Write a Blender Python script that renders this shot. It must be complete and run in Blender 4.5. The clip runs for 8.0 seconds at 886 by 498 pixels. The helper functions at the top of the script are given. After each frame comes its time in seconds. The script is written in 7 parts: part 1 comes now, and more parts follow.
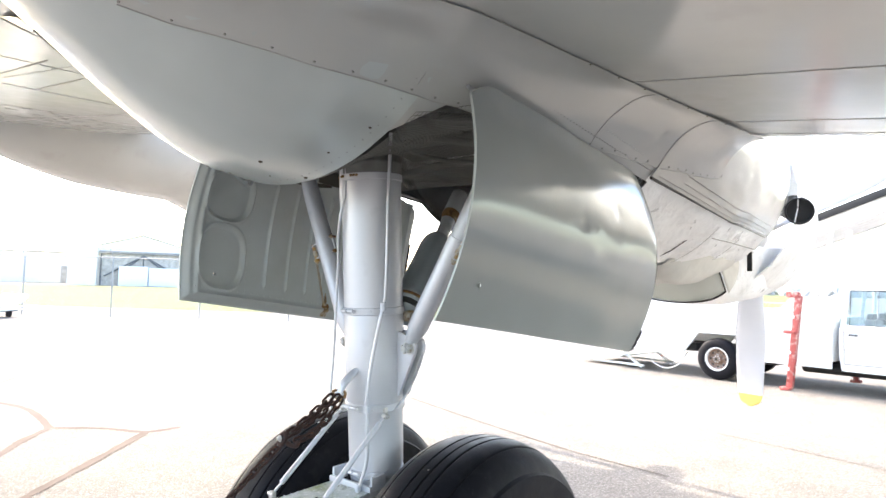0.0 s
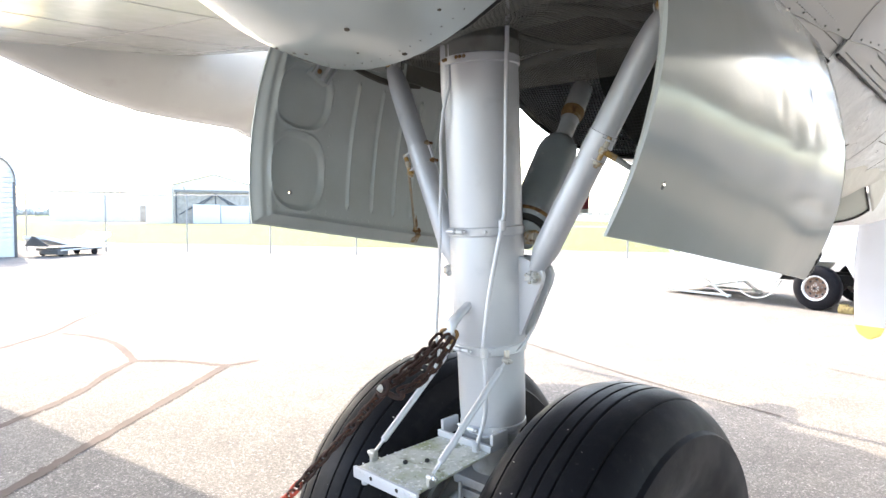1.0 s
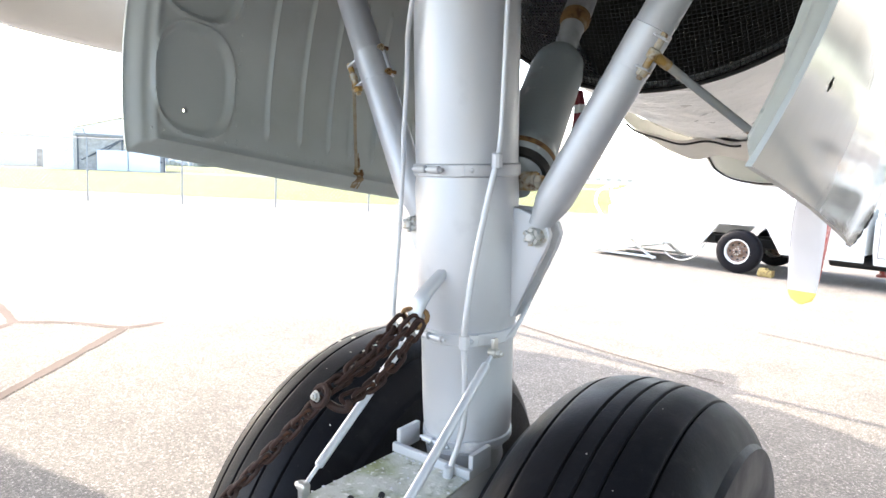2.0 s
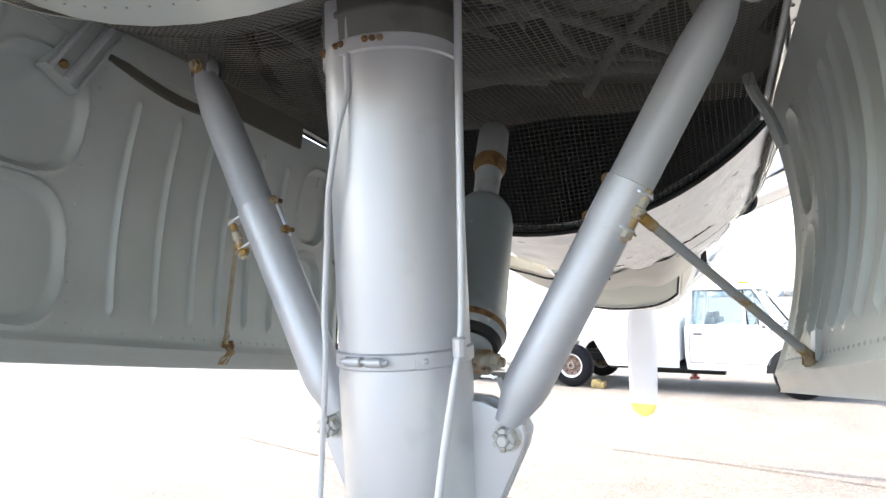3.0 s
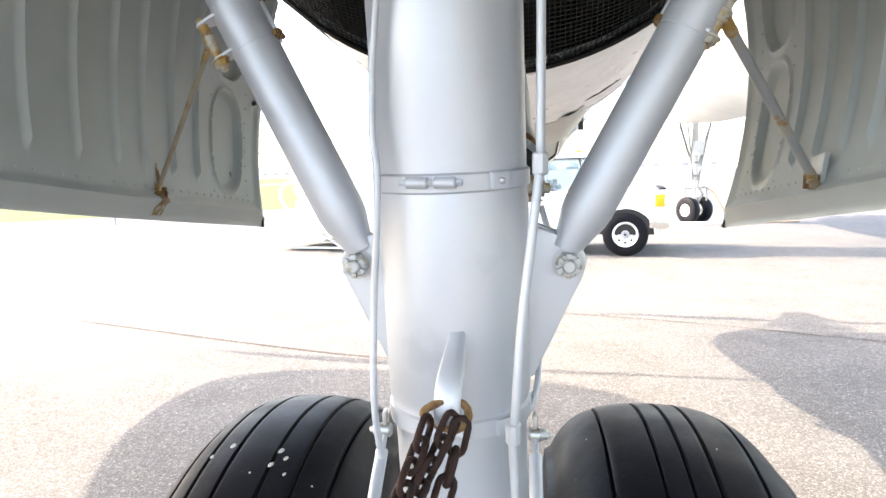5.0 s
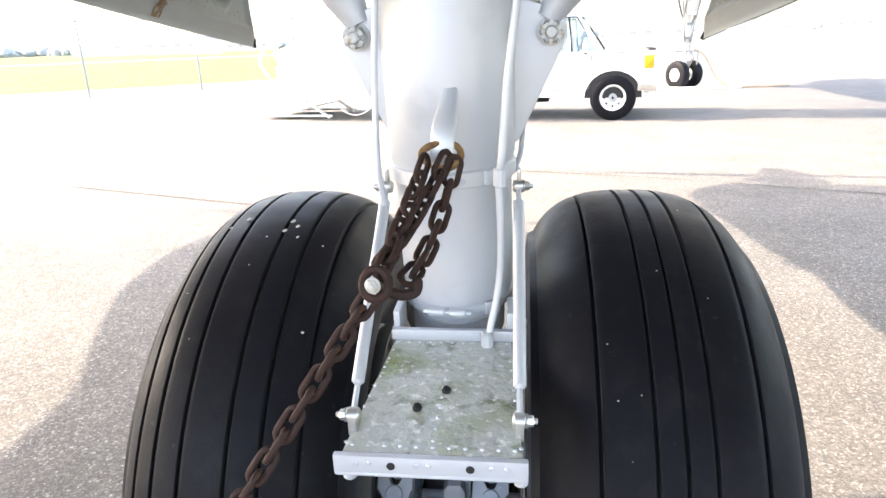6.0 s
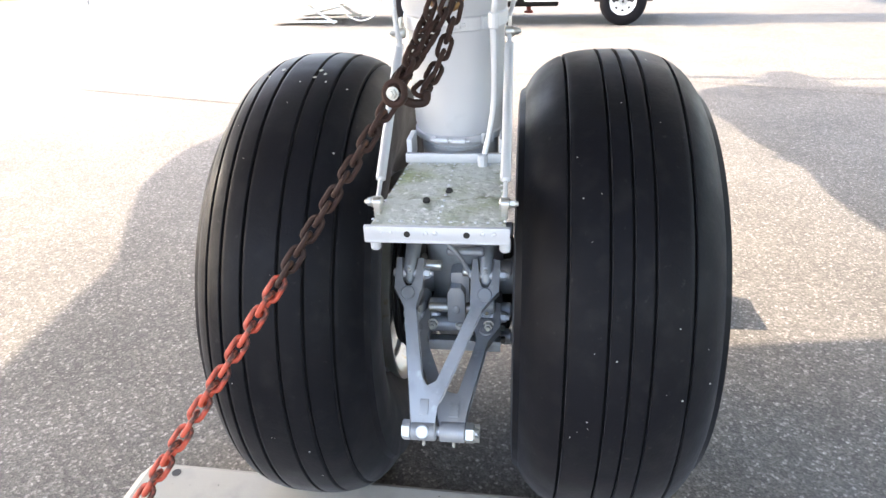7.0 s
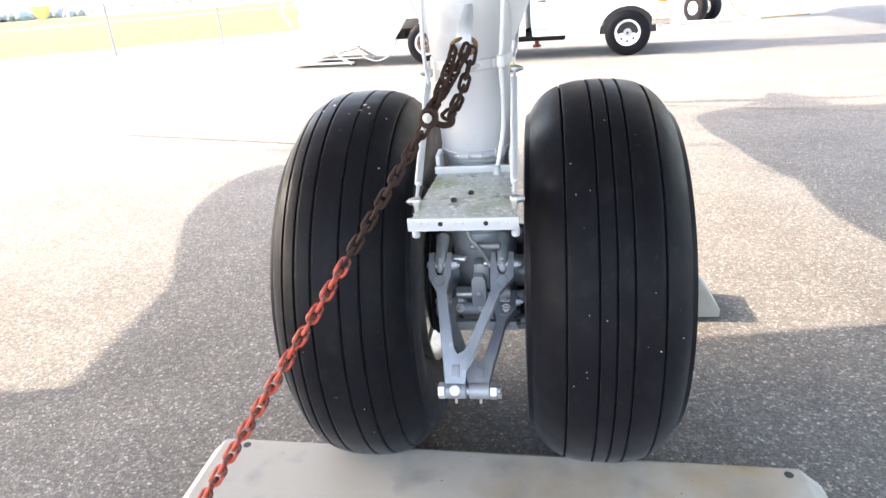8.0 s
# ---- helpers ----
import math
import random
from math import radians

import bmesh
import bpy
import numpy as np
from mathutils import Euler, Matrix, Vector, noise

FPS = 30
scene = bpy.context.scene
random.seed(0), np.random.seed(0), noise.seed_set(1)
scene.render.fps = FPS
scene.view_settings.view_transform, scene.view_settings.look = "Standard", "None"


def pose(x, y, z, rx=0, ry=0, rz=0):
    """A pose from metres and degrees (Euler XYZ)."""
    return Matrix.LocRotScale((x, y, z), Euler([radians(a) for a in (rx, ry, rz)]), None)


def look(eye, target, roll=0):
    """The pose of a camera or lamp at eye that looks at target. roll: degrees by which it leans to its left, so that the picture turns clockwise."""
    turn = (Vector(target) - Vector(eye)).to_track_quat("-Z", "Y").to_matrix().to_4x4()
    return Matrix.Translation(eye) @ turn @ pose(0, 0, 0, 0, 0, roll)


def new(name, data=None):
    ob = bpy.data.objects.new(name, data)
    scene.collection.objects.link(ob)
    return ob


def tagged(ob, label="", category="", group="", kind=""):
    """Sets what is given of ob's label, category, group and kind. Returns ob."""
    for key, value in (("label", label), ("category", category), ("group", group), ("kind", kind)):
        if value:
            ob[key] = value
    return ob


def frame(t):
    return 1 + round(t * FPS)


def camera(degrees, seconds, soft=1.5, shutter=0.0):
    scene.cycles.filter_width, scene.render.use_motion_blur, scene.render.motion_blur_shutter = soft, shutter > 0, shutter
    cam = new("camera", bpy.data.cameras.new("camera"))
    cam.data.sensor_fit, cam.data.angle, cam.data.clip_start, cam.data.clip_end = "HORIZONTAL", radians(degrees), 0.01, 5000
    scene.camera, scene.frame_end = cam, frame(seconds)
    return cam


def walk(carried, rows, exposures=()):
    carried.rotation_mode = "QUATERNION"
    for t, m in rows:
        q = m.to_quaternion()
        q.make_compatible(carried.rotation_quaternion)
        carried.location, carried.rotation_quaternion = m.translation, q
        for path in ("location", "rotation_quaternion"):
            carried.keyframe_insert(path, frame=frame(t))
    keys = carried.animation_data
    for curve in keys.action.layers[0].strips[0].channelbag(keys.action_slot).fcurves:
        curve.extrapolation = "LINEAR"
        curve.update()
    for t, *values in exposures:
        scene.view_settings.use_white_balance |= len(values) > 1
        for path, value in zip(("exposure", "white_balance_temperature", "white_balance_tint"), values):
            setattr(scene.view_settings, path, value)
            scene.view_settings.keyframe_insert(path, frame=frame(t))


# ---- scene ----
cam = camera(69.3, 8.0)
PATH = [
    (0, (1.636, -1.601, 1.655), (0.382, -0.047, 1.766), 1.5),
    (0.5, (1.422, -1.478, 1.632), (0.018, -0.055, 1.684), 1.4),
    (1, (1.201, -1.363, 1.598), (-0.196, 0.064, 1.496), 0.4),
    (1.2, (1.114, -1.3, 1.583), (-0.253, 0.152, 1.428), 0.8),
    (2.3, (0.644, -0.983, 1.544), (-0.47, 0.666, 1.345), 0.5),
    (2.5, (0.565, -0.965, 1.575), (-0.451, 0.756, 1.502), -1.1),
    (3, (0.454, -0.896, 1.643), (-0.302, 0.948, 1.801), -0.9),
    (3.5, (0.395, -0.796, 1.696), (-0.262, 1.052, 2.082), -0.9),
    (4, (0.321, -0.774, 1.711), (-0.256, 1.084, 2.176), -0.6),
    (4.3, (0.236, -0.79, 1.678), (-0.227, 1.115, 2.071), -0.7),
    (4.5, (0.18, -0.81, 1.648), (-0.209, 1.138, 1.883), -1.8),
    (4.6, (0.155, -0.823, 1.618), (-0.2, 1.138, 1.783), -2.5),
    (4.7, (0.14, -0.833, 1.603), (-0.192, 1.139, 1.641), -2.2),
    (5.8, (0.098, -0.966, 1.459), (-0.107, 0.959, 0.955), -1.8),
    (6, (0.116, -1.004, 1.428), (-0.114, 0.884, 0.809), -2.0),
    (6.5, (0.149, -1.136, 1.375), (-0.155, 0.663, 0.557), -1.9),
    (7, (0.151, -1.293, 1.359), (-0.096, 0.497, 0.502), -2.2),
    (7.5, (0.122, -1.5, 1.389), (-0.089, 0.321, 0.588), -3.5),
    (8, (0.175, -1.627, 1.407), (-0.127, 0.198, 0.647), -4.6),
]
EXPOSURES = [(0.0, 2.52, 6590, 11), (4.0, 2.51, 6570, 11), (6.0, 2.59, 6880, 13), (8.0, 2.61, 6880, 13)]
walk(cam, [(t, look(eye, target, roll)) for t, eye, target, roll in PATH], EXPOSURES)

# ---- light ----
SUN_DIR = Vector((-1.33, 0.20, 1.0)).normalized()
SKY_STRENGTH, SUN_STRENGTH = 0.226, 2.24
world = bpy.data.worlds.new("world")
scene.world = world
world.use_nodes = True
wn = world.node_tree.nodes
sky = wn.new("ShaderNodeTexSky")
sky.sky_type, sky.sun_disc = "NISHITA", False
sky.sun_elevation = math.asin(SUN_DIR.z)
sky.sun_rotation = math.atan2(SUN_DIR.x, SUN_DIR.y)
sky.air_density, sky.dust_density, sky.ozone_density = 1.0, 2.6, 1.0
world.node_tree.links.new(sky.outputs[0], wn["Background"].inputs[0])
wn["Background"].inputs[1].default_value = SKY_STRENGTH
sun = new("sun", bpy.data.lights.new("sun", "SUN"))
sun.data.energy, sun.data.angle, sun.data.color = SUN_STRENGTH, radians(0.6), (1.0, 0.885, 0.75)
sun.matrix_world = look((0, 0, 30), Vector((0, 0, 30)) - SUN_DIR)


# ---- materials ----
def rgb(c):
    return (*c, 1.0) if len(c) == 3 else c


def material(name, base, rough=0.5, metal=0.0, spots=(), bump=(), vary=0.0, rough_vary=0.0, spec=0.5, per_piece=0.0):
    """spots: (colour, scale, low, high, detail) layers of noise; bump: (scale, strength, distance) layers; vary: large soft variation."""
    m = bpy.data.materials.new(name)
    m.use_nodes = True
    nt = m.node_tree
    nodes, link = nt.nodes, nt.links.new
    bsdf = nodes["Principled BSDF"]
    co = nodes.new("ShaderNodeTexCoord").outputs["Object"]
    colour = nodes.new("ShaderNodeRGB")
    colour.outputs[0].default_value = rgb(base)
    out = colour.outputs[0]

    def noise_at(scale, detail=5.0):
        n = nodes.new("ShaderNodeTexNoise")
        n.inputs["Scale"].default_value, n.inputs["Detail"].default_value = scale, detail
        link(co, n.inputs["Vector"])
        return n.outputs["Fac"]

    if vary:
        ramp = nodes.new("ShaderNodeMapRange")
        ramp.inputs["From Min"].default_value, ramp.inputs["From Max"].default_value = 0.3, 0.7
        ramp.inputs["To Min"].default_value, ramp.inputs["To Max"].default_value = 1 - vary, 1 + vary
        link(noise_at(1.7, 6.0), ramp.inputs["Value"])
        mul = nodes.new("ShaderNodeVectorMath")
        mul.operation = "SCALE"
        link(out, mul.inputs[0])
        link(ramp.outputs[0], mul.inputs["Scale"])
        out = mul.outputs[0]
    if per_piece:
        info = nodes.new("ShaderNodeObjectInfo")
        ramp = nodes.new("ShaderNodeMapRange")
        ramp.inputs["To Min"].default_value, ramp.inputs["To Max"].default_value = 1 - per_piece, 1 + per_piece
        link(info.outputs["Random"], ramp.inputs["Value"])
        mul = nodes.new("ShaderNodeVectorMath")
        mul.operation = "SCALE"
        link(out, mul.inputs[0])
        link(ramp.outputs[0], mul.inputs["Scale"])
        out = mul.outputs[0]
    for c, scale, low, high, detail in spots:
        ramp = nodes.new("ShaderNodeMapRange")
        ramp.inputs["From Min"].default_value, ramp.inputs["From Max"].default_value = low, high
        link(noise_at(scale, detail), ramp.inputs["Value"])
        mix = nodes.new("ShaderNodeMix")
        mix.data_type = "RGBA"
        link(ramp.outputs[0], mix.inputs["Factor"])
        link(out, mix.inputs["A"])
        mix.inputs["B"].default_value = rgb(c)
        out = mix.outputs["Result"]
    link(out, bsdf.inputs["Base Color"])
    bsdf.inputs["Roughness"].default_value = rough
    bsdf.inputs["Metallic"].default_value = metal
    bsdf.inputs["Specular IOR Level"].default_value = spec
    if rough_vary:
        ramp = nodes.new("ShaderNodeMapRange")
        ramp.inputs["From Min"].default_value, ramp.inputs["From Max"].default_value = 0.3, 0.7
        ramp.inputs["To Min"].default_value, ramp.inputs["To Max"].default_value = rough - rough_vary, rough + rough_vary
        link(noise_at(9.0, 6.0), ramp.inputs["Value"])
        link(ramp.outputs[0], bsdf.inputs["Roughness"])
    normal = None
    for scale, strength, distance in bump:
        b = nodes.new("ShaderNodeBump")
        b.inputs["Strength"].default_value, b.inputs["Distance"].default_value = strength, distance
        link(noise_at(scale, 4.0), b.inputs["Height"])
        if normal:
            link(normal, b.inputs["Normal"])
        normal = b.outputs[0]
    if normal:
        link(normal, bsdf.inputs["Normal"])
    return m


def ground_material():
    """Old exposed-aggregate asphalt: pale and dark stones in a grey binder, with soft stains."""
    m = material("asphalt", (0.176, 0.163, 0.146), 0.95, bump=((60, 0.2, 0.003),), vary=0.10, spec=0.12,
                 spots=(((0.142, 0.133, 0.121), 0.6, 0.5, 0.8, 6), ((0.196, 0.181, 0.160), 2.6, 0.5, 0.85, 5)))
    nt = m.node_tree
    nodes, link = nt.nodes, nt.links.new
    bsdf = nodes["Principled BSDF"]
    co = nodes.new("ShaderNodeTexCoord").outputs["Object"]
    prev = bsdf.inputs["Base Color"].links[0].from_socket
    for scale, lo, hi, blend, sharp in ((170.0, 0.80, 1.30, 0.9, 1.4), (120.0, 0.88, 2.0, 0.5, 9.0), (60.0, 0.90, 1.22, 0.3, 2.2)):
        v = nodes.new("ShaderNodeTexVoronoi")
        v.inputs["Scale"].default_value = scale
        link(co, v.inputs["Vector"])
        sep = nodes.new("ShaderNodeSeparateColor")
        link(v.outputs["Color"], sep.inputs[0])
        power = nodes.new("ShaderNodeMath")
        power.operation = "POWER"
        link(sep.outputs[0], power.inputs[0])
        power.inputs[1].default_value = sharp
        ramp = nodes.new("ShaderNodeMapRange")
        ramp.inputs["To Min"].default_value, ramp.inputs["To Max"].default_value = lo, hi
        link(power.outputs[0], ramp.inputs["Value"])
        mul = nodes.new("ShaderNodeVectorMath")
        mul.operation = "SCALE"
        link(prev, mul.inputs[0])
        link(ramp.outputs[0], mul.inputs["Scale"])
        prev = mul.outputs[0]
        b = nodes.new("ShaderNodeBump")
        b.inputs["Strength"].default_value, b.inputs["Distance"].default_value = 0.5 * blend, 0.004
        link(v.outputs["Distance"], b.inputs["Height"])
        if bsdf.inputs["Normal"].links:
            link(bsdf.inputs["Normal"].links[0].from_socket, b.inputs["Normal"])
        link(b.outputs[0], bsdf.inputs["Normal"])
    link(prev, bsdf.inputs["Base Color"])
    return m


M = {
    "asphalt": ground_material(),
    "sealant": material("sealant", (0.098, 0.078, 0.066), 0.9, vary=0.2, spec=0.12, bump=((40, 0.4, 0.006),)),
    "grass": material("grass", (0.12, 0.142, 0.055), 0.95, vary=0.3, spec=0.1, spots=(((0.14, 0.13, 0.045), 0.35, 0.45, 0.7, 6),), bump=((14, 0.8, 0.05),)),
    "nacelle": material("nacelle_paint", (0.545, 0.59, 0.578), 0.21, 0.25, vary=0.04, rough_vary=0.04, bump=((1.7, 0.16, 0.012), (9.0, 0.03, 0.004)),
                        spots=(((0.435, 0.47, 0.46), 2.0, 0.45, 0.95, 3),)),
    "wing": material("wing_paint", (0.48, 0.49, 0.47), 0.19, 0.18, vary=0.05, rough_vary=0.04, bump=((1.4, 0.16, 0.012), (8.0, 0.03, 0.004)),
                     spots=(((0.43, 0.43, 0.41), 1.6, 0.5, 0.9, 3), ((0.38, 0.37, 0.345), 4.0, 0.62, 1.0, 3))),
    "fuselage": material("fuselage_paint", (0.62, 0.63, 0.61), 0.42, 0.0, vary=0.05, bump=((1.2, 0.2, 0.012),), spots=(((0.5, 0.49, 0.45), 1.5, 0.55, 0.85, 7),)),
    "cover": material("engine_cover", (0.85, 0.87, 0.87), 0.36, 0.2, vary=0.1, rough_vary=0.1, bump=((7, 0.8, 0.03), (32, 0.6, 0.008)),
                      spots=(((0.64, 0.65, 0.63), 5.0, 0.58, 0.85, 6),)),
    "cloth": material("cloth_cover", (0.66, 0.65, 0.6), 0.8, 0.0, vary=0.1, bump=((9, 0.6, 0.015),)),
    "door_out": material("door_outer_paint", (0.345, 0.37, 0.36), 0.14, 0.20, vary=0.06, rough_vary=0.03, bump=((2.2, 0.20, 0.016), (9.0, 0.07, 0.008)),
                         spots=(((0.32, 0.34, 0.335), 2.0, 0.45, 0.95, 2),)),
    "door_in": material("door_inner_paint", (0.37, 0.405, 0.40), 0.33, 0.0, vary=0.05, rough_vary=0.03, bump=((90, 0.08, 0.001),),
                        spots=(((0.28, 0.30, 0.275), 4.0, 0.45, 0.95, 4), ((0.43, 0.46, 0.43), 16.0, 0.66, 0.95, 5))),
    "silver": material("silver_paint", (0.58, 0.60, 0.64), 0.48, 0.45, vary=0.04, rough_vary=0.05, bump=((60, 0.06, 0.0015), (300, 0.08, 0.0006)),
                       spots=(((0.46, 0.48, 0.52), 11.0, 0.6, 0.85, 6),)),
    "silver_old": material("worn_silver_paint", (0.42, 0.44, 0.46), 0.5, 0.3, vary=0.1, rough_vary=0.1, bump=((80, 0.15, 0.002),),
                           spots=(((0.26, 0.27, 0.27), 18.0, 0.55, 0.75, 6),)),
    "link_grey": material("grey_link_paint", (0.31, 0.32, 0.34), 0.42, 0.3, vary=0.12, rough_vary=0.08, bump=((90, 0.15, 0.0015),), spots=(((0.17, 0.18, 0.195), 14.0, 0.52, 0.8, 6), ((0.40, 0.42, 0.44), 40.0, 0.64, 0.78, 4))),
    "cylinder": material("actuator_paint", (0.30, 0.34, 0.36), 0.42, 0.2, vary=0.1, bump=((50, 0.15, 0.002),),
                         spots=(((0.5, 0.52, 0.52), 26.0, 0.66, 0.72, 3), ((0.2, 0.2, 0.19), 9.0, 0.6, 0.8, 6))),
    "rubber": material("tyre_rubber", (0.0057, 0.0058, 0.0080), 0.52, vary=0.25, rough_vary=0.12, bump=((5, 0.15, 0.01), (160, 0.3, 0.0012), (420, 0.3, 0.0006)), spec=0.10,
                       spots=(((0.0082, 0.0078, 0.0095), 4.0, 0.42, 0.75, 9), ((0.013, 0.0126, 0.0136), 22.0, 0.52, 0.8, 9), ((0.032, 0.031, 0.030), 60.0, 0.66, 0.84, 8), ((0.2, 0.2, 0.19), 90.0, 0.80, 0.84, 2))),
    # darker copy of the rubber, with the shade of the grooves put in
    "groove": material("groove_shade_rubber", (0.004, 0.004, 0.0045), 0.8, spec=0.1),
    "chain_rust": material("rusted_steel", (0.038, 0.0165, 0.012), 0.75, 0.35, bump=((120, 0.6, 0.003),), vary=0.2,
                           spots=(((0.03, 0.018, 0.015), 22.0, 0.48, 0.7, 5), ((0.12, 0.048, 0.024), 45.0, 0.60, 0.78, 5))),
    "chain_red": material("red_painted_steel", (0.44, 0.062, 0.030), 0.6, 0.0, bump=((110, 0.5, 0.002),), vary=0.2,
                          spots=(((0.06, 0.018, 0.012), 30.0, 0.49, 0.62, 6), ((0.52, 0.14, 0.08), 60.0, 0.62, 0.75, 4))),
    "rust": material("rusty_fitting", (0.20, 0.115, 0.045), 0.8, 0.2, vary=0.3, bump=((150, 0.6, 0.002),),
                     spots=(((0.10, 0.045, 0.02), 40.0, 0.5, 0.65, 5), ((0.36, 0.31, 0.22), 24.0, 0.54, 0.7, 5))),
    "rust_spots": material("rust_spotted_steel", (0.46, 0.44, 0.38), 0.55, 0.3, vary=0.15, bump=((120, 0.4, 0.002),),
                           spots=(((0.36, 0.22, 0.06), 30.0, 0.44, 0.60, 5), ((0.13, 0.06, 0.025), 55.0, 0.56, 0.68, 5))),
    "nut_pale": material("silver_nut", (0.52, 0.53, 0.53), 0.5, 0.35, vary=0.1, bump=((120, 0.3, 0.002),), spots=(((0.34, 0.25, 0.11), 55.0, 0.58, 0.70, 5),)),
    "stay_grey": material("grey_stay_paint", (0.33, 0.345, 0.35), 0.5, 0.2, vary=0.1, bump=((80, 0.2, 0.002),), spots=(((0.40, 0.37, 0.30), 12.0, 0.5, 0.7, 5), ((0.33, 0.20, 0.07), 26.0, 0.60, 0.68, 5))),
    "steel": material("bare_steel", (0.52, 0.52, 0.5), 0.35, 0.8, rough_vary=0.1, spots=(((0.4, 0.3, 0.14), 30.0, 0.62, 0.78, 5),)),
    "plate": material("fender_plate", (0.50, 0.52, 0.48), 0.40, 0.25, vary=0.12, rough_vary=0.12, bump=((16, 0.9, 0.010), (55, 0.8, 0.006), (160, 0.4, 0.0015)),
                      spots=(((0.24, 0.28, 0.10), 9.0, 0.48, 0.74, 9), ((0.18, 0.19, 0.12), 30.0, 0.56, 0.72, 8), ((0.70, 0.70, 0.67), 70.0, 0.58, 0.66, 6))),
    "concrete": material("wheel_stop_concrete", (0.37, 0.345, 0.30), 0.8, vary=0.1, bump=((35, 0.25, 0.004), (180, 0.2, 0.001)),
                         spots=(((0.27, 0.19, 0.10), 2.1, 0.54, 0.78, 6), ((0.23, 0.22, 0.2), 7.0, 0.54, 0.8, 6), ((0.1, 0.09, 0.08), 60.0, 0.74, 0.78, 2))),
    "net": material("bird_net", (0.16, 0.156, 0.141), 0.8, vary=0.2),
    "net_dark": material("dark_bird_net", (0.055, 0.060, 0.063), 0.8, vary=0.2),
    # these two well tones have the shade of the well put into them
    "well": material("shade_dark_well", (0.03, 0.03, 0.028), 0.7, vary=0.25, bump=((20, 0.4, 0.006),), spots=(((0.014, 0.014, 0.013), 6.0, 0.5, 0.75, 6),)),
    "well_grey": material("shade_grey_well", (0.15, 0.15, 0.145), 0.65, 0.1, vary=0.2, bump=((60, 0.3, 0.003),), spots=(((0.07, 0.068, 0.06), 9.0, 0.5, 0.75, 6),)),
    "stay_brown": material("brown_stained_steel", (0.31, 0.27, 0.20), 0.6, 0.2, vary=0.2, spots=(((0.22, 0.14, 0.06), 30.0, 0.5, 0.7, 5),)),
    "rust_stain": material("thin_rust_stain", (0.235, 0.165, 0.085), 0.7, 0.0, vary=0.25, spots=(((0.13, 0.07, 0.03), 40.0, 0.5, 0.7, 5), ((0.34, 0.33, 0.28), 60.0, 0.52, 0.66, 5))),
    "black": material("black_soot_metal", (0.02, 0.02, 0.02), 0.6, 0.3, vary=0.3),
    "white": material("white_vehicle_paint", (0.78, 0.79, 0.78), 0.3, vary=0.03, bump=((3, 0.1, 0.006),)),
    "white_dirty": material("dirty_white_steel", (0.66, 0.65, 0.62), 0.55, vary=0.1, spots=(((0.45, 0.4, 0.33), 6.0, 0.6, 0.8, 6),)),
    "red": material("red_jack_paint", (0.36, 0.07, 0.06), 0.55, vary=0.15, spots=(((0.48, 0.30, 0.26), 12.0, 0.52, 0.66, 6), ((0.24, 0.04, 0.03), 9.0, 0.58, 0.75, 6))),
    "maroon": material("maroon_cloth", (0.16, 0.022, 0.03), 0.85, vary=0.15),
    "hose": material("faded_orange_hose", (0.55, 0.36, 0.2), 0.7, vary=0.1),
    "amber": material("amber_lens", (0.75, 0.36, 0.02), 0.25),
    "chrome": material("chrome", (0.7, 0.7, 0.7), 0.2, 1.0),
    "hubwhite": material("white_wheel", (0.62, 0.62, 0.6), 0.4, vary=0.1),
    "hubrust": material("rusty_wheel_centre", (0.16, 0.1, 0.07), 0.7, vary=0.3, spots=(((0.3, 0.28, 0.25), 30.0, 0.55, 0.7, 5),)),
    "blade": material("propeller_blade_grey", (0.52, 0.52, 0.55), 0.45, 0.2, vary=0.05),
    "yellow": material("yellow_tip", (0.74, 0.50, 0.14), 0.5, vary=0.08),
    "scoop": material("scoop_panel", (0.56, 0.59, 0.54), 0.45, 0.1, vary=0.06),
    "galv": material("galvanised_steel", (0.30, 0.30, 0.29), 0.55, 0.3, vary=0.1),
    "metal_wall": material("metal_cladding", (0.78, 0.71, 0.62), 0.8, 0.0, spec=0.15, vary=0.05, bump=((0.8, 0.1, 0.02),)),
    "roof": material("metal_roof", (0.24, 0.23, 0.22), 0.7, 0.0, vary=0.1),
    "hangar_dark": material("dark_opening", (0.42, 0.375, 0.32), 0.8, vary=0.2),
    # much paler than foliage: distance haze is mixed into this grey
    "leaf": material("haze_pale_foliage", (0.33, 0.34, 0.32), 0.9, vary=0.3),
    "dolly": material("grey_steel_dolly", (0.12, 0.12, 0.12), 0.6, 0.3, vary=0.2),
    "brass": material("brassy_stone", (0.33, 0.25, 0.09), 0.6, vary=0.4, spots=(((0.12, 0.08, 0.03), 25.0, 0.5, 0.65, 5),)),
    "speck": material("brown_screw", (0.075, 0.062, 0.045), 0.8, vary=0.3),
    "seam_soft": material("soft_seam", (0.36, 0.36, 0.34), 0.6, vary=0.2),
    # rubber of the sagging seal, also the painted shade on the hinge leaf
    "old_seal": material("perished_rubber_and_shade", (0.105, 0.10, 0.084), 0.85, vary=0.25, spec=0.2, bump=((60, 0.3, 0.003),)),
    "mark": material("dark_seam", (0.24, 0.24, 0.225), 0.7, vary=0.2),
    "paint_spatter": material("pale_spatter", (0.55, 0.54, 0.5), 0.7, vary=0.2),
    "asphalt_dark": material("oil_stain", (0.09, 0.085, 0.08), 0.8, vary=0.2),
}
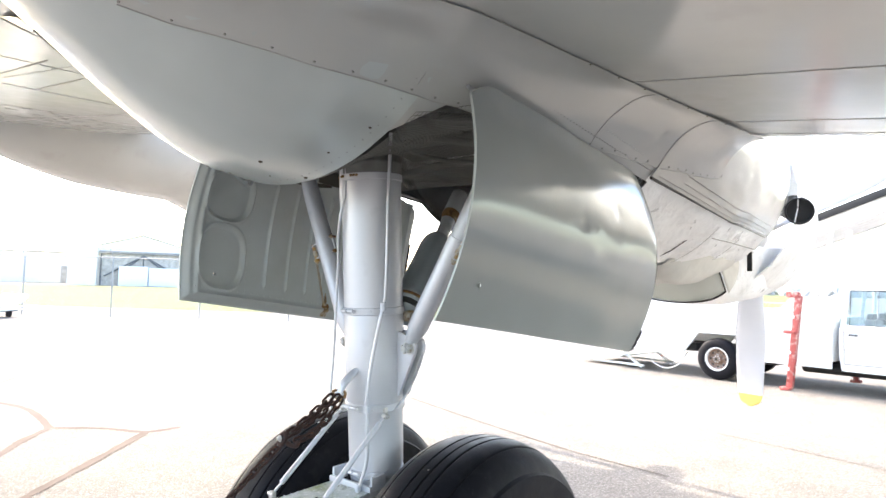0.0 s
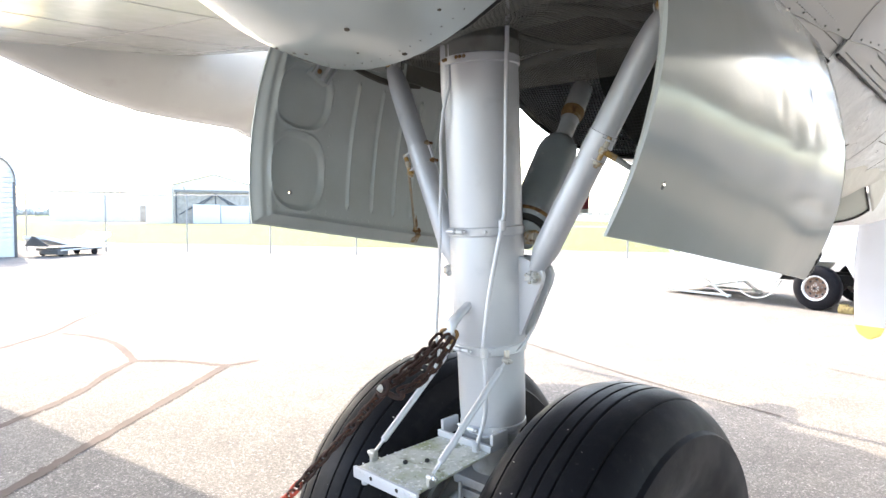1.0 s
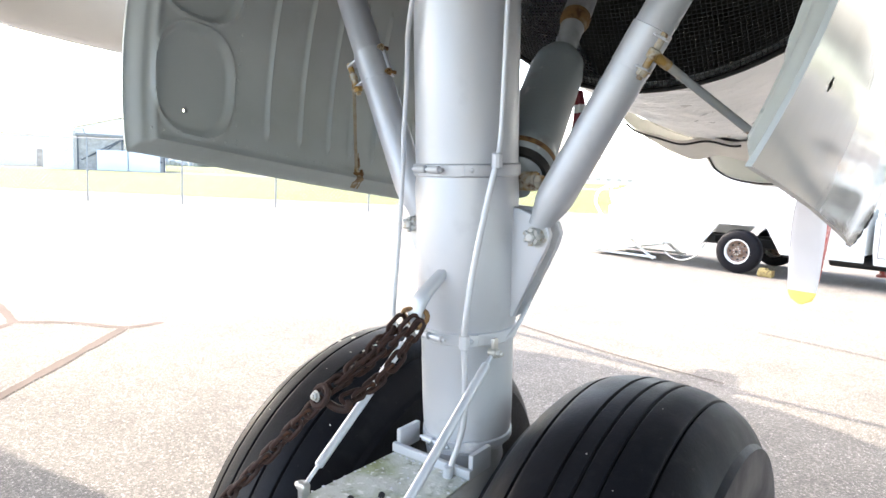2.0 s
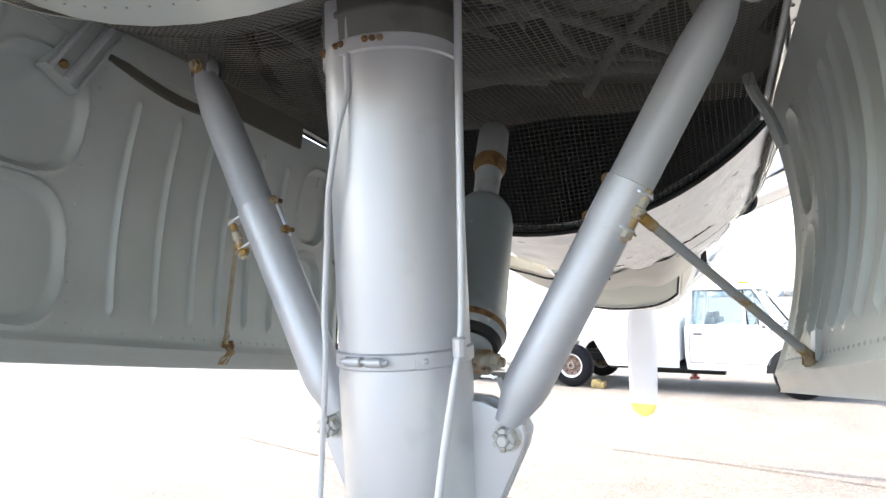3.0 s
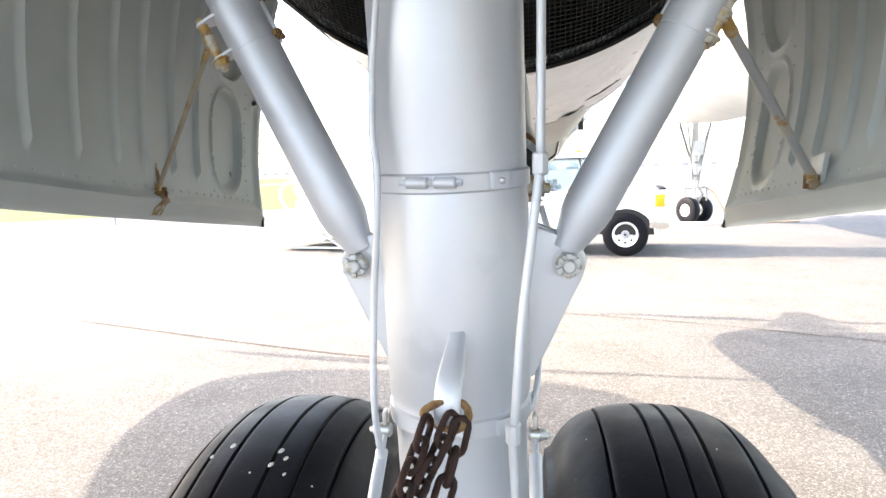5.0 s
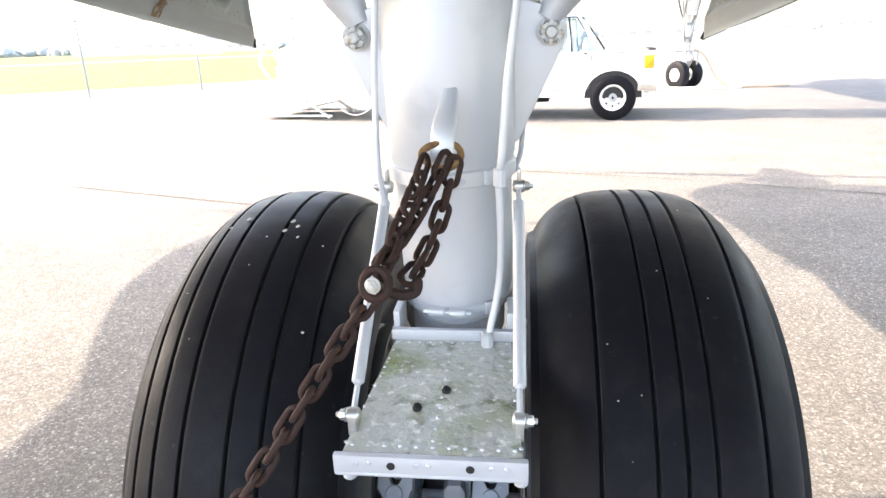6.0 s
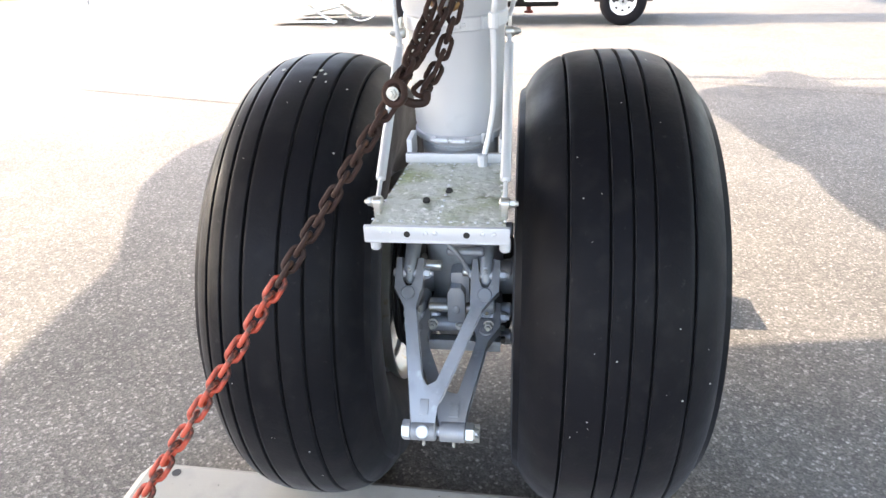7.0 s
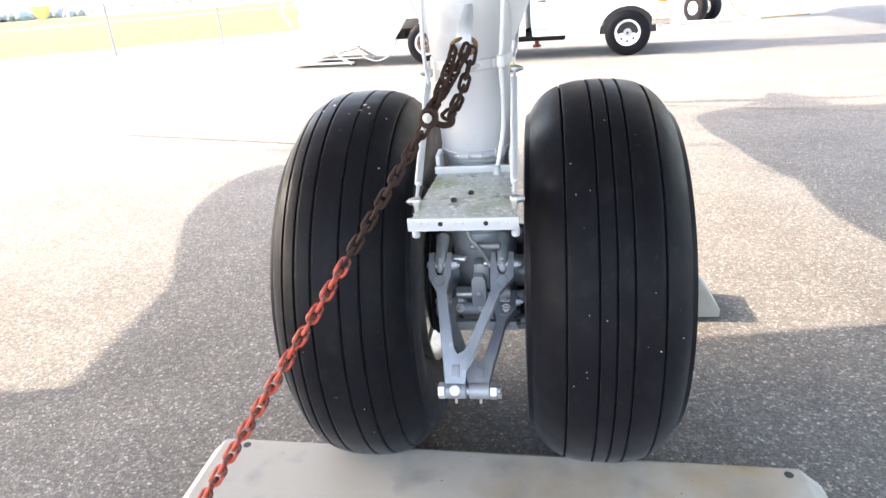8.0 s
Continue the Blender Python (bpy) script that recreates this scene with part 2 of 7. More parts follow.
# dry dust on the old rubber catches light at a slant
dusty = M["rubber"].node_tree.nodes["Principled BSDF"]
dusty.inputs["Sheen Weight"].default_value = 0.10
dusty.inputs["Sheen Roughness"].default_value = 0.4
dusty.inputs["Sheen Tint"].default_value = (0.9, 0.9, 0.95, 1.0)
glass = bpy.data.materials.new("window_glass")
glass.use_nodes = True
gb = glass.node_tree.nodes["Principled BSDF"]
gb.inputs["Base Color"].default_value = (0.75, 0.85, 0.88, 1)
gb.inputs["Roughness"].default_value = 0.03
gb.inputs["Transmission Weight"].default_value = 0.9
gb.inputs["IOR"].default_value = 1.05
M["glass"] = glass


# ---- building helpers ----
def thing(name, at, label, category, group="", kind=""):
    """An Empty at the base of a thing, which parents its parts."""
    ob = new(name)
    ob.empty_display_size = 0.1
    ob.matrix_basis = Matrix.Translation(at)
    return tagged(ob, label, category, group, kind)


def mesh_of(name, bm, mat, smooth=35):
    me = bpy.data.meshes.new(name)
    bm.to_mesh(me)
    bm.free()
    for one in (mat if isinstance(mat, (list, tuple)) else [mat]):
        me.materials.append(M[one])
    if smooth:
        me.shade_smooth()
        me.set_sharp_from_angle(angle=radians(smooth))
    return me


def part(name, bm, mat, parent, label="", smooth=35):
    """A bmesh in world coordinates as one mesh object under a thing or under a part."""
    ob = new(name, bm if isinstance(bm, bpy.types.Mesh) else mesh_of(name, bm, mat, smooth))
    ob.parent = parent
    if parent.type == "EMPTY":
        ob.matrix_parent_inverse = parent.matrix_basis.inverted()
    return tagged(ob, label)


def setting(name, bm, mat, label, category, kind="structure", smooth=35):
    return tagged(new(name, mesh_of(name, bm, mat, smooth)), label, category, "", kind)


def nut(parent, c, d, r, h, mat="rust", name="bolt"):
    """One nut with its bolt end, as a part of its own."""
    bm = bmesh.new()
    hexnut(bm, c, d, r, h)
    return part(name, bm, mat, parent)


def V(*a):
    return Vector(a)


def frame_to(p0, p1):
    """A matrix at p0 whose z points to p1."""
    p0, p1 = Vector(p0), Vector(p1)
    return Matrix.Translation(p0) @ (p1 - p0).to_track_quat("Z", "Y").to_matrix().to_4x4()


def lathe(bm, profile, m, seg=32, mat=0, closed=False):
    """Turns (radius, height) pairs about the z of m."""
    rings = []
    for r, h in profile:
        if r < 1e-6:
            rings.append([bm.verts.new(m @ V(0, 0, h))])
        else:
            rings.append([bm.verts.new(m @ V(r * math.cos(2 * math.pi * i / seg), r * math.sin(2 * math.pi * i / seg), h)) for i in range(seg)])
    pairs = list(zip(rings, rings[1:])) + ([(rings[-1], rings[0])] if closed else [])
    for a, b in pairs:
        for i in range(seg):
            j = (i + 1) % seg
            vs = [a[i % len(a)], a[j % len(a)], b[j % len(b)], b[i % len(b)]]
            vs = [v for k, v in enumerate(vs) if v not in vs[:k]]
            if len(vs) > 2:
                f = bm.faces.new(vs)
                f.material_index = mat
    return bm


def rod(bm, p0, p1, r0, r1=None, seg=16, soft=0.0, mat=0):
    """A closed round bar, with softened ends."""
    r1 = r0 if r1 is None else r1
    h = (Vector(p1) - Vector(p0)).length
    s = min(soft, 0.45 * h, r0, r1)
    prof = [(0, 0), (r0 - s, 0)] + ([(r0, s), (r1, h - s)] if s else [(r1, h)]) + ([(r1 - s, h)] if s else []) + [(0, h)]
    return lathe(bm, prof, frame_to(p0, p1), seg, mat)


def tube(bm, pts, r, seg=8, closed=False, mat=0):
    """A round bar along a polyline."""
    pts = [Vector(p) for p in pts]
    n = len(pts)
    rings, up = [], None
    for i, p in enumerate(pts):
        a = pts[(i - 1) % n] if closed or i > 0 else p
        b = pts[(i + 1) % n] if closed or i < n - 1 else p
        d = (b - a).normalized()
        if up is None:
            up = d.orthogonal().normalized()
        side = (up - d * up.dot(d)).normalized()
        up = side
        other = d.cross(side)
        rr = r[i] if isinstance(r, (list, tuple)) else r
        rings.append([bm.verts.new(p + rr * (side * math.cos(2 * math.pi * k / seg) + other * math.sin(2 * math.pi * k / seg))) for k in range(seg)])
    for a, b in list(zip(rings, rings[1:])) + ([(rings[-1], rings[0])] if closed else []):
        for k in range(seg):
            bm.faces.new((a[k], a[(k + 1) % seg], b[(k + 1) % seg], b[k])).material_index = mat
    if not closed:
        bm.faces.new(rings[0][::-1]).material_index = mat
        bm.faces.new(rings[-1]).material_index = mat
    return bm


def smooth_path(pts, steps=6):
    """A Catmull-Rom line through points."""
    pts = [Vector(p) for p in pts]
    out = []
    for i in range(len(pts) - 1):
        p0, p1, p2, p3 = pts[max(i - 1, 0)], pts[i], pts[i + 1], pts[min(i + 2, len(pts) - 1)]
        for k in range(steps):
            t = k / steps
            out.append(0.5 * (2 * p1 + (p2 - p0) * t + (2 * p0 - 5 * p1 + 4 * p2 - p3) * t * t + (3 * p1 - p0 - 3 * p2 + p3) * t ** 3))
    return out + [pts[-1]]


def box(bm, centre, size, m=None, bevel=0.0, mat=0):
    """A box with bevelled edges."""
    m = m or Matrix.Identity(4)
    made = bmesh.ops.create_cube(bm, size=1.0, matrix=m @ Matrix.Translation(centre) @ Matrix.Diagonal((*size, 1)))["verts"]
    faces = {f for v in made for f in v.link_faces}
    for f in faces:
        f.material_index = mat
    if bevel:
        edges = list({e for v in made for e in v.link_edges})
        res = bmesh.ops.bevel(bm, geom=edges, offset=bevel, segments=2, affect="EDGES", profile=0.6)
        for f in res["faces"]:
            f.material_index = mat
    return bm


def prism(bm, outline, m, thick, mat=0, bevel=0.0):
    """A flat plate: the outline in the xy of m, thick along its z, centred."""
    lo = [bm.verts.new(m @ V(x, y, -thick / 2)) for x, y in outline]
    hi = [bm.verts.new(m @ V(x, y, thick / 2)) for x, y in outline]
    n = len(outline)
    faces = [bm.faces.new(lo[::-1]), bm.faces.new(hi)] + [bm.faces.new((lo[i], lo[(i + 1) % n], hi[(i + 1) % n], hi[i])) for i in range(n)]
    for f in faces:
        f.material_index = mat
    if bevel:
        edges = [e for f in faces[:2] for e in f.edges]
        bmesh.ops.bevel(bm, geom=edges, offset=bevel, segments=2, affect="EDGES", profile=0.6)
    return bm


def sheet(bm, fn, nu, nv, mat=0, skip=None):
    """A grid of fn(u, v), u and v from 0 to 1."""
    vs = [[bm.verts.new(fn(i / nu, j / nv)) for j in range(nv + 1)] for i in range(nu + 1)]
    for i in range(nu):
        for j in range(nv):
            if skip and skip((i + 0.5) / nu, (j + 0.5) / nv):
                continue
            bm.faces.new((vs[i][j], vs[i + 1][j], vs[i + 1][j + 1], vs[i][j + 1])).material_index = mat
    return vs


def slab(bm, top, bottom, nu, nv, mats=(0, 0, 0)):
    """A closed shell between two grids."""
    a, b = sheet(bm, top, nu, nv, mats[0]), sheet(bm, bottom, nu, nv, mats[1])
    rim_a = [a[i][0] for i in range(nu)] + [a[nu][j] for j in range(nv)] + [a[i][nv] for i in range(nu, 0, -1)] + [a[0][j] for j in range(nv, 0, -1)]
    rim_b = [b[i][0] for i in range(nu)] + [b[nu][j] for j in range(nv)] + [b[i][nv] for i in range(nu, 0, -1)] + [b[0][j] for j in range(nv, 0, -1)]
    n = len(rim_a)
    for k in range(n):
        bm.faces.new((rim_a[k], rim_a[(k + 1) % n], rim_b[(k + 1) % n], rim_b[k])).material_index = mats[2]
    bmesh.ops.recalc_face_normals(bm, faces=bm.faces)
    return bm


def ball(bm, c, r, m=None, mat=0, u=8, v=6):
    made = bmesh.ops.create_uvsphere(bm, u_segments=u, v_segments=v, radius=1.0, matrix=(m or Matrix.Translation(c)) @ Matrix.Diagonal((r, r, r, 1) if not isinstance(r, tuple) else (*r, 1)))
    for f in {f for w in made["verts"] for f in w.link_faces}:
        f.material_index = mat
    return bm


def hexnut(bm, c, d, r, h, mat=0):
    """A hexagonal nut at c, along d, with a bolt end."""
    c, d = Vector(c), Vector(d).normalized()
    m = frame_to(c, c + d)
    lathe(bm, [(0, 0), (r, 0), (r, h * 0.8), (r * 0.86, h), (0, h)], m, 6, mat)
    lathe(bm, [(0, h), (r * 0.55, h), (r * 0.55, h * 1.5), (r * 0.4, h * 1.65), (0, h * 1.65)], m, 10, mat)
    lathe(bm, [(0, -h * 0.25), (r * 1.25, -h * 0.25), (r * 1.25, 0), (0, 0)], m, 16, mat)
    return bm


def lerp(a, b, t):
    return a + (b - a) * t


def table(x, rows):
    """A piecewise-linear look-up, smoothed at its knots."""
    if x <= rows[0][0]:
        return rows[0][1]
    for (x0, y0), (x1, y1) in zip(rows, rows[1:]):
        if x <= x1:
            t = (x - x0) / (x1 - x0)
            return y0 + (y1 - y0) * t
    return rows[-1][1]


def B():
    return bmesh.new()


# ---- ground ----
def build_ground():
    bm = B()
    s = 4000.0
    steps = [-s, -1500, -500, -200, -75, -25, -10, 0, 10, 25, 75, 200, 500, 1500, s]
    vs = [[bm.verts.new((x, y, 0.0)) for y in steps] for x in steps]
    for i in range(len(steps) - 1):
        for j in range(len(steps) - 1):
            bm.faces.new((vs[i][j], vs[i + 1][j], vs[i + 1][j + 1], vs[i][j + 1]))
    setting("ground", bm, "asphalt", "pale worn asphalt apron with exposed stones", "ground", smooth=0)


def ribbon(bm, pts, w, z, seed=0):
    """A flat uneven strip on the ground."""
    rnd = random.Random(seed)
    path = smooth_path([(x, y, z) for x, y in pts], 7)
    prev = None
    for i, p in enumerate(path):
        d = (path[min(i + 1, len(path) - 1)] - path[max(i - 1, 0)]).normalized()
        n = V(-d.y, d.x, 0)
        ww = w * rnd.uniform(0.7, 1.25) / 2
        pair = (bm.verts.new(p + n * ww), bm.verts.new(p - n * ww))
        if prev:
            bm.faces.new((prev[0], pair[0], pair[1], prev[1]))
        prev = pair


FENCE_A, FENCE_B = V(-44.81, -5.51, 0), V(-2.74, 28.35, 0)


def build_ground_marks():
    bm = B()
    for k, (w, pts) in enumerate((
            (0.085, [(-6.02, 1.22), (-6.62, 1.34), (-7.31, 1.42), (-7.95, 1.32), (-8.34, 1.14)]),
            (0.075, [(-6.6, -1.0), (-7.3, -0.15), (-8.04, 0.61), (-8.54, 1.09), (-9.46, 1.69), (-10.09, 2.2)]),
            (0.025, [(-10.09, 2.2), (-11.6, 3.8), (-13.47, 5.72), (-16.06, 8.72)]),
            (0.085, [(-6.01, 1.25), (-5.62, 1.61), (-5.17, 1.83), (-5.11, 2.2)]),
            (0.085, [(-6.02, 1.22), (-5.63, 0.84), (-5.18, 0.5), (-4.84, 0.16), (-4.61, -0.13), (-4.1, -0.75), (-3.6, -1.4)]),
            (0.085, [(-5.14, 1.84), (-4.52, 1.13), (-3.92, 0.43), (-3.63, 0.09), (-3.37, -0.21), (-3.18, -0.43), (-2.7, -1.05)]),
            (0.05, [(-15.6, 11.29), (-16.9, 12.9), (-18.37, 14.4)]),
            (0.022, [(-4.92, 5.57), (-3.19, 4.96), (-2.29, 4.65), (-1.43, 4.39), (-0.4, 4.2)]),
            (0.018, [(-0.6, 6.35), (0.39, 6.09), (1.79, 5.63), (2.86, 5.14), (4.2, 4.6)]))):
        ribbon(bm, pts, w, 0.002 + 0.0005 * k, k)
    setting("crack_sealant", bm, "sealant", "brown crack repairs crossing the asphalt", "crack repair", smooth=0)
    rnd = random.Random(5)
    bm = B()
    for _ in range(26):
        x, y = rnd.uniform(-0.6, 3), rnd.uniform(0.6, 4)
        r = rnd.uniform(0.004, 0.010)
        vs = [bm.verts.new((x + r * rnd.uniform(0.6, 1.2) * math.cos(a), y + r * rnd.uniform(0.6, 1.2) * math.sin(a), 0.005)) for a in (0, 1, 2.1, 3.1, 4.2, 5.2)]
        bm.faces.new(vs)
    setting("tar_spots", bm, "asphalt_dark", "small dark tar spots on the asphalt", "spots", "stuff", smooth=0)
    # grass beyond the fence, widening away to the left, and the open field behind
    d = (FENCE_B - FENCE_A).normalized()
    n = V(-d.y, d.x, 0)
    bm = B()
    for a0, a1, slope in ((7.6, 78.0, -0.11), (96.0, 1500.0, 0.0)):
        rows = []
        for q in (-900, -300, -90, -30, 0, 10, 20, 30, 40, 51.3):
            row = []
            for k in range(5):
                w = max(2.2, a0 + slope * (q - 20)) if k == 0 else lerp(a0, a1, k / 4)
                row.append(bm.verts.new(FENCE_A + d * (q if q < 50 else 51.3 + 0.546 * w) + n * w))
            rows.append(row)
        for r0, r1 in zip(rows, rows[1:]):
            for k in range(4):
                bm.faces.new((r0[k], r1[k], r1[k + 1], r0[k + 1]))
    for v in bm.verts:
        v.co.z = 0.012
    setting("grass", bm, "grass", "sunlit mown grass beyond the wire fence", "grass", "stuff", smooth=0)


# ---- aircraft ----
def nac_bottom(y):
    return table(y, [(-2.0, 3.0), (-1.3, 2.66), (-1.08, 2.50), (-0.93, 2.40), (-0.79, 2.30), (-0.63, 2.205), (-0.5, 2.145), (-0.35, 2.12), (1.1, 1.93), (2.4, 1.78), (3.6, 1.75), (4.1, 1.88)])


def nac_radius(y):
    return table(y, [(-2.0, 0.35), (-1.08, 0.72), (-0.5, 0.86), (-0.35, 0.88), (1.1, 0.90), (2.6, 0.86), (3.6, 0.77), (4.1, 0.69)])


def nac_point(y, a, grow=0.0):
    """A point of the nacelle's skin: y along it, a the angle from its keel."""
    r = nac_radius(y)
    c = nac_bottom(y) + r
    return V((r + grow) * math.sin(a), y, c - (r + grow) * math.cos(a))


LIP = math.asin(0.66 / 0.89)


def foil(u, x):
    """The wing's section at x: u from 0 to 1 runs round it, from trailing edge over the top and back below."""
    le, te = 1.86 + 0.11 * min(x, 0.8), -2.2 + 0.02 * (0.8 - x)
    up = u < 0.5
    s = abs(2 * u - 1)
    y = le + (te - le) * (1 - math.cos(s * math.pi / 2))
    q = (le - y) / (le - te)
    return V(x, y, wing_mid(x) + foil_depth(q) * (0.80 if up else -0.20) - 0.05 * q)


def foil_depth(q):
    q = min(1.0, max(0.0, q))
    return 0.60 * (1.48 * math.sqrt(q) - 0.63 * q - 1.76 * q * q + 1.42 * q ** 3 - 0.51 * q ** 4)


def wing_mid(x):
    return 2.57 + 0.110 * (0.6 - x)


def wing_under(x, y):
    """The wing's lower skin over a ground point."""
    le, te = 1.86 + 0.11 * min(x, 0.8), -2.2 + 0.02 * (0.8 - x)
    q = (le - y) / (le - te)
    return V(x, y, wing_mid(x) - 0.20 * foil_depth(q) - 0.05 * q)


def build_aircraft():
    plane = thing("aircraft", (0, 0, 1.0), "large grey and white propeller airliner standing on its landing gear", "aircraft")
    bm = B()
    sheet(bm, lambda a, u: foil(u, lerp(-14.0, 4.6, a)), 50, 60)
    part("wing", bm, "wing", plane, "light grey painted wing underside with panel seams")
    # fuselage, inboard of this gear leg
    def fus(a, u):
        y = lerp(-12.0, 21.6, a)
        ang = u * 2 * math.pi
        r = table(y, [(-12, 0.9), (-5, 1.5), (-3, 1.58), (16.0, 1.58), (18.5, 1.45), (20.0, 1.12), (21.0, 0.72), (21.5, 0.3), (21.6, 0.02)])
        mid = table(y, [(-12, 4.7), (-5, 4.05), (-3, 3.98), (10.0, 3.85), (18.5, 3.62), (21.6, 3.5)])
        return V(4.60 + r * math.sin(ang), y, mid - r * math.cos(ang))
    bm = B()
    sheet(bm, fus, 80, 56)
    part("fuselage", bm, "fuselage", plane, "white painted fuselage", smooth=60)
    # rear nacelle body behind the wheel well
    bm = B()
    sheet(bm, lambda a, u: nac_point(lerp(-2.0, -0.33, a), lerp(-2.4, 2.4, u)), 34, 56)
    sheet(bm, lambda a, u: nac_point(lerp(-0.33, -1.6, a), lerp(-2.4, 2.4, u), -0.018), 20, 56)
    part("nacelle_tail", bm, "nacelle", plane, "blue-grey painted rear nacelle fairing", smooth=60)
    # sides above the doors
    for sgn, nm in ((-1, "nacelle_side"), (1, "nacelle_side")):
        bm = B()
        def low(y):
            return LIP - (0.055 if sgn < 0 else 0.0) - 0.30 * max(0.0, (-0.08 - y) / 0.25) ** 1.6
        slab(bm, lambda a, u: nac_point(lerp(-0.33, 1.1, a), sgn * lerp(low(lerp(-0.33, 1.1, a)), 2.2, u)), lambda a, u: nac_point(lerp(-0.33, 1.1, a), sgn * lerp(low(lerp(-0.33, 1.1, a)), 2.2, u), -0.02), 32, 14)
        part(nm, bm, "wing", plane, smooth=50)
    # forward nacelle, wrapped in a silvery cover
    def wrinkle(y, a):
        return 0.014 * noise.noise(V(y * 3.0 + a * 2.0, a * 7.0 - y * 3.0, 1.3)) + 0.014 * (abs(noise.noise(V(y * 2.2 + a * 3.0, a * 26.0 - y * 12, 4.0))) - 0.55)
    def hem(y):
        return LIP + 0.03 + 0.035 * (y - 1.1)
    def cover(a, u):
        y = lerp(1.1, 4.08, a)
        ang = lerp(-1.0, 1.0, u) * (hem(y) + 0.06)
        return nac_point(y, ang, wrinkle(y, ang) * min(1, a * 5))
    bm = B()
    sheet(bm, cover, 110, 130)
    sheet(bm, lambda a, u: nac_point(lerp(1.1, 2.2, a), lerp(-2.6, 2.6, u), -0.03), 10, 60)
    part("nacelle_cover", bm, "cover", plane, "crinkled silver-white sheet wrapped round the nacelle", smooth=80)
    for q in (-1, 1):
        def upper(a, u):
            y = lerp(1.1, 4.08, a)
            ang = lerp(hem(y), 2.6, u ** 1.4)
            dent = 0.010 * noise.noise(V(y * 2.6, ang * 5.0, 7.0 + q)) + 0.004 * noise.noise(V(y * 7.0, ang * 13.0, q))
            return nac_point(y, q * ang, 0.010 + dent * min(1.0, 4 * u + 0.3) * min(1.0, a * 6))
        bm = B()
        slab(bm, upper, lambda a, u: upper(a, u) * 1.0 + V(-q * 0.004, 0, 0.004), 70, 44)
        skin = part("nacelle_skin", bm, "wing", plane, "dented grey-white nacelle skin above the cover", smooth=70)
        bm = B()
        tube(bm, [upper(k / 30, 0.0) + V(q * 0.001, 0, -0.003) for k in range(17)], [lerp(0.007, 0.002, k / 16) for k in range(17)], 6)
        part("dark_gap", bm, "black", skin, "dark gap under the skin's edge", smooth=60)
        for u, r in ((0.045, 0.0022), (0.085, 0.0018), (0.13, 0.0022)):
            bm = B()
            tube(bm, [upper(lerp(0.12 if u > 0.05 else 0.02, 0.97, k / 50), u) + V(q * 0.002, 0, -0.001) for k in range(51)], r, 5)
            part("long_seam", bm, "mark", skin, smooth=0)
    # seams, rivet rows and stains on the skins
    def seam(name, pts, r=0.0010, mat="mark"):
        bm = B()
        tube(bm, pts, r, 5)
        part(name, bm, mat, plane, smooth=0)
    def rivet_row(pts, r, mat, name="rivet_row"):
        bm = B()
        for p in pts:
            ball(bm, p, (r, r, r * 0.7), None, 0, 6, 4)
        tagged(part(name, bm, mat, plane, smooth=60), kind="stuff")
    for s in (-1, 1):
        join, ang = [], []
        ys = [lerp(-1.0, 1.80, k / 31) for k in range(32)]
        for y in ys:
            best = min((abs(wing_under(nac_point(y, s * a).x, y).z - nac_point(y, s * a).z), a) for a in [0.5 + 0.01 * q for q in range(140)])[1]
            join.append(nac_point(y, s * best, 0.0))
            ang.append(best)
        def fillet(a, u, drop=0.0):
            k = min(31, int(round(a * 31)))
            y = ys[k]
            p0, p1 = nac_point(y, s * (ang[k] - 0.24), 0.0), join[k]
            p2 = wing_under(p1.x + s * 0.15, y)
            out = (1 - u) ** 2 * p0 + 2 * u * (1 - u) * p1 + u * u * p2
            ripple = 0.004 * noise.noise(V(y * 4.0, u * 3.0, s)) * math.sin(math.pi * u)
            lift = 0.016 * min(1.0, max(0.0, (y - 0.95) / 0.15))
            return out + V(s * (0.0015 + ripple + lift), 0, -0.003 - ripple - lift * 0.6)
        bm = B()
        sheet(bm, fillet, 31, 14)
        part("wing_fillet", bm, "wing", plane, "smooth fillet skin between nacelle and wing", smooth=80)
        seam("wing_joint", [fillet(k / 31, 1.0) + V(0, 0, -0.001) for k in range(32)], 0.0015)
        rivet_row([fillet(k / 31, 0.98) + V(0, 0, -0.001) for k in range(12, 32, 2)], 0.0045, "speck")
        seam("fillet_edge", [fillet(k / 31, 0.0) + V(s * 0.0005, 0, -0.001) for k in range(32)], 0.0014, "seam_soft")
        rivet_row([fillet(k / 31, 0.03) + V(s * 0.001, 0, -0.001) for k in range(0, 32)], 0.0042, "mark")
        for k in (17, 23):
            seam("fillet_seam", [fillet(k / 31, q / 14) + V(s * 0.001, 0, -0.001) for q in range(15)], 0.0009)
        seam("panel_seam", [nac_point(y, s * (LIP + 0.13), 0.001) for y in [lerp(-0.3, 1.08, k / 30) for k in range(31)]])
        rivet_row([nac_point(lerp(-0.3, 1.08, k / 60), s * (LIP + 0.055), 0.001) for k in range(61)], 0.0032, "mark")
        rivet_row([nac_point(lerp(-0.3, 1.08, k / 60), s * (LIP + 0.10), 0.001) for k in range(61)], 0.0028, "silver_old")
        for y in (2.3, 2.9, 3.9, 4.02):
            seam("ring_seam", [nac_point(y, s * lerp(0.2, LIP, k / 20), 0.003) for k in range(21)])
        # shade of creases in the cover, drawn as thin dark lines
        for a0 in (0.75, 0.9, 1.02):
            seam("cover_crease", [nac_point(lerp(2.35, 3.95, k / 12), s * (a0 + 0.04 * k / 12), 0.006) for k in range(13)], 0.003, "mark")
    seam("ring_seam", [nac_point(-0.36, lerp(LIP - 0.1, 1.1, k / 20), 0.0005) for k in range(21)], 0.001, "seam_soft")
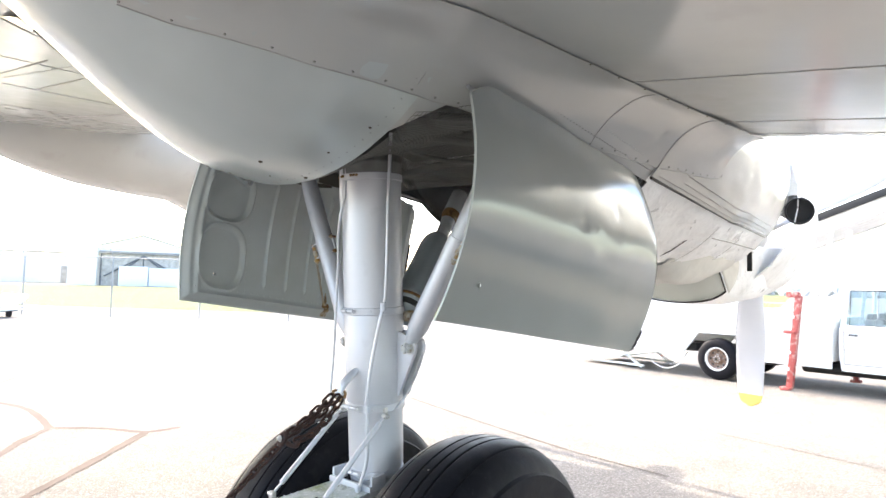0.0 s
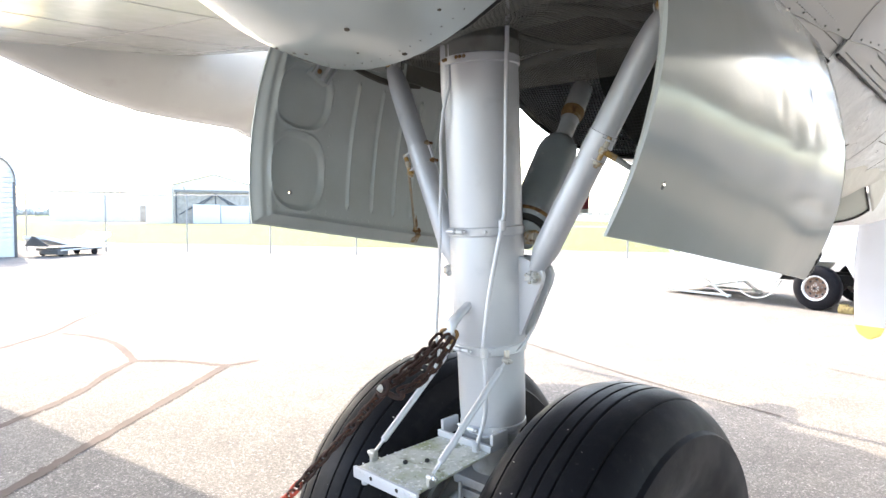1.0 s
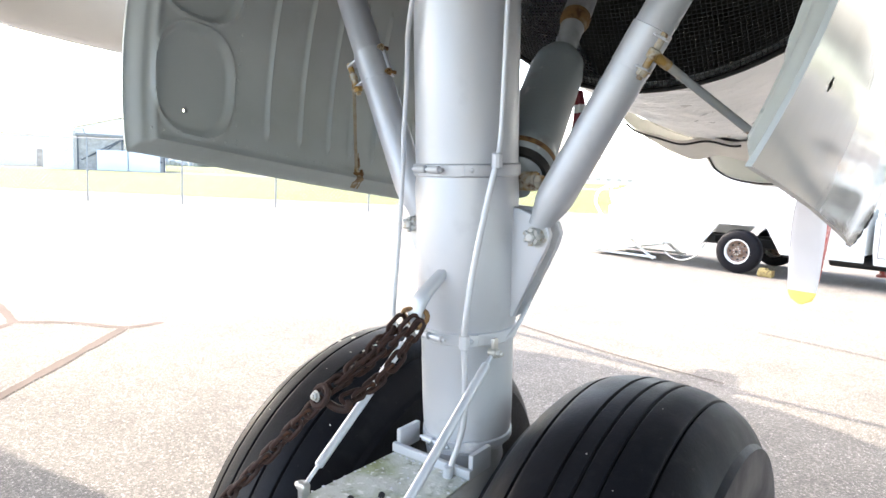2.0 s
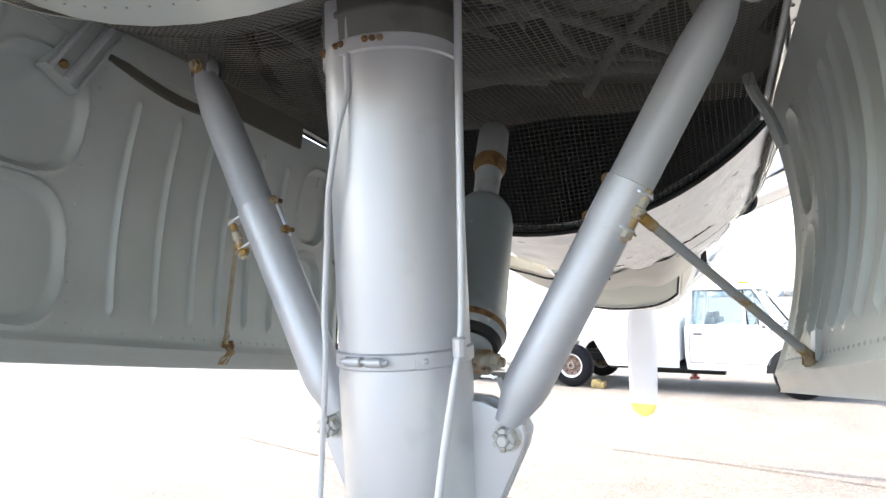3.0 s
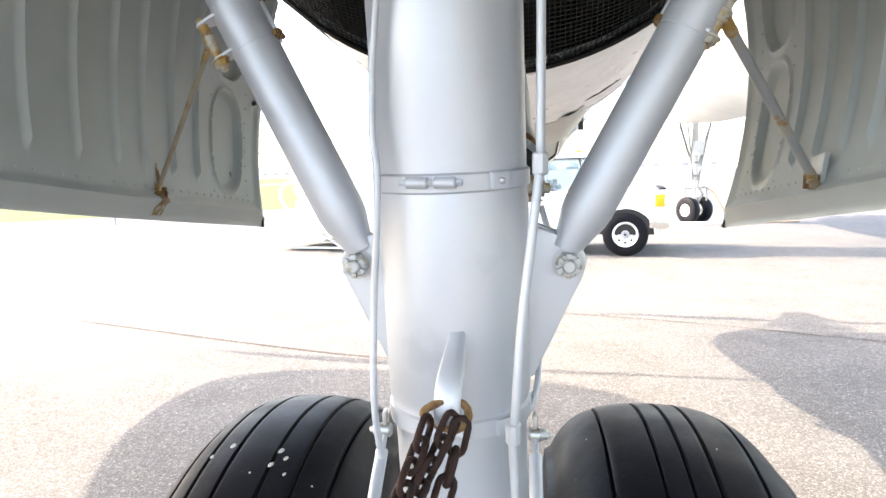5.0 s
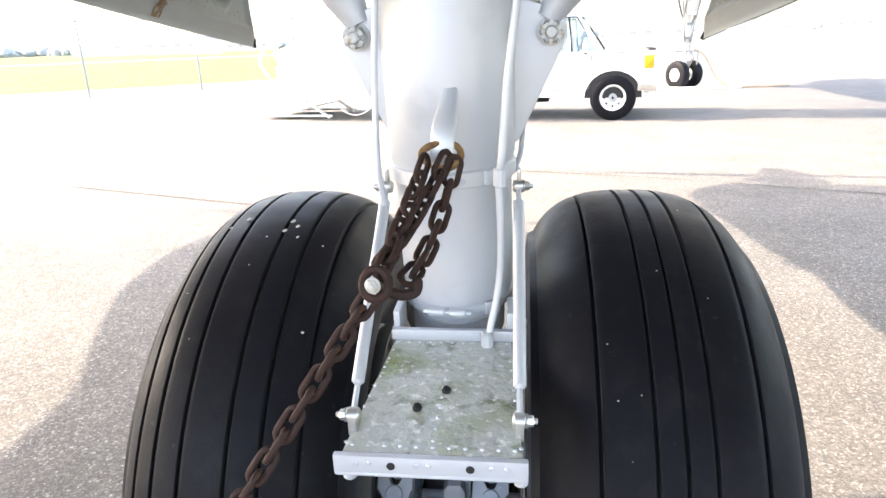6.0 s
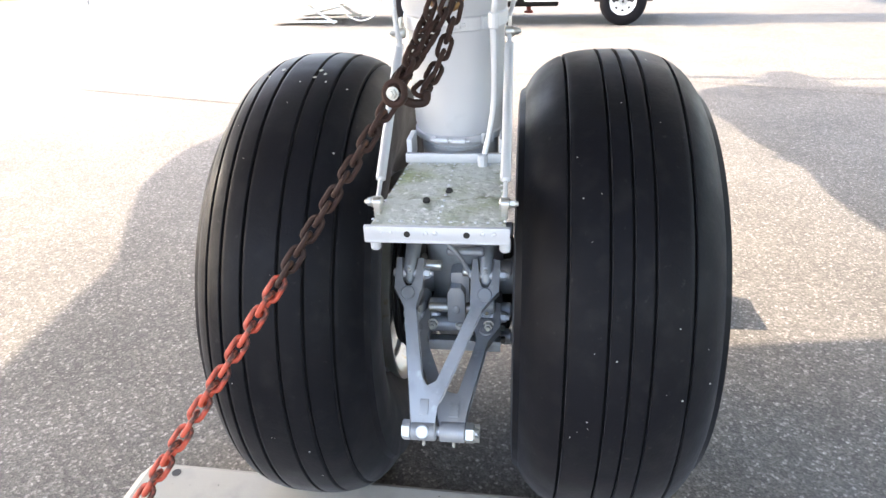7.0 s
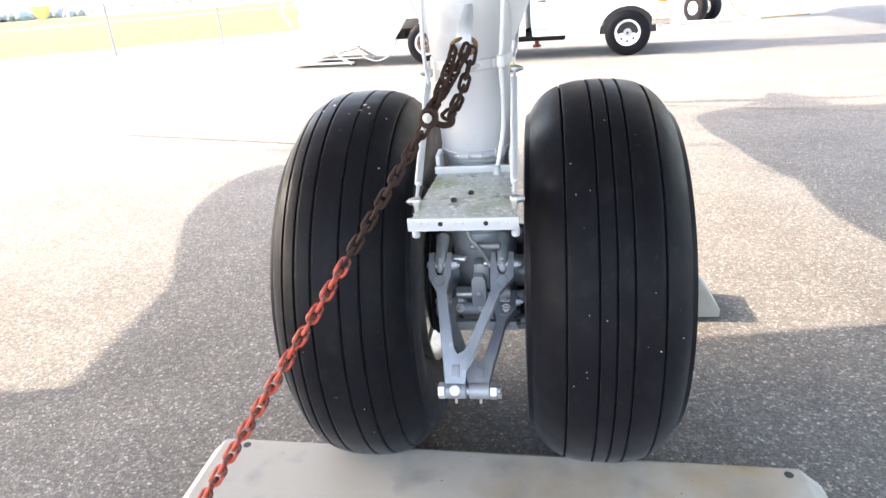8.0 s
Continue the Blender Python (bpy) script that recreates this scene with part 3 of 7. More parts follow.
    seam("ring_seam", [nac_point(-0.36, -lerp(LIP - 0.1, 1.1, k / 20), 0.0005) for k in range(21)], 0.001, "seam_soft")
    rivet_row([nac_point(-0.375, lerp(-LIP, LIP, k / 40), 0.0) for k in range(41)], 0.0022, "mark")
    for y, a, r in ((-0.46, -0.52, 0.007), (-0.49, -0.30, 0.005), (-0.47, -0.235, 0.0065), (-0.47, -0.17, 0.0065), (-0.43, 0.02, 0.004), (-0.52, 0.11, 0.008), (-0.42, 0.34, 0.006), (-0.36, -0.62, 0.010), (-0.355, 0.12, 0.008), (-0.44, -0.40, 0.004), (-0.39, 0.52, 0.006)):
        rivet_row([nac_point(y, a, -r * 0.3)], r, "speck", "rusty_screw")
    # wing seams
    def under(pts, name="wing_seam", r=0.0012):
        seam(name, [wing_under(x, y) + V(0, 0, -0.0008) for x, y in pts], r, "seam_soft")
    for y in (1.62, 1.18, 0.35, -0.55, -1.35):
        under([(lerp(0.75, 3.4, k / 20), y + 0.02 * k / 20) for k in range(21)])
        under([(lerp(-0.8, -8.0, k / 30), y - 0.22 * k / 30) for k in range(31)])
    for x in (1.7, 2.7, -1.35, -2.2, -3.3, -4.1):
        under([(x, lerp(-1.9, 1.3, k / 20)) for k in range(21)])
    for x0, x1, y in ((-1.0, -1.9, -0.92), (-1.2, -2.4, -0.66), (-1.35, -2.2, -0.42), (-1.1, -1.6, -0.30)):
        under([(lerp(x0, x1, k / 8), y + 0.05 * k / 8) for k in range(9)], "flap_edge", 0.003)
    return plane


def cx(y):
    """The engine's axis leans a little outboard."""
    return -0.036 * max(0.0, y - 1.1)


def cz(y):
    """Height of the engine's axis, which droops towards the propeller."""
    return 2.50 - 0.10 * (y - 3.6)


def build_engine(plane):
    # cowling with its flaps
    bm = B()
    def cowl(a, u):
        y = lerp(4.42, 6.25, a)
        r = table(y, [(4.42, 0.83), (5.0, 0.86), (5.7, 0.82), (6.05, 0.70), (6.25, 0.54)])
        ang = u * 2 * math.pi
        return V(cx(y) + r * math.sin(ang), y, cz(y) - r * math.cos(ang))
    sheet(bm, cowl, 26, 72)
    part("cowling", bm, "cover", plane, "silver-white engine cowling", smooth=60)
    for k in range(22):
        bm = B()
        a = lerp(-2.2, 2.2, k / 21)
        m = Matrix.Translation((cx(4.4), 4.32, cz(4.4))) @ Matrix.Rotation(-a, 4, "Y")
        box(bm, (0, 0, -0.84), (0.165, 0.32, 0.008), m @ Matrix.Rotation(radians(4), 4, "X"), 0.003)
        part("cowl_flap", bm, "cover", plane, smooth=40)
    # oil cooler scoop with its pale green exit flap
    bm = B()
    def scoop(a, u):
        y = lerp(3.70, 6.0, a)
        w = table(y, [(3.70, 0.44), (4.2, 0.55), (5.5, 0.52), (6.0, 0.42)])
        ang = lerp(-1, 1, u)
        e = abs(ang) ** 3.2
        low = table(y, [(3.70, 1.555), (4.2, 1.50), (5.5, 1.52), (6.0, 1.62)])
        return V(-0.06 + w * math.copysign(abs(ang) ** 0.75, ang), y, low + 0.5 * e)
    sheet(bm, scoop, 20, 40)
    part("oil_cooler_scoop", bm, "cover", plane, smooth=60)
    def flap(off):
        def at(a, u):
            q = 2 * u - 1
            return V(-0.075 + q * lerp(0.40, 0.375, a), lerp(3.46, 3.72, a) + off, lerp(1.755, 1.60, a) + off * 1.4 - 0.05 * a * (1 - q * q) + 0.05 * abs(q) ** 5)
        return at
    bm = B()
    slab(bm, flap(0.0), flap(0.010), 8, 28)
    part("scoop_flap", bm, "scoop", plane, "pale green flap of the oil cooler scoop")
    bm = B()
    tube(bm, [flap(-0.004)(1.02, k / 28) for k in range(29)], 0.008, 6)
    part("flap_trim", bm, "black", plane, "dark edge of the scoop flap", smooth=60)
    for u in (0.0, 1.0):
        bm = B()
        tube(bm, [flap(-0.004)(k / 6, u) for k in range(7)], 0.006, 6)
        part("flap_trim", bm, "black", plane, smooth=60)
        # cloth hanging down beside the flap
        s = 2 * u - 1
        def flank(off):
            def at(a, v):
                p = flap(0.0)(lerp(-0.6, 1.1, a), u)
                fold = 0.014 * math.sin(a * 9 + s) + 0.010 * noise.noise(V(a * 4, v * 5, s))
                return V(p.x + s * (0.012 + off + lerp(0.075, 0.0, v ** 1.5) + fold * (1 - v)), p.y + 0.01, p.z + lerp(0.26 - 0.10 * a, -0.004, v))
            return at
        bm = B()
        slab(bm, flank(0.0), flank(0.008), 14, 10)
        part("cover_flank", bm, "cloth", plane, "loose cloth beside the scoop flap", smooth=80)
    bm = B()
    tube(bm, smooth_path([(0.02, 2.75, 1.748), (0.03, 3.05, 1.735), (0.06, 3.40, 1.735)], 4), 0.006, 6)
    part("cover_seam", bm, "black", plane, "dark seam in the cloth cover", smooth=60)
    bm = B()
    def drape(a, u):
        x = -0.10 + lerp(-0.52, 0.56, u)
        y = lerp(2.25, 3.50, a)
        z0 = nac_bottom(2.25) + 0.012 + 0.35 * (1 - math.sqrt(max(0, 1 - (x + 0.08) ** 2)))
        z1 = 1.765
        sag = 0.062 * math.sin(a * math.pi) + 0.010 + 0.016 * noise.noise(V(x * 6, y * 5, 2)) + 0.01 * math.sin(u * 23 + a * 4)
        return V(x, y, lerp(z0, z1, a ** 0.7) - sag + 0.2 * abs(2 * u - 1) ** 6)
    sheet(bm, drape, 26, 44)
    part("cover_skirt", bm, "cloth", plane, "loose cloth cover hanging under the nacelle", smooth=80)
    bm = B()
    tube(bm, [drape(0.02, lerp(0.08, 0.62, k / 24)) - V(0, 0, 0.012) for k in range(25)], 0.006, 6)
    part("skirt_hem", bm, "black", plane, "dark hem of the cloth cover", smooth=60)
    # exhaust
    bm = B()
    path = smooth_path([(0.55, 4.9, 2.38), (0.62, 4.65, 2.37), (0.70, 4.42, 2.33), (0.738, 4.25, 2.303)], 5)
    tube(bm, path, 0.103, 24)
    m = frame_to((0.738, 4.25, 2.303), (0.752, 4.13, 2.283))
    lathe(bm, [(0.104, 0), (0.110, 0.03), (0.110, 0.05), (0.098, 0.05), (0.09, -0.1), (0, -0.1)], m, 28)
    part("exhaust_pipe", bm, "black", plane, "soot-black exhaust pipe", smooth=50)
    bm = B()
    box(bm, (0.474, 3.74, 1.93), (0.036, 0.02, 0.25), None, 0.004)
    rod(bm, (0.474, 3.74, 2.03), (0.46, 3.86, 2.10), 0.008, seg=8)
    part("strap", bm, "black", plane, "black hanging strap")
    build_propeller(plane, V(-0.215, 6.72, 2.19))


def build_propeller(plane, hub):
    bm = B()
    m = frame_to(hub - V(0, 0.35, 0), hub + V(0, 0.5, 0))
    lathe(bm, [(0, 0), (0.2, 0), (0.2, 0.2), (0.16, 0.22), (0.16, 0.5), (0.12, 0.6), (0.1, 0.8), (0.03, 0.85), (0, 0.85)], m, 28)
    part("propeller_hub", bm, "silver_old", plane)
    for k in range(3):
        bm = B()
        turn = Matrix.Translation(hub) @ Matrix.Rotation(radians(120 * k + 0.5), 4, "Y")
        def blade(u, v, off):
            s = lerp(0.12, 2.04, u)
            w = table(s, [(0.12, 0.06), (0.35, 0.075), (0.7, 0.135), (1.2, 0.165), (1.7, 0.155), (1.9, 0.145), (1.97, 0.125), (2.01, 0.095), (2.03, 0.06), (2.04, 0.02)])
            tw = radians(table(s, [(0.1, 75), (2.04, 22)]) - 35)
            c = lerp(-w, w, v)
            th = off * 0.5 * table(s, [(0.1, 0.12), (0.5, 0.07), (2.04, 0.016)]) * math.sqrt(max(0.0, 1 - (2 * v - 1) ** 2))
            return turn @ V(c * math.cos(tw) - th * math.sin(tw), c * math.sin(tw) + th * math.cos(tw), -s)
        sheet(bm, lambda u, v: blade(u, v, 1), 40, 12)
        sheet(bm, lambda u, v: blade(u, v, -1), 40, 12)
        for f in bm.faces:
            s = (f.calc_center_median() - hub).length
            f.material_index = 1 if s > 1.9 else 0
        bmesh.ops.remove_doubles(bm, verts=bm.verts, dist=0.0005)
        bmesh.ops.recalc_face_normals(bm, faces=bm.faces)
        one = part("propeller_blade", bm, ["blade", "yellow"], plane, "pale grey blade with a yellow tip", smooth=60)
        bm = B()
        slab(bm, lambda u, v: blade(lerp(0.28, 0.68, u), lerp(0.0, 0.10, v), 1) + V(0, -0.004, 0), lambda u, v: blade(lerp(0.28, 0.68, u), lerp(0.0, 0.10, v), -1) + V(0, 0.004, 0), 16, 3)
        part("boot_strip", bm, "black", one, "black rubber strip along the blade edge")


def lip_z(y):
    return nac_point(y, LIP).z


def build_well(plane):
    """The wheel well over the gear: roof, frames, beams, and the bird net."""
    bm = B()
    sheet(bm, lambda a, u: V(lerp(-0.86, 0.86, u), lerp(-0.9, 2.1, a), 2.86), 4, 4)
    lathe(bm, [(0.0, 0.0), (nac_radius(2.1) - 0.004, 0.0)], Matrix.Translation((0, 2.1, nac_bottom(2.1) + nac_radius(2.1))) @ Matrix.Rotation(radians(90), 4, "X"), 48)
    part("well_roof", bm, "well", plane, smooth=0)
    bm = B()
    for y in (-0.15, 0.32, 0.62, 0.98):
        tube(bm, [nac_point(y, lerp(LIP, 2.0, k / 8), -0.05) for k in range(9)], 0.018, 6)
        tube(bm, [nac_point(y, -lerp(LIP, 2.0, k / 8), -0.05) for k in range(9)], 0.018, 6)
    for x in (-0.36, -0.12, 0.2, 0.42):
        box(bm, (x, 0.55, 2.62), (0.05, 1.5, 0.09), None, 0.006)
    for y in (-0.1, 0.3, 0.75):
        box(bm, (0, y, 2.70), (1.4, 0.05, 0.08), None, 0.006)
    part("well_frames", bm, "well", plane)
    bm = B()
    rod(bm, (-0.5, 0.13, 2.40), (0.5, 0.13, 2.40), 0.07, seg=24, soft=0.01)
    lathe(bm, [(0.075, 0), (0.085, 0.02), (0.085, 0.1), (0.075, 0.12)], frame_to((-0.5, 0.13, 2.43), (0, 0.13, 2.43)), 20, closed=True)
    lathe(bm, [(0.075, 0), (0.085, 0.02), (0.085, 0.1), (0.075, 0.12)], frame_to((0.5, 0.13, 2.43), (0, 0.13, 2.43)), 20, closed=True)
    part("trunnion_beam", bm, "well_grey", plane, "round trunnion beam, its grey darkened for the well's shade")
    # a light panel given the near-black tone in place of deep shade
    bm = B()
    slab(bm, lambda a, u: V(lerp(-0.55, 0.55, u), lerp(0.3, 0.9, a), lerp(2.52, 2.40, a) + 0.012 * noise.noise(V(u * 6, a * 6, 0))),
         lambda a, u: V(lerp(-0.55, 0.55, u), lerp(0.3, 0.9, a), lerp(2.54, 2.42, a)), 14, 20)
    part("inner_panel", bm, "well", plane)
    # boxes mostly near-black, the well's shade painted into their colour
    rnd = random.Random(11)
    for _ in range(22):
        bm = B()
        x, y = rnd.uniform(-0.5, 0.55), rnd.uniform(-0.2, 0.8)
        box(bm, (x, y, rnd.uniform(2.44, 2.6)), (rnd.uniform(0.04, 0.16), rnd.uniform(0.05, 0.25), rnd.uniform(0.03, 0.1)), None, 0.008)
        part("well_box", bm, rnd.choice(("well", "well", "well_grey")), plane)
    for _ in range(14):
        bm = B()
        x, y, z = rnd.uniform(-0.5, 0.5), rnd.uniform(-0.25, 0.3), rnd.uniform(2.4, 2.6)
        tube(bm, smooth_path([(x, y, z), (x + rnd.uniform(-0.2, 0.2), y + 0.3, z + rnd.uniform(-0.05, 0.05)), (x + rnd.uniform(-0.3, 0.3), y + 0.7, z)], 5), rnd.uniform(0.006, 0.016), 6)
        part("well_pipe", bm, "well_grey", plane)

    for pts, r in (([(0.10, 0.25, 2.36), (0.3, 0.45, 2.33), (0.55, 0.8, 2.31)], 0.016), ([(0.58, 0.2, 2.37), (0.35, 0.5, 2.33), (0.2, 0.85, 2.30)], 0.014),
                   ([(-0.5, 0.35, 2.36), (0.0, 0.38, 2.37), (0.58, 0.40, 2.36)], 0.022), ([(0.18, 0.3, 2.40), (0.22, 0.6, 2.34), (0.40, 0.72, 2.33), (0.42, 0.9, 2.35)], 0.012),
                   ([(-0.55, 0.75, 2.30), (0.0, 0.72, 2.34), (0.58, 0.75, 2.30)], 0.02), ([(0.44, -0.1, 2.33), (0.46, 0.2, 2.36), (0.52, 0.7, 2.33)], 0.015), ([(-0.44, -0.1, 2.33), (-0.36, 0.3, 2.36), (-0.5, 0.8, 2.31)], 0.015),
                   ([(0.25, 0.1, 2.36), (0.30, 0.12, 2.44), (0.50, 0.12, 2.46)], 0.03), ([(-0.2, 0.3, 2.38), (-0.1, 0.6, 2.33), (0.1, 0.8, 2.33)], 0.01)):
        bm = B()
        tube(bm, smooth_path(pts, 5), r, 10)
        part("well_pipe", bm, "dolly", plane, "dark grey structural tube", smooth=60)

    def net(fn, nu, nv, r, name, mat, label):
        bm = B()
        seg = 22
        for i in range(nu + 1):
            tube(bm, [fn(i / nu, k / seg) for k in range(seg + 1)], r, 3)
        for j in range(nv + 1):
            tube(bm, [fn(k / seg, j / nv) for k in range(seg + 1)], r, 3)
        part(name, bm, mat, plane, label, smooth=0)

    def main_net(u, v):
        y = lerp(-0.325, 0.9, v)
        x = lerp(-0.645, 0.645, u) * lerp(0.86, 1.0, smoothstep(-0.325, 0.0, y))
        q = 1 - (x / 0.645) ** 2
        mid = table(y, [(-0.325, 2.13), (-0.15, 2.205), (0.0, 2.240), (0.25, 2.255), (0.9, 2.25)])
        top = lip_z(y) - 0.005
        lift = 0.035 * math.exp(-((x / 0.17) ** 2 + ((y - 0.02) / 0.16) ** 2))
        return V(x, y, top - (top - mid) * q ** 0.6 + lift + 0.012 * noise.noise(V(x * 4, y * 4, 9)))
    net(main_net, 88, 84, 0.0010, "bird_net", "net", "fine pale netting stretched under the wheel well")

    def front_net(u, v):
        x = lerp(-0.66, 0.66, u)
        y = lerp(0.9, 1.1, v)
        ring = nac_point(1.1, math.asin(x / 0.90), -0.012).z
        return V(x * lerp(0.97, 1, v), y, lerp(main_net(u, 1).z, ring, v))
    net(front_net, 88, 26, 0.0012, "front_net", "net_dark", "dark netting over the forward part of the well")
    # metal edge round the well
    bm = B()
    for s in (-1, 1):
        tube(bm, [nac_point(lerp(0.0, 1.1, k / 14), s * (LIP if s > 0 else LIP - 0.055), -0.006) for k in range(15)], 0.004, 6)
    tube(bm, [nac_point(1.1, lerp(-LIP, LIP, k / 24)) for k in range(25)], 0.009, 6)
    part("well_edge", bm, "black", plane, "dark edge strip round the well opening")


# ---- doors ----
def door_x(y, t, sgn=-1):
    """How far out the door stands, t from its hinge (0) to its foot (1)."""
    if sgn < 0:
        q = 0.628 + 0.290 * t - 0.236 * t * t
    else:
        q = 0.682 + 0.268 * t - 0.286 * t * t - 0.02 * t * max(0.0, y)
    return q + 0.02 * (1 - (y - 0.3) ** 2)


def door_yz(a, t, sgn=1):
    rear = lerp(-0.25, -0.38, t ** 0.8) if sgn > 0 else lerp(-0.27, -0.345, t ** 0.8)
    front = lerp(1.02, 0.94, t) + 0.05 * math.sin(t * math.pi)
    y = lerp(rear, front, a)
    top = lip_z(y) - (0.014 if sgn > 0 else 0.048) - 0.05 * max(0.0, 1 - a / 0.10) ** 2 - 0.07 * max(0.0, (a - 0.86) / 0.14) ** 2.2
    foot = 1.70 - 0.172 * a - (0.033 if sgn < 0 else 0.048) * a * a - 0.012 * math.sin(a * math.pi)
    return y, lerp(top, foot, t)


def smoothstep(a, b, x):
    t = min(1.0, max(0.0, (x - a) / (b - a)))
    return t * t * (3 - 2 * t)


def door_relief(a, t):
    """Pressed beads and oval pads of the inner skin, in metres towards the inside."""
    h = 0.0
    for c in (0.30, 0.39, 0.475, 0.545, 0.625, 0.705):
        w = 0.0034
        along = smoothstep(0.13, 0.17, t) * (1 - smoothstep(0.82, 0.86, t))
        h += 0.0125 * math.exp(-((a - c) / w) ** 2) * along
    for ca, ct, ra, rt in ((0.13, 0.29, 0.085, 0.17), (0.13, 0.69, 0.085, 0.21), (0.825, 0.27, 0.062, 0.17), (0.825, 0.68, 0.062, 0.2)):
        d = ((abs(a - ca) / ra) ** 2.6 + (abs(t - ct) / rt) ** 2.6) ** (1 / 2.6)
        h -= 0.015 * (1 - smoothstep(0.86, 0.97, d))
        h += 0.006 * math.exp(-((d - 1.01) / 0.035) ** 2)
    edge = min(a * 1.35, (1 - a) * 1.35, 1 - t) * 0.75
    h += 0.011 * math.exp(-((edge - 0.048) / 0.009) ** 2)
    return h


def build_door(sgn):
    label = "grey-green landing gear door hanging open, with dents and pressed stiffening beads" if sgn > 0 else "grey-green landing gear door hanging open, stained under its stay rod"
    door = thing("gear_door", (sgn * 0.7, 0.3, 1.5), label, "aircraft door", "open landing gear doors")
    def dent(y, z):
        d = 0.0
        for cy, cz, r, dep in ((0.62, 2.05, 0.03, 0.0022), (0.32, 2.0, 0.03, 0.002), (0.45, 1.93, 0.05, 0.002), (0.62, 1.95, 0.04, 0.0015)):
            d += dep * math.exp(-((y - cy) ** 2 + (z - cz) ** 2) / r ** 2)
        return d if sgn > 0 else 0.3 * d
    bm = B()
    def outer(a, t):
        y, z = door_yz(a, t, sgn)
        return V(sgn * (door_x(y, t, sgn) - dent(y, z) + 0.004 * noise.noise(V(y * 3, z * 3, sgn))), y, z)
    def inner(a, t):
        y, z = door_yz(a, t, sgn)
        return V(sgn * (door_x(y, t, sgn) - lerp(0.008, 0.032, smoothstep(0.0, 0.028, min(a, 1 - a, 0.5 * (1 - t)))) - door_relief(a, t)), y, z)
    slab(bm, outer, inner, 400, 130, (0, 1, 1))
    holes = ((-0.178, 1.803), (0.80, 1.66), (0.95, 1.86)) if sgn < 0 else ((-0.244, 1.791),)
    gone = []
    for y, z in holes:
        gone += [f for f in bm.faces if math.hypot(f.calc_center_median().y - y, f.calc_center_median().z - z) < 0.0078]
    if sgn > 0:
        # the bolt through this one ran slanting
        gone += [f for f in bm.faces if f.material_index == 1 and math.hypot((f.calc_center_median().y + 0.199) / 2.4, f.calc_center_median().z - 1.791) < 0.009]
    bmesh.ops.delete(bm, geom=list(set(gone)), context="FACES_ONLY")
    part("skin", bm, ["door_out", "door_in"], door, "smooth outer skin over a pressed inner panel", smooth=50)
    # hinge arms
    for y in ((0.83,) if sgn < 0 else (-0.05, 0.83)):
        bm = B()
        z = lip_z(y)
        p = smooth_path([(sgn * 0.60, y, z + 0.03), (sgn * 0.615, y, z - 0.02), (sgn * 0.645, y, z - 0.08), (sgn * 0.672, y, z - 0.16)], 5)
        tube(bm, p, 0.014, 8)
        if y < 0.5:
            box(bm, (sgn * 0.678, y, z - 0.16), (0.012, 0.05, 0.09), None, 0.004)
        part("hinge_arm", bm, "door_in" if y > 0.5 else "silver_old", door)
    # hinge strip and riveted edge
    bm = B()
    tube(bm, [V(sgn * 0.645, y, lip_z(y) - (0.022 if sgn > 0 else 0.058)) for y in [lerp(-0.2, 1.02, k / 12) for k in range(13)]], 0.007, 6)
    part("hinge_strip", bm, "silver_old", door)
    if sgn < 0:
        def leaf(lift, rear=-0.24, front=0.32):
            def at(a, u):
                y = lerp(rear, front, a)
                z = lip_z(y)
                top, foot = V(-0.600 - lift, y, z + 0.016), V(-door_x(y, 0.03, sgn) + 0.036 - lift, y, z - 0.088)
                return top.lerp(foot, u)
            return at
        bm = B()
        slab(bm, leaf(0.0), leaf(0.004), 24, 3)
        part("hinge_leaf", bm, "door_in", door, "long hinge leaf along the upper edge")
        # added dark strip: shade over the leaf's front end, painted in
        bm = B()
        slab(bm, leaf(-0.003, 0.31, 0.66), leaf(0.006, 0.31, 0.66), 12, 3)
        part("leaf_end", bm, "old_seal", door, "end of the hinge leaf, shade put into its dark colour")
        # sagging rubber seal and the rear hinge bracket on the inner panel
        def strip(x):
            def at(a, u):
                y = lerp(0.012, 0.40, a)
                return V(x, y, 2.286 - 0.055 * math.sin(min(1.0, a * 1.35) * math.pi / 2) + 0.02 * max(0.0, a - 0.7) - lerp(0.0, 0.019, u))
            return at
        bm = B()
        slab(bm, strip(-0.648), strip(-0.628), 24, 3)
        part("sagging_seal", bm, "old_seal", door, "perished brown rubber strip")
        foot, head = V(-0.638, -0.086, 2.203), V(-0.606, -0.006, 2.336)
        along = frame_to(foot, head)
        side = V(0, head.z - foot.z, foot.y - head.y).normalized()
        long = (head - foot).length
        bm = B()
        slab(bm, lambda a, u: foot.lerp(head, a) + side * lerp(-0.040, 0.040, u), lambda a, u: foot.lerp(head, a) + side * lerp(-0.040, 0.040, u) - V(0.03, 0, 0), 6, 4)
        bracket = part("hinge_bracket", bm, "door_in", door, "worn hinge bracket with raised ribs")
        for k, r in ((-0.030, 0.005), (0.008, 0.009), (0.034, 0.004)):
            bm = B()
            tube(bm, [foot.lerp(head, q / 6) + side * k + V(0.005, 0, 0) for q in range(7)], r, 8)
            part("rib", bm, "silver_old", bracket)
        bm = B()
        ball(bm, foot + (head - foot) * 0.12 - side * 0.016 + V(0.004, 0, 0), 0.009)
        part("bolt", bm, "rust", bracket)
    bm = B()
    tube(bm, [inner(1.0, k / 24) + V(0, 0.001, 0) for k in range(6, 25)], 0.007, 8)
    part("edge_seal", bm, "black", door, "black rubber edge seal", smooth=60)
    rnd = random.Random(30 + sgn)
    bm = B()
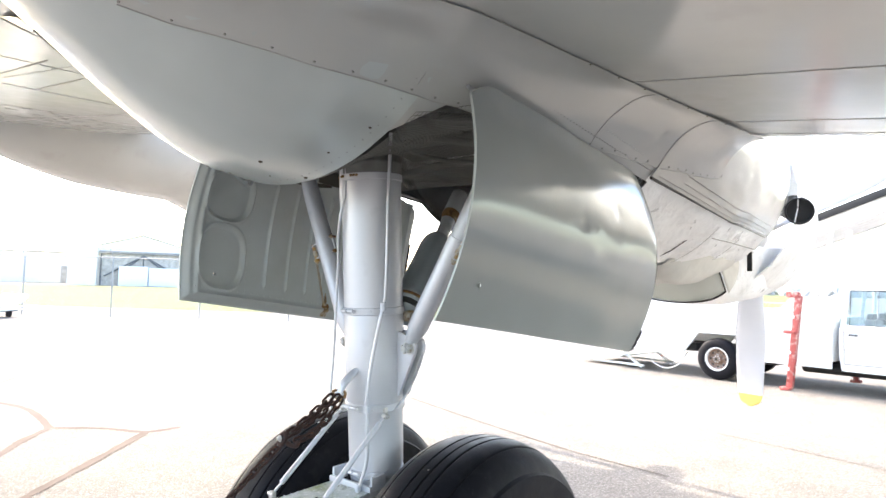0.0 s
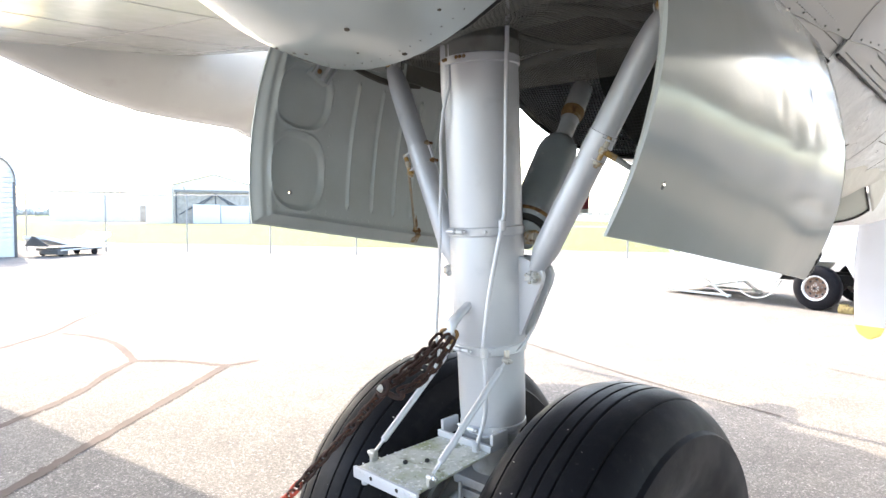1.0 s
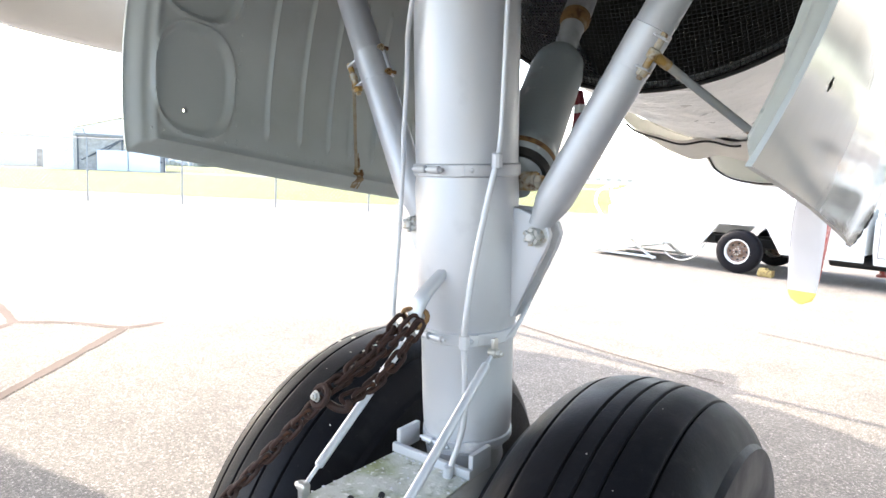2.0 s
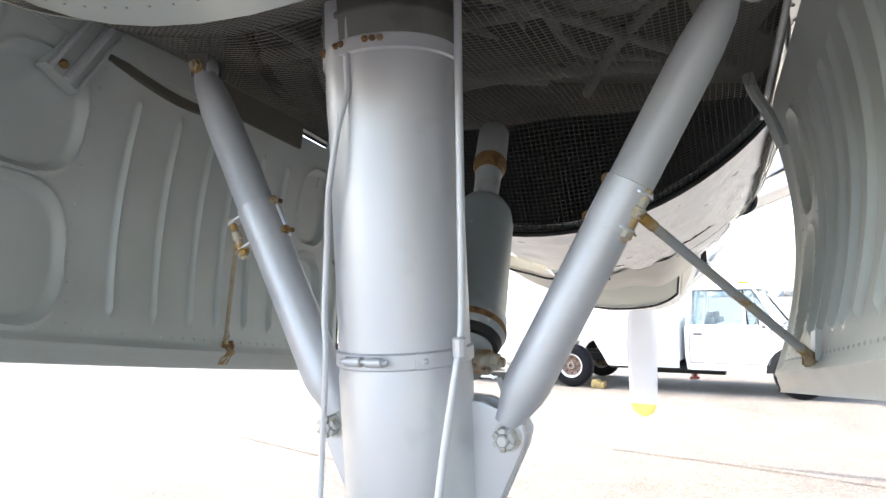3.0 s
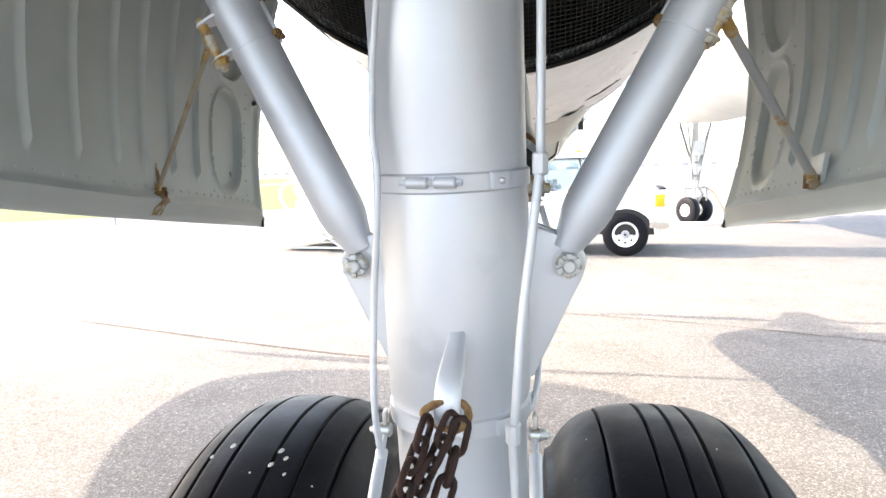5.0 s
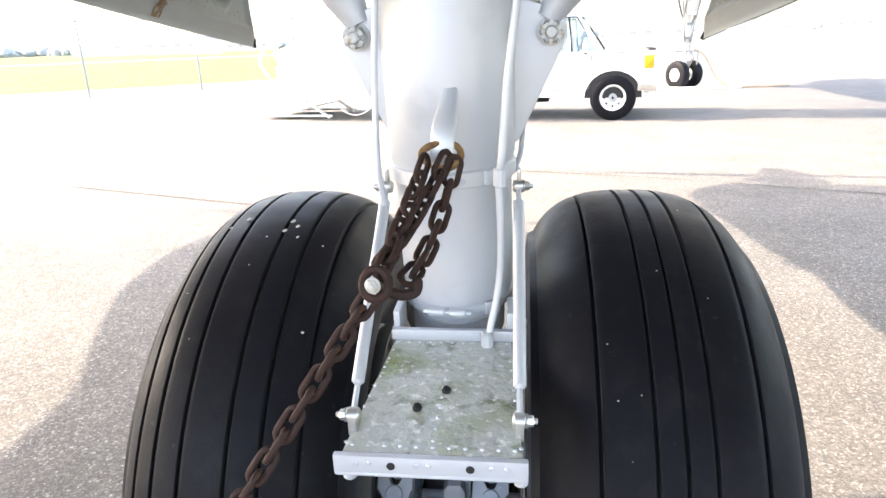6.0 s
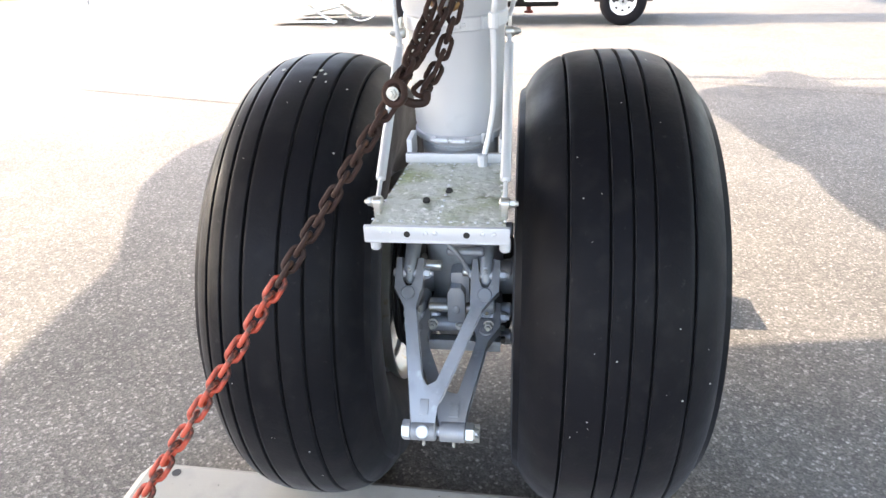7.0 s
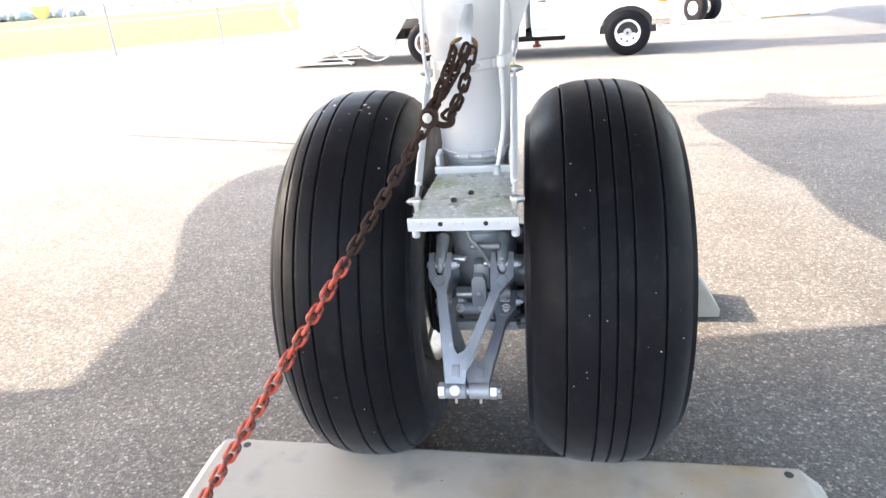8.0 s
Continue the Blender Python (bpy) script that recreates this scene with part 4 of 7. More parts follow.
    for k in range(16):
        p = lerp(inner(1.0, 0.86 + 0.008 * k), outer(1.0, 0.86 + 0.008 * k), 0.5)
        box(bm, p + V(0, rnd.uniform(0.004, 0.014), rnd.uniform(-0.012, 0.0)), (0.008, rnd.uniform(0.012, 0.03), rnd.uniform(0.008, 0.016)), None, 0.002)
    part("torn_seal", bm, "black", door, "torn seal at the lower corner")
    bm = B()
    for k in range(36):
        for t in (0.90,):
            a = lerp(0.04, 0.96, k / 35)
            p = inner(a, t)
            ball(bm, p, (0.003, 0.0035, 0.0035), None, 0, 6, 4)
    for k in range(14):
        for a in (0.225, 0.765, 0.905):
            ball(bm, inner(a, lerp(0.1, 0.88, k / 13)), (0.003, 0.0035, 0.0035), None, 0, 6, 4)
    part("rivets", bm, "door_in", door)
    # bracket of the stay rod
    foot = V(-0.705 if sgn < 0 else 0.674, 0.41, 1.635)
    bm = B()
    prism(bm, [(-0.03, 0.05), (0.03, 0.04), (0.012, -0.02), (-0.012, -0.022)], Matrix.Translation(foot - V(sgn * 0.008, 0, -0.006)) @ Matrix.Rotation(radians(90), 4, "Y") @ Matrix.Rotation(radians(90), 4, "Z"), 0.010, 0, 0.002)
    part("stay_bracket", bm, "door_in", door)
    for q in (-1, 1):
        bm = B()
        box(bm, foot - V(sgn * 0.018, q * 0.013, 0), (0.026, 0.005, 0.028), None, 0.002)
        part("bracket_ear", bm, "rust", door)
    bm = B()
    rod(bm, foot - V(sgn * 0.022, 0.022, 0), foot - V(sgn * 0.022, -0.022, 0), 0.0065, seg=10)
    part("bracket_pin", bm, "rust", door)
    if sgn < 0:
        bm = B()
        grid = {}
        ny, nz = 26, 56
        for i in range(ny + 1):
            for j in range(nz + 1):
                y, z = foot.y + lerp(-0.032, 0.032, i / ny), foot.z + lerp(-0.066, 0.075, j / nz)
                t = min(0.985, (lip_z(y) - 0.048 - z) / (lip_z(y) - 0.048 - 1.588))
                p = inner((y + 0.32) / 1.27, t)
                wide = 0.017 if z < foot.z + 0.012 else lerp(0.015, 0.003, (z - foot.z - 0.012) / 0.063)
                mask = 1 - abs(y - foot.y) / wide + 0.9 * noise.noise(V(y * 130, z * 60, 4.0))
                grid[i, j] = (p + V(0.0016, 0, 0), mask)
        made = {}
        for i in range(ny):
            for j in range(nz):
                keys = ((i, j), (i + 1, j), (i + 1, j + 1), (i, j + 1))
                if min(grid[k][1] for k in keys) > 0:
                    for k in keys:
                        if k not in made:
                            made[k] = bm.verts.new(grid[k][0])
                    bm.faces.new([made[k] for k in keys])
        part("rust_run", bm, "rust_stain", door, "rust run below the bracket")
    return door


# ---- landing gear ----
AXLE = V(0.015, 0.22, 0.597)


def tyre_profile(grooves, half):
    """(radius, x) round the tyre: grooved crown, shoulders, side walls and bead."""
    R, mid = 0.612, 0.43
    wide = half / 0.216
    out = []
    plain = [i * 0.01 * wide for i in range(-20, 21)]
    xs = sorted([x for x in plain if min(abs(x - g) for g in grooves) > 0.006] + [g + d for g in grooves for d in (-0.0048, -0.0036, -0.0028, 0.0028, 0.0036, 0.0048)])
    for x in xs:
        r = mid + (R - mid) * (1 - abs(x / half) ** 2.7) ** (1 / 2.3)
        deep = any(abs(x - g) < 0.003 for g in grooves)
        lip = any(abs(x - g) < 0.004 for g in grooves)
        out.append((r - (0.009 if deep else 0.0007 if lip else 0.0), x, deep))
    side = [(0.51, 0.2135), (0.47, 0.218), (0.43, 0.218), (0.39, 0.210), (0.35, 0.193), (0.315, 0.170), (0.29, 0.154), (0.275, 0.14)]
    return [(r, -x * wide, False) for r, x in side[::-1]] + out + [(r, x * wide, False) for r, x in side]


def build_wheel(gear, x):
    wheel_m = Matrix.Translation((x, AXLE.y, AXLE.z)) @ Matrix.Rotation(radians(90), 4, "Y")
    grooves = (-0.133, -0.094, -0.046, 0.029, 0.081, 0.135) if x < 0 else (-0.112, -0.034, 0.008, 0.049, 0.124)
    half = 0.199 if x < 0 else 0.216
    prof = tyre_profile(grooves, half)
    bm = B()
    seg = 96
    rings = []
    for r, h, deep in prof:
        ring = []
        for i in range(seg):
            p = wheel_m @ V(r * math.cos(2 * math.pi * i / seg), r * math.sin(2 * math.pi * i / seg), h)
            if p.z < 0.035:
                p.x += (p.x - x) * 0.08
                p.z = 0.004 + 0.25 * max(0.0, p.z)
            ring.append(bm.verts.new(p))
        rings.append((ring, deep))
    for (a, d0), (b, d1) in zip(rings, rings[1:]):
        for i in range(seg):
            j = (i + 1) % seg
            # groove floors take the darker rubber as painted shade
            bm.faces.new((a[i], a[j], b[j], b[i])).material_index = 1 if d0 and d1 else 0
    bmesh.ops.recalc_face_normals(bm, faces=bm.faces)
    tyre_label = "large worn black tyre with straight grooves and pale specks"
    bmr = B()
    lathe(bmr, [(0.0, -0.06), (0.09, -0.06), (0.10, -0.03), (0.2, -0.05), (0.255, -0.10), (0.262, -0.145), (0.285, -0.150), (0.288, -0.142), (0.27, -0.138),
                (0.25, 0.0), (0.27, 0.138), (0.288, 0.142), (0.285, 0.150), (0.262, 0.145), (0.255, 0.10), (0.2, 0.05), (0.10, 0.06), (0.09, 0.10), (0.0, 0.11)], wheel_m, 48)
    wheel = part("wheel", bmr, "silver_old", gear, "grey-painted wheel rim")
    inward = 1 if x < 0 else -1
    deep = inward * (0.9 if x < 0 else 1.0)
    bm_f = B()
    lathe(bm_f, [(0.235, 0.12 * deep), (0.262, 0.15 * deep), (0.280, 0.188 * deep), (0.288, 0.212 * deep), (0.306, 0.216 * deep), (0.304, 0.206 * deep), (0.290, 0.18 * deep), (0.268, 0.145 * deep), (0.245, 0.115 * deep)], wheel_m, 56, closed=True)
    part("rim_flange", bm_f, "steel", wheel, "bare worn metal rim flange", smooth=60)
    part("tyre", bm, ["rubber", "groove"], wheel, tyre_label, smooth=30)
    for k in range(10):
        a = 2 * math.pi * k / 10
        for s in (-1, 1):
            nut(wheel, wheel_m @ V(0.155 * math.cos(a), 0.155 * math.sin(a), s * 0.05), wheel_m.to_3x3() @ V(0, 0, s), 0.012, 0.016, "steel", "wheel_nut")
    rnd = random.Random(int(x * 100))
    bm = B()
    for _ in range(70):
        a, h = rnd.uniform(0, 2 * math.pi), rnd.uniform(-0.17, 0.17)
        r = 0.43 + 0.182 * (1 - abs(h / half) ** 2.7) ** (1 / 2.3)
        if min(abs(h - g) for g in grooves) < 0.012:
            continue
        p = wheel_m @ V(r * math.cos(a), r * math.sin(a), h)
        if p.z > 0.1:
            s = rnd.choice((0.0006, 0.0008, 0.001, 0.0015))
            ball(bm, p, (s * rnd.uniform(1, 2), s, s * rnd.uniform(0.6, 1.6)), None, 0, 6, 4)
    if x < 0:
        for dx, da, s in ((0.03, 0.06, 0.008), (0.05, 0.045, 0.007), (0.035, 0.03, 0.009), (0.06, 0.075, 0.005), (-0.06, 0.02, 0.008), (-0.09, 0.04, 0.006)):
            a = math.pi - 0.12 - da * 2
            h = dx
            r = 0.43 + 0.182 * (1 - abs(h / half) ** 2.7) ** (1 / 2.3)
            ball(bm, V(x + h, AXLE.y - r * math.sin(0.12 + da * 2), AXLE.z + r * math.cos(0.12 + da * 2)), (s * 0.6, s * 1.2, 0.0015), None, 0, 7, 4)
    tagged(part("specks", bm, "paint_spatter", wheel, "pale droppings and specks on the rubber"), kind="stuff")


def build_gear():
    gear = thing("landing_gear", (0, 0.1, 0), "silver-painted twin-wheel main landing gear leg standing on asphalt", "landing gear")
    sx, sy = 0.013, 0.062
    def at(z):
        return V(sx - 0.016 * (z - 1.05), sy + 0.012 - 0.0192 * (z - 1.06), z)
    def band(bm, z0, z1, r, seg=48):
        lathe(bm, [(r - 0.004, 0), (r, 0.003), (r, z1 - z0 - 0.003), (r - 0.004, z1 - z0)], frame_to(at(z0), at(z1)), seg, closed=True)
    # outer cylinder
    bm = B()
    prof = [(0.0, 1.05), (0.088, 1.05), (0.098, 1.07), (0.102, 1.10), (0.1035, 1.15), (0.1045, 1.30), (0.108, 1.31), (0.1085, 1.34), (0.111, 1.345), (0.112, 1.50), (0.1145, 1.64), (0.1125, 1.652), (0.1125, 1.70), (0.1135, 2.0), (0.114, 2.165), (0.0, 2.165)]
    lathe(bm, [(r, z - 1.06) for r, z in prof], Matrix.Translation(V(sx, sy + 0.012, 1.06)) @ Matrix.Rotation(radians(-0.92), 4, "Y") @ Matrix.Rotation(radians(1.1), 4, "X"), 64)
    strut = part("strut", bm, "silver", gear, "thick silver-painted shock strut", smooth=40)
    # clamp bands with screws
    for z0, z1, r in ((1.660, 1.688, 0.1175), (1.303, 1.333, 0.1125), (1.065, 1.085, 0.1035), (2.162, 2.190, 0.1185)):
        bm = B()
        band(bm, z0, z1, r)
        c = at(z0 + (z1 - z0) / 2)
        for ang, w in ((-96, 0.07), (-50, 0.03), (150, 0.03)) if z0 < 2 else ():
            d = V(math.cos(radians(ang)), math.sin(radians(ang)), 0)
            side = V(-d.y, d.x, 0)
            p = c + d * (r + 0.006)
            if w > 0.05 and z0 < 2:
                rod(bm, p - side * w / 2, p - side * 0.004, 0.008, seg=12, soft=0.002)
                rod(bm, p + side * 0.004, p + side * w / 2, 0.008, seg=12, soft=0.002)
                rod(bm, p - side * (w / 2 + 0.008), p + side * (w / 2 + 0.008), 0.004, seg=8)
            else:
                box(bm, (0, 0, 0), (0.008, w, 0.024), Matrix.Translation(p - d * 0.004) @ Matrix.Rotation(radians(ang), 4, "Z"), 0.002)
                ball(bm, p + d * 0.002, 0.005)
        part("clamp_band", bm, "silver", strut)
    for ang in (-134, -128, -112, -106, -84, -78, -72):
        d = V(math.cos(radians(ang)), math.sin(radians(ang)), 0)
        nut(strut, at(2.177) + d * 0.1175, d, 0.0055, 0.005, "rust", "band_bolt")
    # added darker piece: shade over the strut's top is put into its colour
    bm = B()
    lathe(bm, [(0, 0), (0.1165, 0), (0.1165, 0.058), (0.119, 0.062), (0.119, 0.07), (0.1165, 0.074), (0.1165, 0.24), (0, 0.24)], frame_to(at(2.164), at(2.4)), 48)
    part("strut_head", bm, "well_grey", strut, "head of the strut, the well's shade put into its grey", smooth=40)
    # chain lug
    bm = B()
    p = smooth_path([(0.019, -0.038, 1.460), (0.018, -0.058, 1.446), (0.016, -0.088, 1.427), (0.013, -0.109, 1.406), (0.012, -0.116, 1.382), (0.012, -0.108, 1.360)], 4)
    ring = []
    for k, q in enumerate(p):
        d = (p[min(k + 1, len(p) - 1)] - p[max(k - 1, 0)]).normalized()
        out = V(1, 0, 0).cross(d)
        wide = lerp(0.011, 0.0175, min(1.0, k / 10))
        ring.append([bm.verts.new(q + V(ex * wide, 0, 0) + out * ey * 0.009) for ex, ey in ((-1, -0.6), (-0.8, -1), (0.8, -1), (1, -0.6), (1, 0.6), (0.8, 1), (-0.8, 1), (-1, 0.6))])
    for a, b in zip(ring, ring[1:]):
        for k in range(8):
            bm.faces.new((a[k], a[(k + 1) % 8], b[(k + 1) % 8], b[k]))
    bm.faces.new(ring[0]), bm.faces.new(ring[-1][::-1])
    bmesh.ops.recalc_face_normals(bm, faces=bm.faces)
    part("tie_down_lug", bm, "silver", strut, smooth=60)
    # hydraulic pipes
    for pts, r in (([(0.137, 0.01, 2.33), (0.137, 0.0, 2.1), (0.136, -0.005, 1.86), (0.135, -0.01, 1.74), (0.134, -0.02, 1.695), (0.125, -0.035, 1.62), (0.108, -0.055, 1.48), (0.099, -0.067, 1.36), (0.095, -0.062, 1.32), (0.098, -0.06, 1.22), (0.094, -0.06, 1.14), (0.078, -0.075, 1.06), (0.074, -0.08, 1.045)], 0.0065),
                   ([(-0.027, -0.058, 2.33), (-0.027, -0.058, 2.2), (-0.028, -0.060, 2.11), (-0.031, -0.062, 2.09), (-0.045, -0.068, 2.03), (-0.064, -0.062, 1.955), (-0.073, -0.054, 1.92), (-0.082, -0.044, 1.87), (-0.088, -0.040, 1.82), (-0.090, -0.044, 1.74), (-0.084, -0.052, 1.67), (-0.097, -0.05, 1.5), (-0.10, -0.06, 1.36), (-0.094, -0.055, 1.28)], 0.005),
                   ([(0.138, 0.16, 1.62), (0.160, 0.17, 1.52), (0.138, 0.15, 1.42), (0.130, 0.09, 1.34), (0.118, 0.06, 1.31)], 0.005)):
        bm = B()
        tube(bm, smooth_path(pts, 6), r, 10)
        part("hydraulic_pipe", bm, "silver", strut, smooth=70)
    for c in ((0.134, -0.02, 1.695), (0.096, -0.064, 1.328), (0.074, -0.08, 1.045)):
        bm = B()
        rod(bm, V(*c) - V(0, 0, 0.016), V(*c) + V(0, 0, 0.016), 0.011, seg=10, soft=0.003)
        part("pipe_clip", bm, "silver", strut)
    bm = B()
    tube(bm, [V(-0.062 + 0.012 * min(1, k / 9), -0.022 + 0.075 * max(0, 1 - k / 9) ** 1.5, lerp(1.88, 2.40, k / 20)) for k in range(21)], 0.036, 24)
    part("vent_tube", bm, "silver", strut, smooth=60)
    # side braces
    for s in (-1, 1):
        lo, hi = V(sx + s * 0.160, 0.085, 1.56), (V(sx - 0.508, 0.134, 2.25) if s < 0 else V(sx + 0.520, 0.132, 2.225))
        d = (hi - lo).normalized()
        L = (hi - lo).length
        bm = B()
        lathe(bm, [(0, 0.0), (0.022, 0.0), (0.026, 0.02), (0.036, 0.055), (0.0385, 0.075), (0.0385, 0.40), (0.038, 0.405), (0.0368, 0.408), (0.0368, L - 0.12), (0.0360, L - 0.115), (0.0360, L - 0.09), (0.030, L - 0.03), (0.022, L), (0, L)], frame_to(lo, hi), 32)
        brace = part("side_brace", bm, "silver", gear, "silver-painted round side brace", smooth=40)
        # collar with the eye of the stay rod
        eye = V(0.391 if s > 0 else -0.376, 0.09, 1.893)
        c = lo + d * (eye - lo).dot(d)
        bm = B()
        lathe(bm, [(0.037, -0.040), (0.0393, -0.039), (0.0393, 0.039), (0.037, 0.040), (0.033, 0.040), (0.033, -0.040)], frame_to(c, c + d), 36, closed=True)
        collar = part("collar", bm, "silver", brace, smooth=40)
        axis = d
        reach = (eye - c) - axis * (eye - c).dot(axis)
        out = reach.normalized()
        wide = axis.cross(out)
        mid = eye - axis * (eye - c).dot(axis)
        for off in (-0.030, 0.030):
            bm = B()
            m = Matrix((out, wide, axis)).transposed().to_4x4()
            m.translation = c + axis * off
            far = (mid - c).length
            prism(bm, [(0.030, -0.020), (0.040, -0.018), (far + 0.006, -0.008), (far + 0.010, 0.0), (far + 0.006, 0.008), (0.040, 0.018), (0.030, 0.020)], m, 0.005, 0, 0.0015)
            part("clevis_ear", bm, "silver", collar)
        bm = B()
        rod(bm, mid - axis * 0.042, mid + axis * 0.040, 0.0075, seg=12, soft=0.002)
        hexnut(bm, mid - axis * 0.034, -axis, 0.012, 0.010)
        part("clevis_pin", bm, "rust_spots", collar, "rust-stained clevis pin")
        for off in (-0.034, 0.034):
            bm = B()
            base = c + axis * off - out * 0.044
            rod(bm, base + V(0, 0.012, 0), base + V(0, -0.022, 0), 0.005, seg=10, soft=0.002)
            hexnut(bm, base + V(0, -0.014, 0), (0, -1, 0), 0.0078, 0.007)
            part("collar_bolt", bm, "rust", collar, "rust-stained bolt")
        bm = B()
        m = Matrix((out, wide, axis)).transposed().to_4x4()
        m.translation = c - out * 0.042
        box(bm, (0.002, 0.0, 0), (0.008, 0.020, 0.086), m, 0.002)
        part("clamp_flange", bm, "silver", collar)
        # stay rod to the door
        foot = V(-0.690 if s < 0 else 0.658, 0.41, 1.637)
        dd = (foot - mid).normalized()
        bm = B()
        slim = 1.0 if s > 0 else 0.6
        rod(bm, mid + dd * 0.03, foot - dd * 0.03, 0.0082 * slim, seg=14, soft=0.002)
        stay = part("stay_rod", bm, "stay_grey" if s > 0 else "stay_brown", gear, "grey stay rod with rusty ends" if s > 0 else "thin brown-stained stay rod")
        for p, q in ((mid, 1), (foot, -1)):
            bm = B()
            rod(bm, p + dd * q * 0.006, p + dd * q * 0.042, 0.0094 * slim, seg=12, soft=0.002)
            rod(bm, p - axis * 0.010, p + axis * 0.010, 0.0125 * (0.5 + 0.5 * slim), seg=14, soft=0.003)
            part("rod_end", bm, "rust_spots", stay, "rusty rod end")
        # upper fitting: eye, pin and clevis, with a thick hose bend beside the one
        pin_at = hi + (V(0.008, 0, 0.020) if s > 0 else V(0, 0, 0.012))
        bm = B()
        rod(bm, pin_at + V(0, -0.026, 0), pin_at + V(0, 0.05, 0), 0.014, seg=18, soft=0.004)
        hexnut(bm, pin_at + V(0, -0.024, 0), (0, -1, 0), 0.0125, 0.010)
        part("top_pin", bm, "rust_spots", brace, "corroded pin")
        bm = B()
        lathe(bm, [(0.014, -0.018), (0.024, -0.018), (0.027, -0.014), (0.027, 0.014), (0.024, 0.018), (0.014, 0.018)], frame_to(pin_at, pin_at + V(0, 1, 0)), 24, closed=True)
        rod(bm, pin_at - d * 0.04, pin_at - d * 0.014, 0.021, 0.019, seg=18, soft=0.003)
        part("top_eye", bm, "silver_old", brace, "pitted grey eye end", smooth=40)
        bm = B()
        for off in (-0.014, 0.034):
            prism(bm, [(-0.020, -0.018), (0.0, -0.027), (0.020, -0.018), (0.028, 0.03), (0.030, 0.10), (-0.030, 0.10), (-0.028, 0.03)], Matrix.Translation(pin_at + V(0, off, 0)) @ Matrix.Rotation(radians(90), 4, "X"), 0.009, 0, 0.003)
        part("top_clevis", bm, "well_grey", brace, "dull grey clevis")
        if s > 0:
            bm = B()
            tube(bm, smooth_path([pin_at + V(0.020, 0.03, -0.012), pin_at + V(0.036, 0.05, -0.002), pin_at + V(0.046, 0.08, 0.035), pin_at + V(0.046, 0.11, 0.090), pin_at + V(0.03, 0.14, 0.15)], 5), [lerp(0.008, 0.024, min(1.0, k / 8)) for k in range(21)], 14)
            part("hose_bend", bm, "silver_old", brace, "thick pale grey bend beside the pin", smooth=70)
        # lug plate on the strut, with its castle nut
        bm = B()
        m = Matrix(((s, 0, 0, sx), (0, 0, 1, 0.102), (0, 1, 0, 0), (0, 0, 0, 1)))
        for off in (-0.02, 0.028):
            prism(bm, [(0.06, 1.60), (0.120, 1.596), (0.160, 1.580), (0.184, 1.568), (0.193, 1.545), (0.186, 1.518), (0.112, 1.36), (0.06, 1.33)], m @ Matrix.Translation((0, 0, off)), 0.016, 0, 0.004)
        part("brace_lug", bm, "silver", strut)
        bm = B()
        b = V(sx + s * 0.164, 0.072, 1.541)
        hexnut(bm, b, (0, -1, 0), 0.0195, 0.020)
        for k in range(6):
            a = math.pi / 3 * k + 0.5
            box(bm, (0, 0, 0), (0.008, 0.010, 0.008), Matrix.Translation(b + V(0.0145 * math.cos(a), -0.022, 0.0145 * math.sin(a))) @ Matrix.Rotation(-a, 4, "Y"), 0.001)
        part("castle_nut", bm, "nut_pale", strut, "silver castellated nut with rust in its slots")
    # retraction actuator
    top, bot = V(0.0, 0.63, 2.19), V(0.075, 0.14, 1.625)
    d = (bot - top).normalized()
    L = (bot - top).length
    bm = B()
    m = frame_to(top, bot)
    lathe(bm, [(0, 0.30), (0.03, 0.30), (0.050, 0.312), (0.062, 0.335), (0.068, 0.37), (0.069, 0.62), (0.072, 0.625), (0.072, 0.66), (0.066, 0.67), (0.05, 0.69), (0.04, 0.70), (0.036, 0.74), (0, 0.74)], m, 36)
    act = part("actuator", bm, "cylinder", gear, "blue-grey scuffed retraction actuator", smooth=40)
    bm = B()
    lathe(bm, [(0, 0.03), (0.030, 0.03), (0.038, 0.045), (0.038, 0.17), (0.036, 0.18), (0.030, 0.21), (0.028, 0.305), (0, 0.305)], m, 24)
    part("piston_rod", bm, "silver_old", act)
    bm = B()
    lathe(bm, [(0.0385, 0.155), (0.0395, 0.16), (0.0395, 0.175), (0.0375, 0.182), (0.032, 0.20), (0.02, 0.20), (0.02, 0.155)], m, 24, closed=True)
    part("rust_band", bm, "rust", act, "rust-stained band")
    bm = B()
    lathe(bm, [(0.0725, 0.648), (0.0735, 0.65), (0.0735, 0.659), (0.0725, 0.661), (0.06, 0.661), (0.06, 0.648)], m, 32, closed=True)
    part("rust_band", bm, "rust", act, "rust-stained band")
    bm = B()
    rod(bm, bot + V(-0.045, 0.01, 0.025), bot + V(0.055, 0.01, 0.025), 0.022, seg=18, soft=0.005)
    part("actuator_pin", bm, "rust_spots", act)
    bm = B()
    lathe(bm, [(0.040, 0.672), (0.064, 0.672), (0.066, 0.676), (0.060, 0.690), (0.040, 0.690)], m, 32, closed=True)
    part("gland_ring", bm, "black", act, "dark gland ring")
    nut(act, bot + V(0.055, 0.01, 0.025), (1, 0, 0), 0.016, 0.014, "rust_spots", "pin_nut")
    # lower piston, axle and brakes
    bm = B()
    lathe(bm, [(0, 0), (0.088, 0), (0.088, 0.06), (0.078, 0.075), (0.078, 0.22), (0.085, 0.24), (0.085, 0.30), (0.07, 0.33), (0.07, 0.52), (0, 0.52)], frame_to((sx, 0.055, 1.07), (sx, 0.17, 0.58)), 36)
    rod(bm, (-0.325, AXLE.y, AXLE.z), (0.355, AXLE.y, AXLE.z), 0.055, seg=24)
